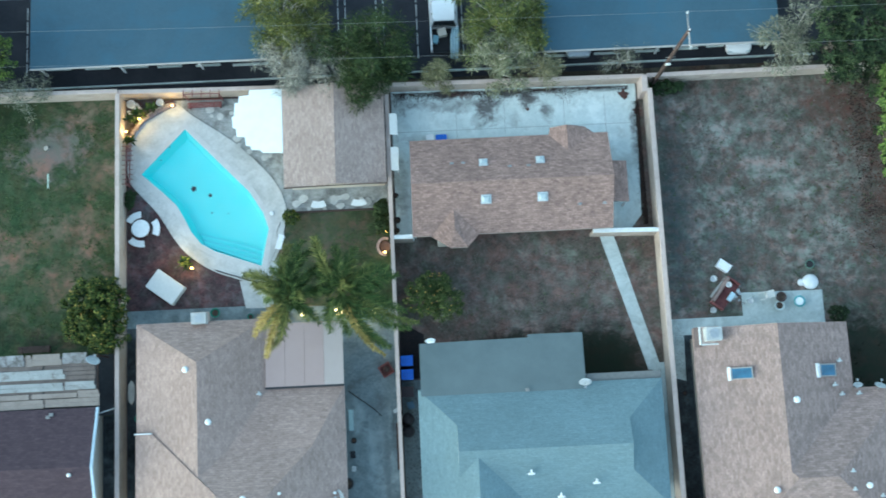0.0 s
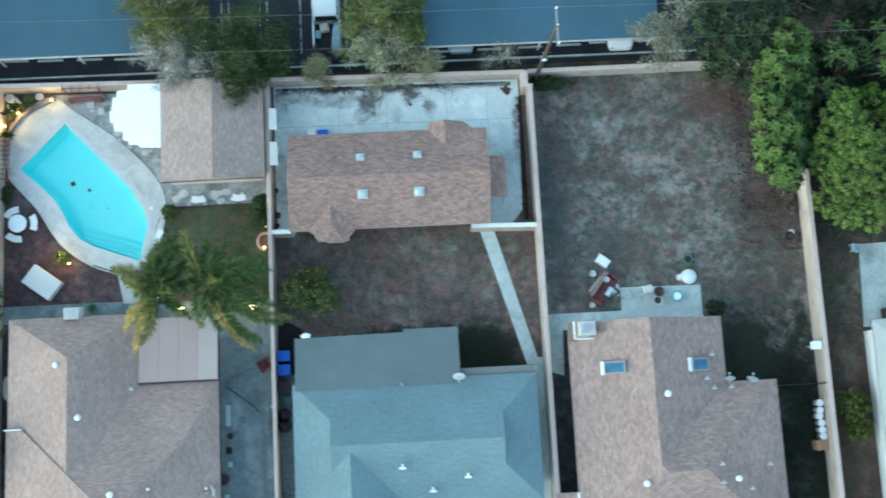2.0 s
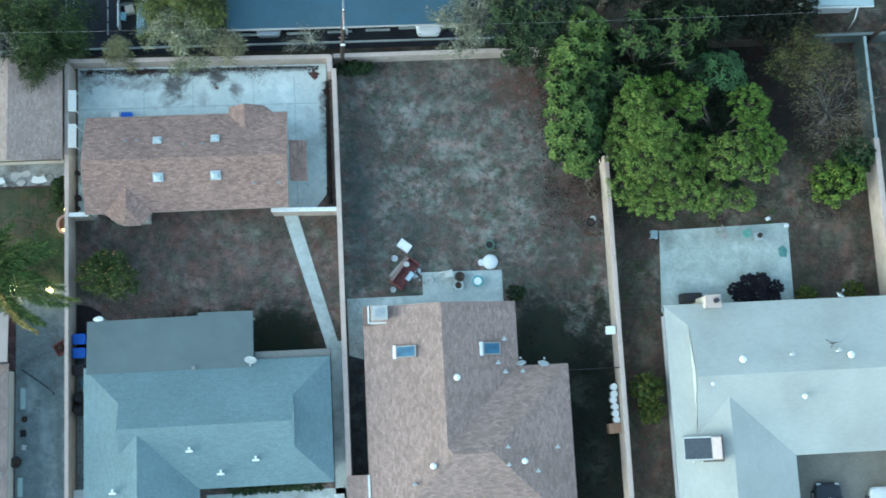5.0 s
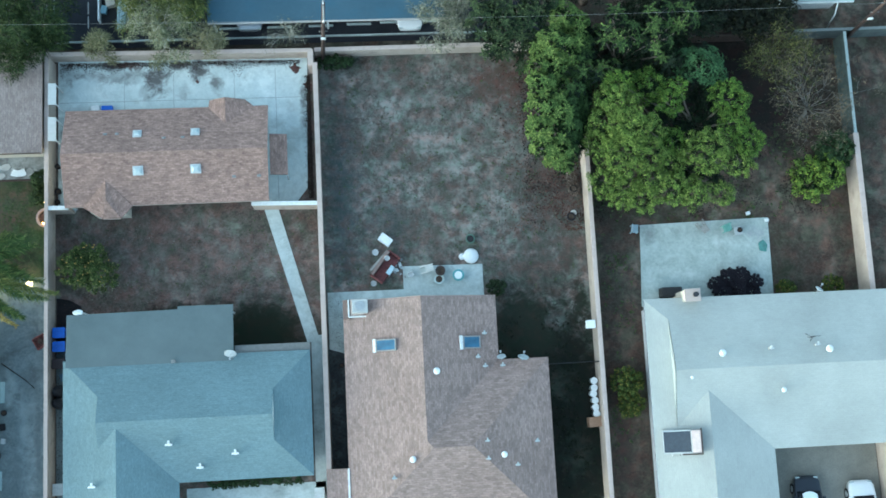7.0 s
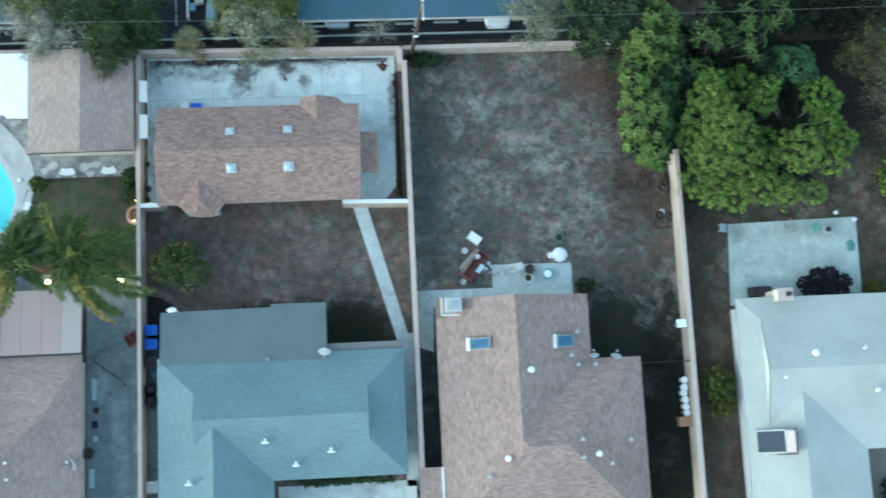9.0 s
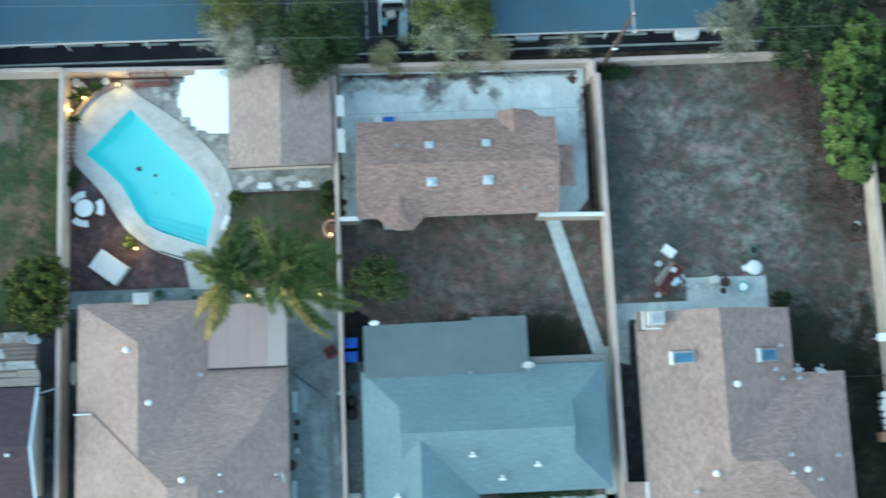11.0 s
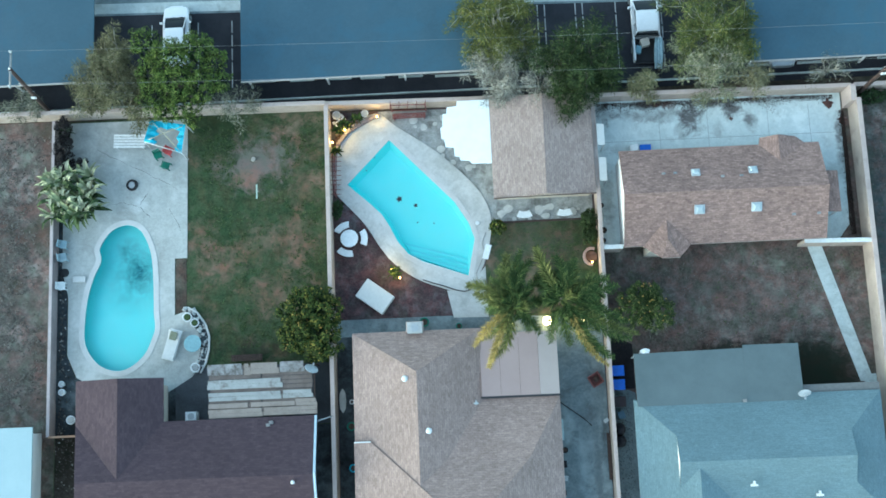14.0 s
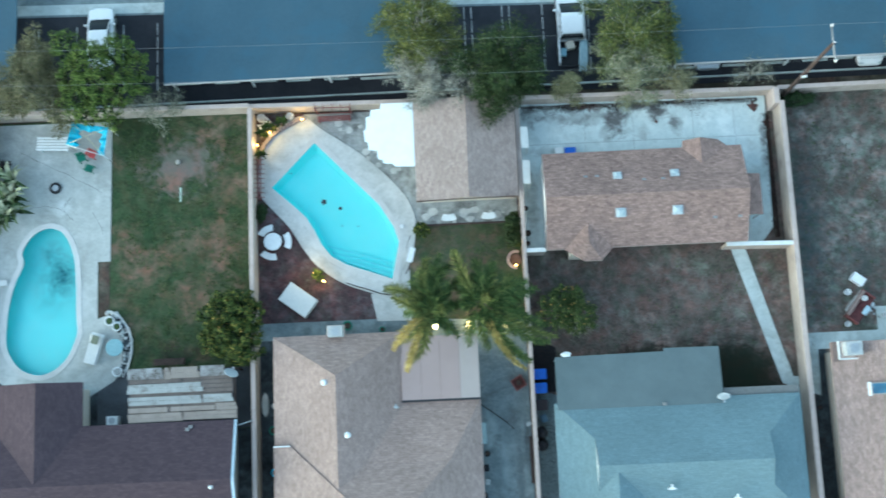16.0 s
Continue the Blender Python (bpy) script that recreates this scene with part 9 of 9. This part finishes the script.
# dark scalloped mass, drawn as seven dense small-leaved lumps
tree("dead_bush", "row of dense blackish leafy lumps on the concrete slab", (42.7, -0.3), clumps([(41.6, -0.15, 0.6, 0.5), (42.5, 0.3, 0.65, 0.54), (43.3, 0.3, 0.65, 0.58), (44.3, -0.1, 0.6, 0.5), (42.0, -0.7, 0.5, 0.62), (43.2, -0.7, 0.5, 0.69), (44.0, -0.8, 0.5, 0.54)]), leafy("charcoal_leaves", (0.016, 0.014, 0.02), (0.022, 0.02, 0.028), (0.028, 0.026, 0.035)), 0.035, 170, 0.2, 82, trunk=0.05, category="bush", limbs=False, split=-2.0, core=40)


rngp = random.Random(33)
for x, y, w, d, h, m in ((-5.85, -7.3, 0.4, 0.3, 0.2, BLACK_BIN), (-5.8, -8.2, 0.3, 0.25, 0.15, GREY_TRIM), (-2.95, -4.6, 0.2, 0.3, 0.15, GREY_TRIM)):
    crate(x, y, 0.006, w, d, h, 12 * y, m, "small box of clutter along the driveway")
tagged(part("dark_plank", box(bmesh.new(), -2.98, -8.4, 0.006, -2.8, -5.4, 0.2, 0.01), DARK_WOOD), "long dark plank lying along the wall", "plank")
for i in range(16):
    x, y, s = 20.1 + rngp.gauss(0, 0.22), 2.1 + rngp.gauss(0, 0.5), rngp.uniform(0.06, 0.17)
    poly = [(s * rngp.uniform(0.6, 1.2) * math.cos(k * math.pi / 3), s * rngp.uniform(0.6, 1.2) * math.sin(k * math.pi / 3)) for k in range(6)]
    ob = tagged(part("paper_scrap", prism(bmesh.new(), poly, 0, 0.03 + 0.004 * i), rngp.choice((TARP, GREY_TRIM, DULL_METAL, BLACK_BIN))), "crumpled scrap heaped beside the garden sofa", "scrap", "scraps by the sofa")
    ob.location = (x, y, 0.0)
orn = thing("garden_ornament", "small white scroll-shaped garden ornament", "ornament", at=(-19.95, 16.55, 0), turn=35)
for x0, y0, x1, y1 in ((-0.4, -0.05, 0.4, 0.05), (-0.45, -0.25, -0.3, 0.2), (0.3, -0.15, 0.45, 0.3), (-0.05, -0.3, 0.05, 0.0)):
    part("scroll", box(bmesh.new(), x0, y0, 0.3 if x1 - x0 > 0.5 else 0.0, x1, y1, 0.36 if x1 - x0 > 0.5 else 0.29, 0.01), WHITE, orn)
sk = thing("skimmer_lid", "round white skimmer lid at the pool's edge", "lid", at=(-10.75, 8.95, 0.08))
part("cover", lathe(bmesh.new(), 0, 0, [(0.16, 0), (0.16, 0.02), (0.12, 0.03)], 16), WHITE, sk)
crate(44.46, 4.74, 0, 0.25, 0.2, 0.12, 20, WHITE, "small white box beside the slab")
crate(45.7, 4.2, 0.05, 0.25, 0.2, 0.15, 0, WHITE, "small white box on the slab's corner")
pot(32.2, 5.2, 0.2, 0.3, WHITE, "white bucket beside the block wall", fill=COPING)
tree("brush_pile", "pile of dry brush beside the block wall", (32.35, 7.2), [(32.35, 7.0, 0.2, 0.4, 0.5, 0.25), (32.25, 7.7, 0.2, 0.35, 0.4, 0.25)], leafy("dry_brush", (0.06, 0.045, 0.035), (0.17, 0.135, 0.11), (0.30, 0.26, 0.22)), 0.04, 70, 0.3, 83, trunk=0.03, category="brush", limbs=False, star=0.7, long=6.0)


# ---- vehicles ----
def wheel_set(ob, xs, ys, r=0.34):
    for x in xs:
        for y in ys:
            bm = cyl(bmesh.new(), 0, 0, -0.11, 0.11, r, None, 20)
            bmesh.ops.transform(bm, matrix=pose(x, y, r, 0, 90, 0), verts=bm.verts)
            w = part("wheel", bm, BLACK, ob)
            bm = cyl(bmesh.new(), 0, 0, -0.12, 0.12, r * 0.6, None, 16)
            bmesh.ops.transform(bm, matrix=pose(x, y, r, 0, 90, 0), verts=bm.verts)
            part("rim", bm, METAL, w)


def shell(bm, rows, m=11):
    """A closed skin through rings along y: (y, half width, z low, z high, crown), rounded over the top."""
    rings = []
    for y, w, z0, z1, crown in rows:
        ring = [bm.verts.new((-w * 0.94, y, z0))]
        for i in range(m):
            a = math.pi * (1 - i / (m - 1))
            ring.append(bm.verts.new((w * math.copysign(abs(math.cos(a)) ** 0.42, math.cos(a)), y, z1 - crown + crown * math.sin(a) ** 0.7 if 0 < i < m - 1 else z1 - crown)))
        ring.append(bm.verts.new((w * 0.94, y, z0)))
        rings.append(ring)
    k = m + 2
    for a, b in zip(rings, rings[1:]):
        for i in range(k):
            f = bm.faces.new((a[i], b[i], b[(i + 1) % k], a[(i + 1) % k]))
            f.smooth = True
    bm.faces.new(rings[0])
    bm.faces.new(rings[-1][::-1])
    bmesh.ops.recalc_face_normals(bm, faces=bm.faces)
    return bm


def pane_strip(rows):
    """A bowed pane: rows of (y, half width, z)."""
    bm = bmesh.new()
    lines = [[bm.verts.new((w * u, y - 0.16 * (1 - u * u) * (1 if rows[0][0] < rows[-1][0] else -1), z + 0.02)) for u in (-1, -0.5, 0, 0.5, 1)] for y, w, z in rows]
    for a, b in zip(lines, lines[1:]):
        for i in range(4):
            f = bm.faces.new((a[i], a[i + 1], b[i + 1], b[i]))
            f.smooth = True
    return bm


def car(x, y, turn, paint, label, van=False, shade=False):
    """Nose towards -y."""
    ob = thing("car", label, "car", "parked cars", at=(x, y, -0.02), turn=turn)
    back = 2.0 if van else 1.5
    part("body", shell(bmesh.new(), [(-2.28, 0.55, 0.4, 0.6, 0.1), (-2.2, 0.74, 0.3, 0.72, 0.12), (-1.95, 0.85, 0.24, 0.84, 0.12), (-1.3, 0.9, 0.22, 0.95, 0.1), (-0.9, 0.91, 0.22, 0.98, 0.06), (1.2, 0.91, 0.22, 1.0, 0.06), (1.8, 0.88, 0.24, 0.99, 0.1), (2.1, 0.8, 0.3, 0.92, 0.14), (2.24, 0.62, 0.42, 0.74, 0.12)]), paint, ob)
    part("cabin", shell(bmesh.new(), [(-1.28, 0.76, 0.9, 0.96, 0.04), (-0.85, 0.75, 0.9, 1.2, 0.06), (-0.3, 0.7, 0.9, 1.42, 0.1), (0.3, 0.7, 0.9, 1.47, 0.1), (back - 0.75, 0.7, 0.9, 1.44, 0.1), (back - 0.3, 0.72, 0.9, 1.24, 0.08), (back, 0.7, 0.9, 1.0, 0.04)]), CAR_GLASS, ob, "dark window glass")
    part("roof", shell(bmesh.new(), [(-0.34, 0.6, 1.4, 1.45, 0.03), (-0.2, 0.67, 1.39, 1.475, 0.05), (0.3, 0.68, 1.4, 1.5, 0.05), (back - 0.85, 0.67, 1.39, 1.475, 0.05), (back - 0.68, 0.6, 1.38, 1.44, 0.03)]), paint, ob)
    for sx in (-1, 1):
        part("pillar", tube(bmesh.new(), [(sx * 0.74, -1.26, 0.95), (sx * 0.72, -0.85, 1.19), (sx * 0.66, -0.3, 1.41)], [0.045, 0.04, 0.045], 6), paint, ob)
        part("pillar", tube(bmesh.new(), [(sx * 0.66, back - 0.75, 1.41), (sx * 0.71, back - 0.3, 1.23), (sx * 0.7, back, 0.98)], [0.045, 0.04, 0.045], 6), paint, ob)
        part("headlight", box(bmesh.new(), sx * 0.6 - 0.15, -2.22, 0.56, sx * 0.6 + 0.15, -2.02, 0.74, 0.03), SKY_DOME, ob)
        part("mirror", box(bmesh.new(), sx * 1.0 - 0.1, -0.95, 0.95, sx * 1.0 + 0.1, -0.8, 1.08, 0.03), paint, ob)
        part("tail_light", box(bmesh.new(), sx * 0.62 - 0.12, 2.04, 0.66, sx * 0.62 + 0.12, 2.2, 0.84, 0.02), RED_FAB, ob)
        part("wiper", tube(bmesh.new(), [(sx * 0.3 - 0.2, -1.3, 0.98), (sx * 0.3 + 0.2, -1.22, 1.02)], [0.012, 0.012], 4), BLACK, ob)
    if shade:
        part("sun_shade", pane_strip([(-1.12, 0.5, 1.06), (-0.85, 0.5, 1.21), (-0.6, 0.47, 1.31)]), TARP, ob, "pale folded sun shade behind the glass")
    wheel_set(ob, (-0.8, 0.8), (-1.4, 1.35))
    return ob


def pickup(x, y, turn, label):
    """Nose towards +y, open bed towards -y."""
    ob = thing("pickup_truck", label, "pickup truck", "parked cars", at=(x, y, -0.02), turn=turn)
    part("body", shell(bmesh.new(), [(-1.05, 0.95, 0.4, 1.08, 0.05), (1.0, 0.97, 0.38, 1.1, 0.06), (1.6, 0.95, 0.38, 1.12, 0.1), (2.5, 0.92, 0.38, 1.05, 0.14), (2.85, 0.82, 0.45, 0.9, 0.16)]), CAR_WHITE, ob)
    part("cabin", shell(bmesh.new(), [(-1.02, 0.82, 1.0, 1.16, 0.05), (-0.86, 0.76, 1.0, 1.68, 0.1), (0.5, 0.76, 1.0, 1.72, 0.1), (0.95, 0.78, 1.0, 1.48, 0.08), (1.5, 0.8, 1.0, 1.14, 0.05)]), CAR_GLASS, ob, "dark window glass")
    part("cab_roof", shell(bmesh.new(), [(-0.92, 0.7, 1.66, 1.71, 0.03), (-0.75, 0.77, 1.65, 1.76, 0.06), (0.3, 0.78, 1.66, 1.79, 0.06), (0.58, 0.7, 1.65, 1.73, 0.03)]), CAR_WHITE, ob)
    for sx in (-1, 1):
        for ya, yb, za, zb in ((0.52, 1.5, 1.7, 1.12), (-0.2, -0.2, 1.7, 1.08), (-0.9, -0.98, 1.68, 1.1)):
            part("pillar", tube(bmesh.new(), [(sx * 0.74, ya, za), (sx * 0.83, yb, zb)], [0.05, 0.055], 6), CAR_WHITE, ob)
        part("bed_side", box(bmesh.new(), sx * 0.9 - 0.06, -2.75, 0.5, sx * 0.9 + 0.06, -1.06, 1.12, 0.03), CAR_WHITE, ob)
        part("mirror", box(bmesh.new(), sx * 1.07 - 0.12, 0.9, 1.12, sx * 1.07 + 0.12, 1.05, 1.34, 0.03), CAR_WHITE, ob)
        part("headlight", box(bmesh.new(), sx * 0.66 - 0.14, 2.68, 0.72, sx * 0.66 + 0.14, 2.86, 0.88, 0.02), SKY_DOME, ob)
    part("bed_floor", box(bmesh.new(), -0.83, -2.7, 0.5, 0.83, -1.06, 0.56), BLACK, ob)
    part("tailgate", box(bmesh.new(), -0.83, -2.82, 0.44, 0.83, -2.76, 0.66, 0.02), DARK_METAL, ob)
    part("bed_rail", tube(bmesh.new(), [(-0.85, -1.1, 1.16), (0.85, -1.1, 1.16)], [0.03, 0.03], 6), DARK_METAL, ob)
    wheel_set(ob, (-0.86, 0.86), (-1.8, 1.8), 0.38)
    return ob


pickup(1.45, 22.3, 0, "white pickup truck with a loaded open bed")
crate(1.3, 20.85, 0.55, 0.55, 0.5, 0.45, 12, STUCCO, "tan cardboard box in the truck bed", "cardboard_box")
crate(0.85, 20.4, 0.55, 0.35, 0.5, 0.3, -10, plain("pale_blue_plastic", (0.22, 0.36, 0.42), 0.6), "pale blue plastic box in the truck bed")
TARP_GREY = surface("blue_grey_tarp", (0.16, 0.24, 0.28), (0.34, 0.44, 0.48), 2.2, 9, 0.6)
tarp = thing("tarp_roll", "crumpled blue-grey tarp folded over the truck bed's side", "tarp", at=(2.12, 19.95, 0))
bm = bmesh.new()
for dx in (-0.18, 0.0, 0.17):
    tube(bm, [(dx + 0.1, 1.1, 1.22), (dx + 0.04, 0.4, 1.28), (dx, -0.4, 1.24), (dx - 0.08, -1.1, 1.14)], [0.07, 0.13, 0.14, 0.06], 9)
for v in bm.verts:
    v.co += v.normal * 0.05 * noise.noise(v.co * 5)
part("tarp", bm, TARP_GREY, tarp)
for y in (-0.9, 0.9):
    part("trestle", box(bmesh.new(), 0.06, y - 0.06, -0.02, 0.2, y + 0.06, 1.1, 0.01), DARK_WOOD, tarp)
car(-31.15, 23.15, 180, CAR_WHITE, "white car parked beneath a tree")
car(10.6, 21.0, 0, CAR_SILVER, "silver car parked under the carport")
car(21.6, 20.75, 0, CAR_WHITE, "white car parked under the carport")
car(46.45, -15.5, 178, CAR_DARK, "dark car with a pale sun shade in the car court", shade=True)
car(50.2, -16.0, 180, CAR_WHITE, "white car in the car court", True)


# ---- poles and wires ----
def utility_pole(x, y, lean_x, lean_y, h, label):
    ob = thing("utility_pole", label, "utility pole", "utility poles", at=(x, y, 0))
    top = Vector((lean_x, lean_y, h))
    part("pole", tube(bmesh.new(), [(0, 0, -0.2), top], [0.16, 0.11], 10), DARK_WOOD, ob)
    c = top * 0.985
    arm = part("crossarm", tube(bmesh.new(), [c + Vector((0.0, -1.2, 0)), c + Vector((0.0, 1.2, 0))], [0.06, 0.06], 6), DULL_METAL, ob)
    for dy in (-1.1, 0.0, 1.1):
        part("insulator", cyl(bmesh.new(), c.x, c.y + dy, c.z + 0.03, c.z + 0.26, 0.075, 0.05, 8), TRIM, arm)
    q = top * 0.47
    part("marker_plate", box(bmesh.new(), q.x - 0.16, q.y - 0.22, q.z - 0.12, q.x + 0.16, q.y - 0.13, q.z + 0.12, 0.01), TRIM, ob, "small white plate on the pole")
    for h in (0.55, 0.72):
        q = top * h
        part("step_bolt", tube(bmesh.new(), [q + Vector((-0.3, 0, 0)), q + Vector((0.3, 0, 0))], [0.018, 0.018], 5), DULL_METAL, ob)
    return Vector((x, y, 0)) + c


pa = utility_pole(15.5, 16.6, 0.45, 0.33, 9.8, "dark wooden utility pole with a crossarm")
pb = utility_pole(-40.1, 18.05, 1.2, 0.0, 9.7, "dark wooden utility pole with a crossarm")
pc = utility_pole(52.75, 17.1, -0.5, 0.1, 9.7, "dark wooden utility pole with a crossarm")
for a, b in ((pb, pa), (pa, pc), (pc, pc + (pc - pa)), (pb + (pb - pa), pb)):
    for dy in (-1.1, 1.1):
        pts = []
        for i in range(21):
            k = i / 20
            p = a.lerp(b, k)
            pts.append((p.x, p.y + dy, p.z + 0.27 - 2.0 * k * (1 - k)))
        tagged(part("power_line", tube(bmesh.new(), pts, [0.006] * 21, 4), DULL_METAL), "thin sagging power line between poles", "power line", "power lines")

# building at the north-eastern edge
nb = thing("stair_building", "pale building corner beyond the eastern wall", "building")
part("roof", slab([(47.7, 19.0, 3.0), (52.3, 18.85, 3.0), (52.3, 30, 3.0), (47.7, 30, 3.0)], 0.12), surface("pale_deck_roofing", (0.30, 0.37, 0.38), (0.40, 0.47, 0.48), 0.6, 9), nb)
part("house_wall", box(bmesh.new(), 48.2, 19.5, -0.1, 51.9, 29.5, 2.88), STUCCO_W, nb)
part("fascia_board", box(bmesh.new(), 47.7, 18.8, 2.84, 52.3, 18.845, 3.02, 0.005), TRIM, nb)
part("stair_rail", tube(bmesh.new(), [(51.2, 18.79, 2.9), (51.5, 18.4, 1.6), (51.6, 18.1, 0.0)], [0.05, 0.05, 0.05], 6), TRIM, nb)
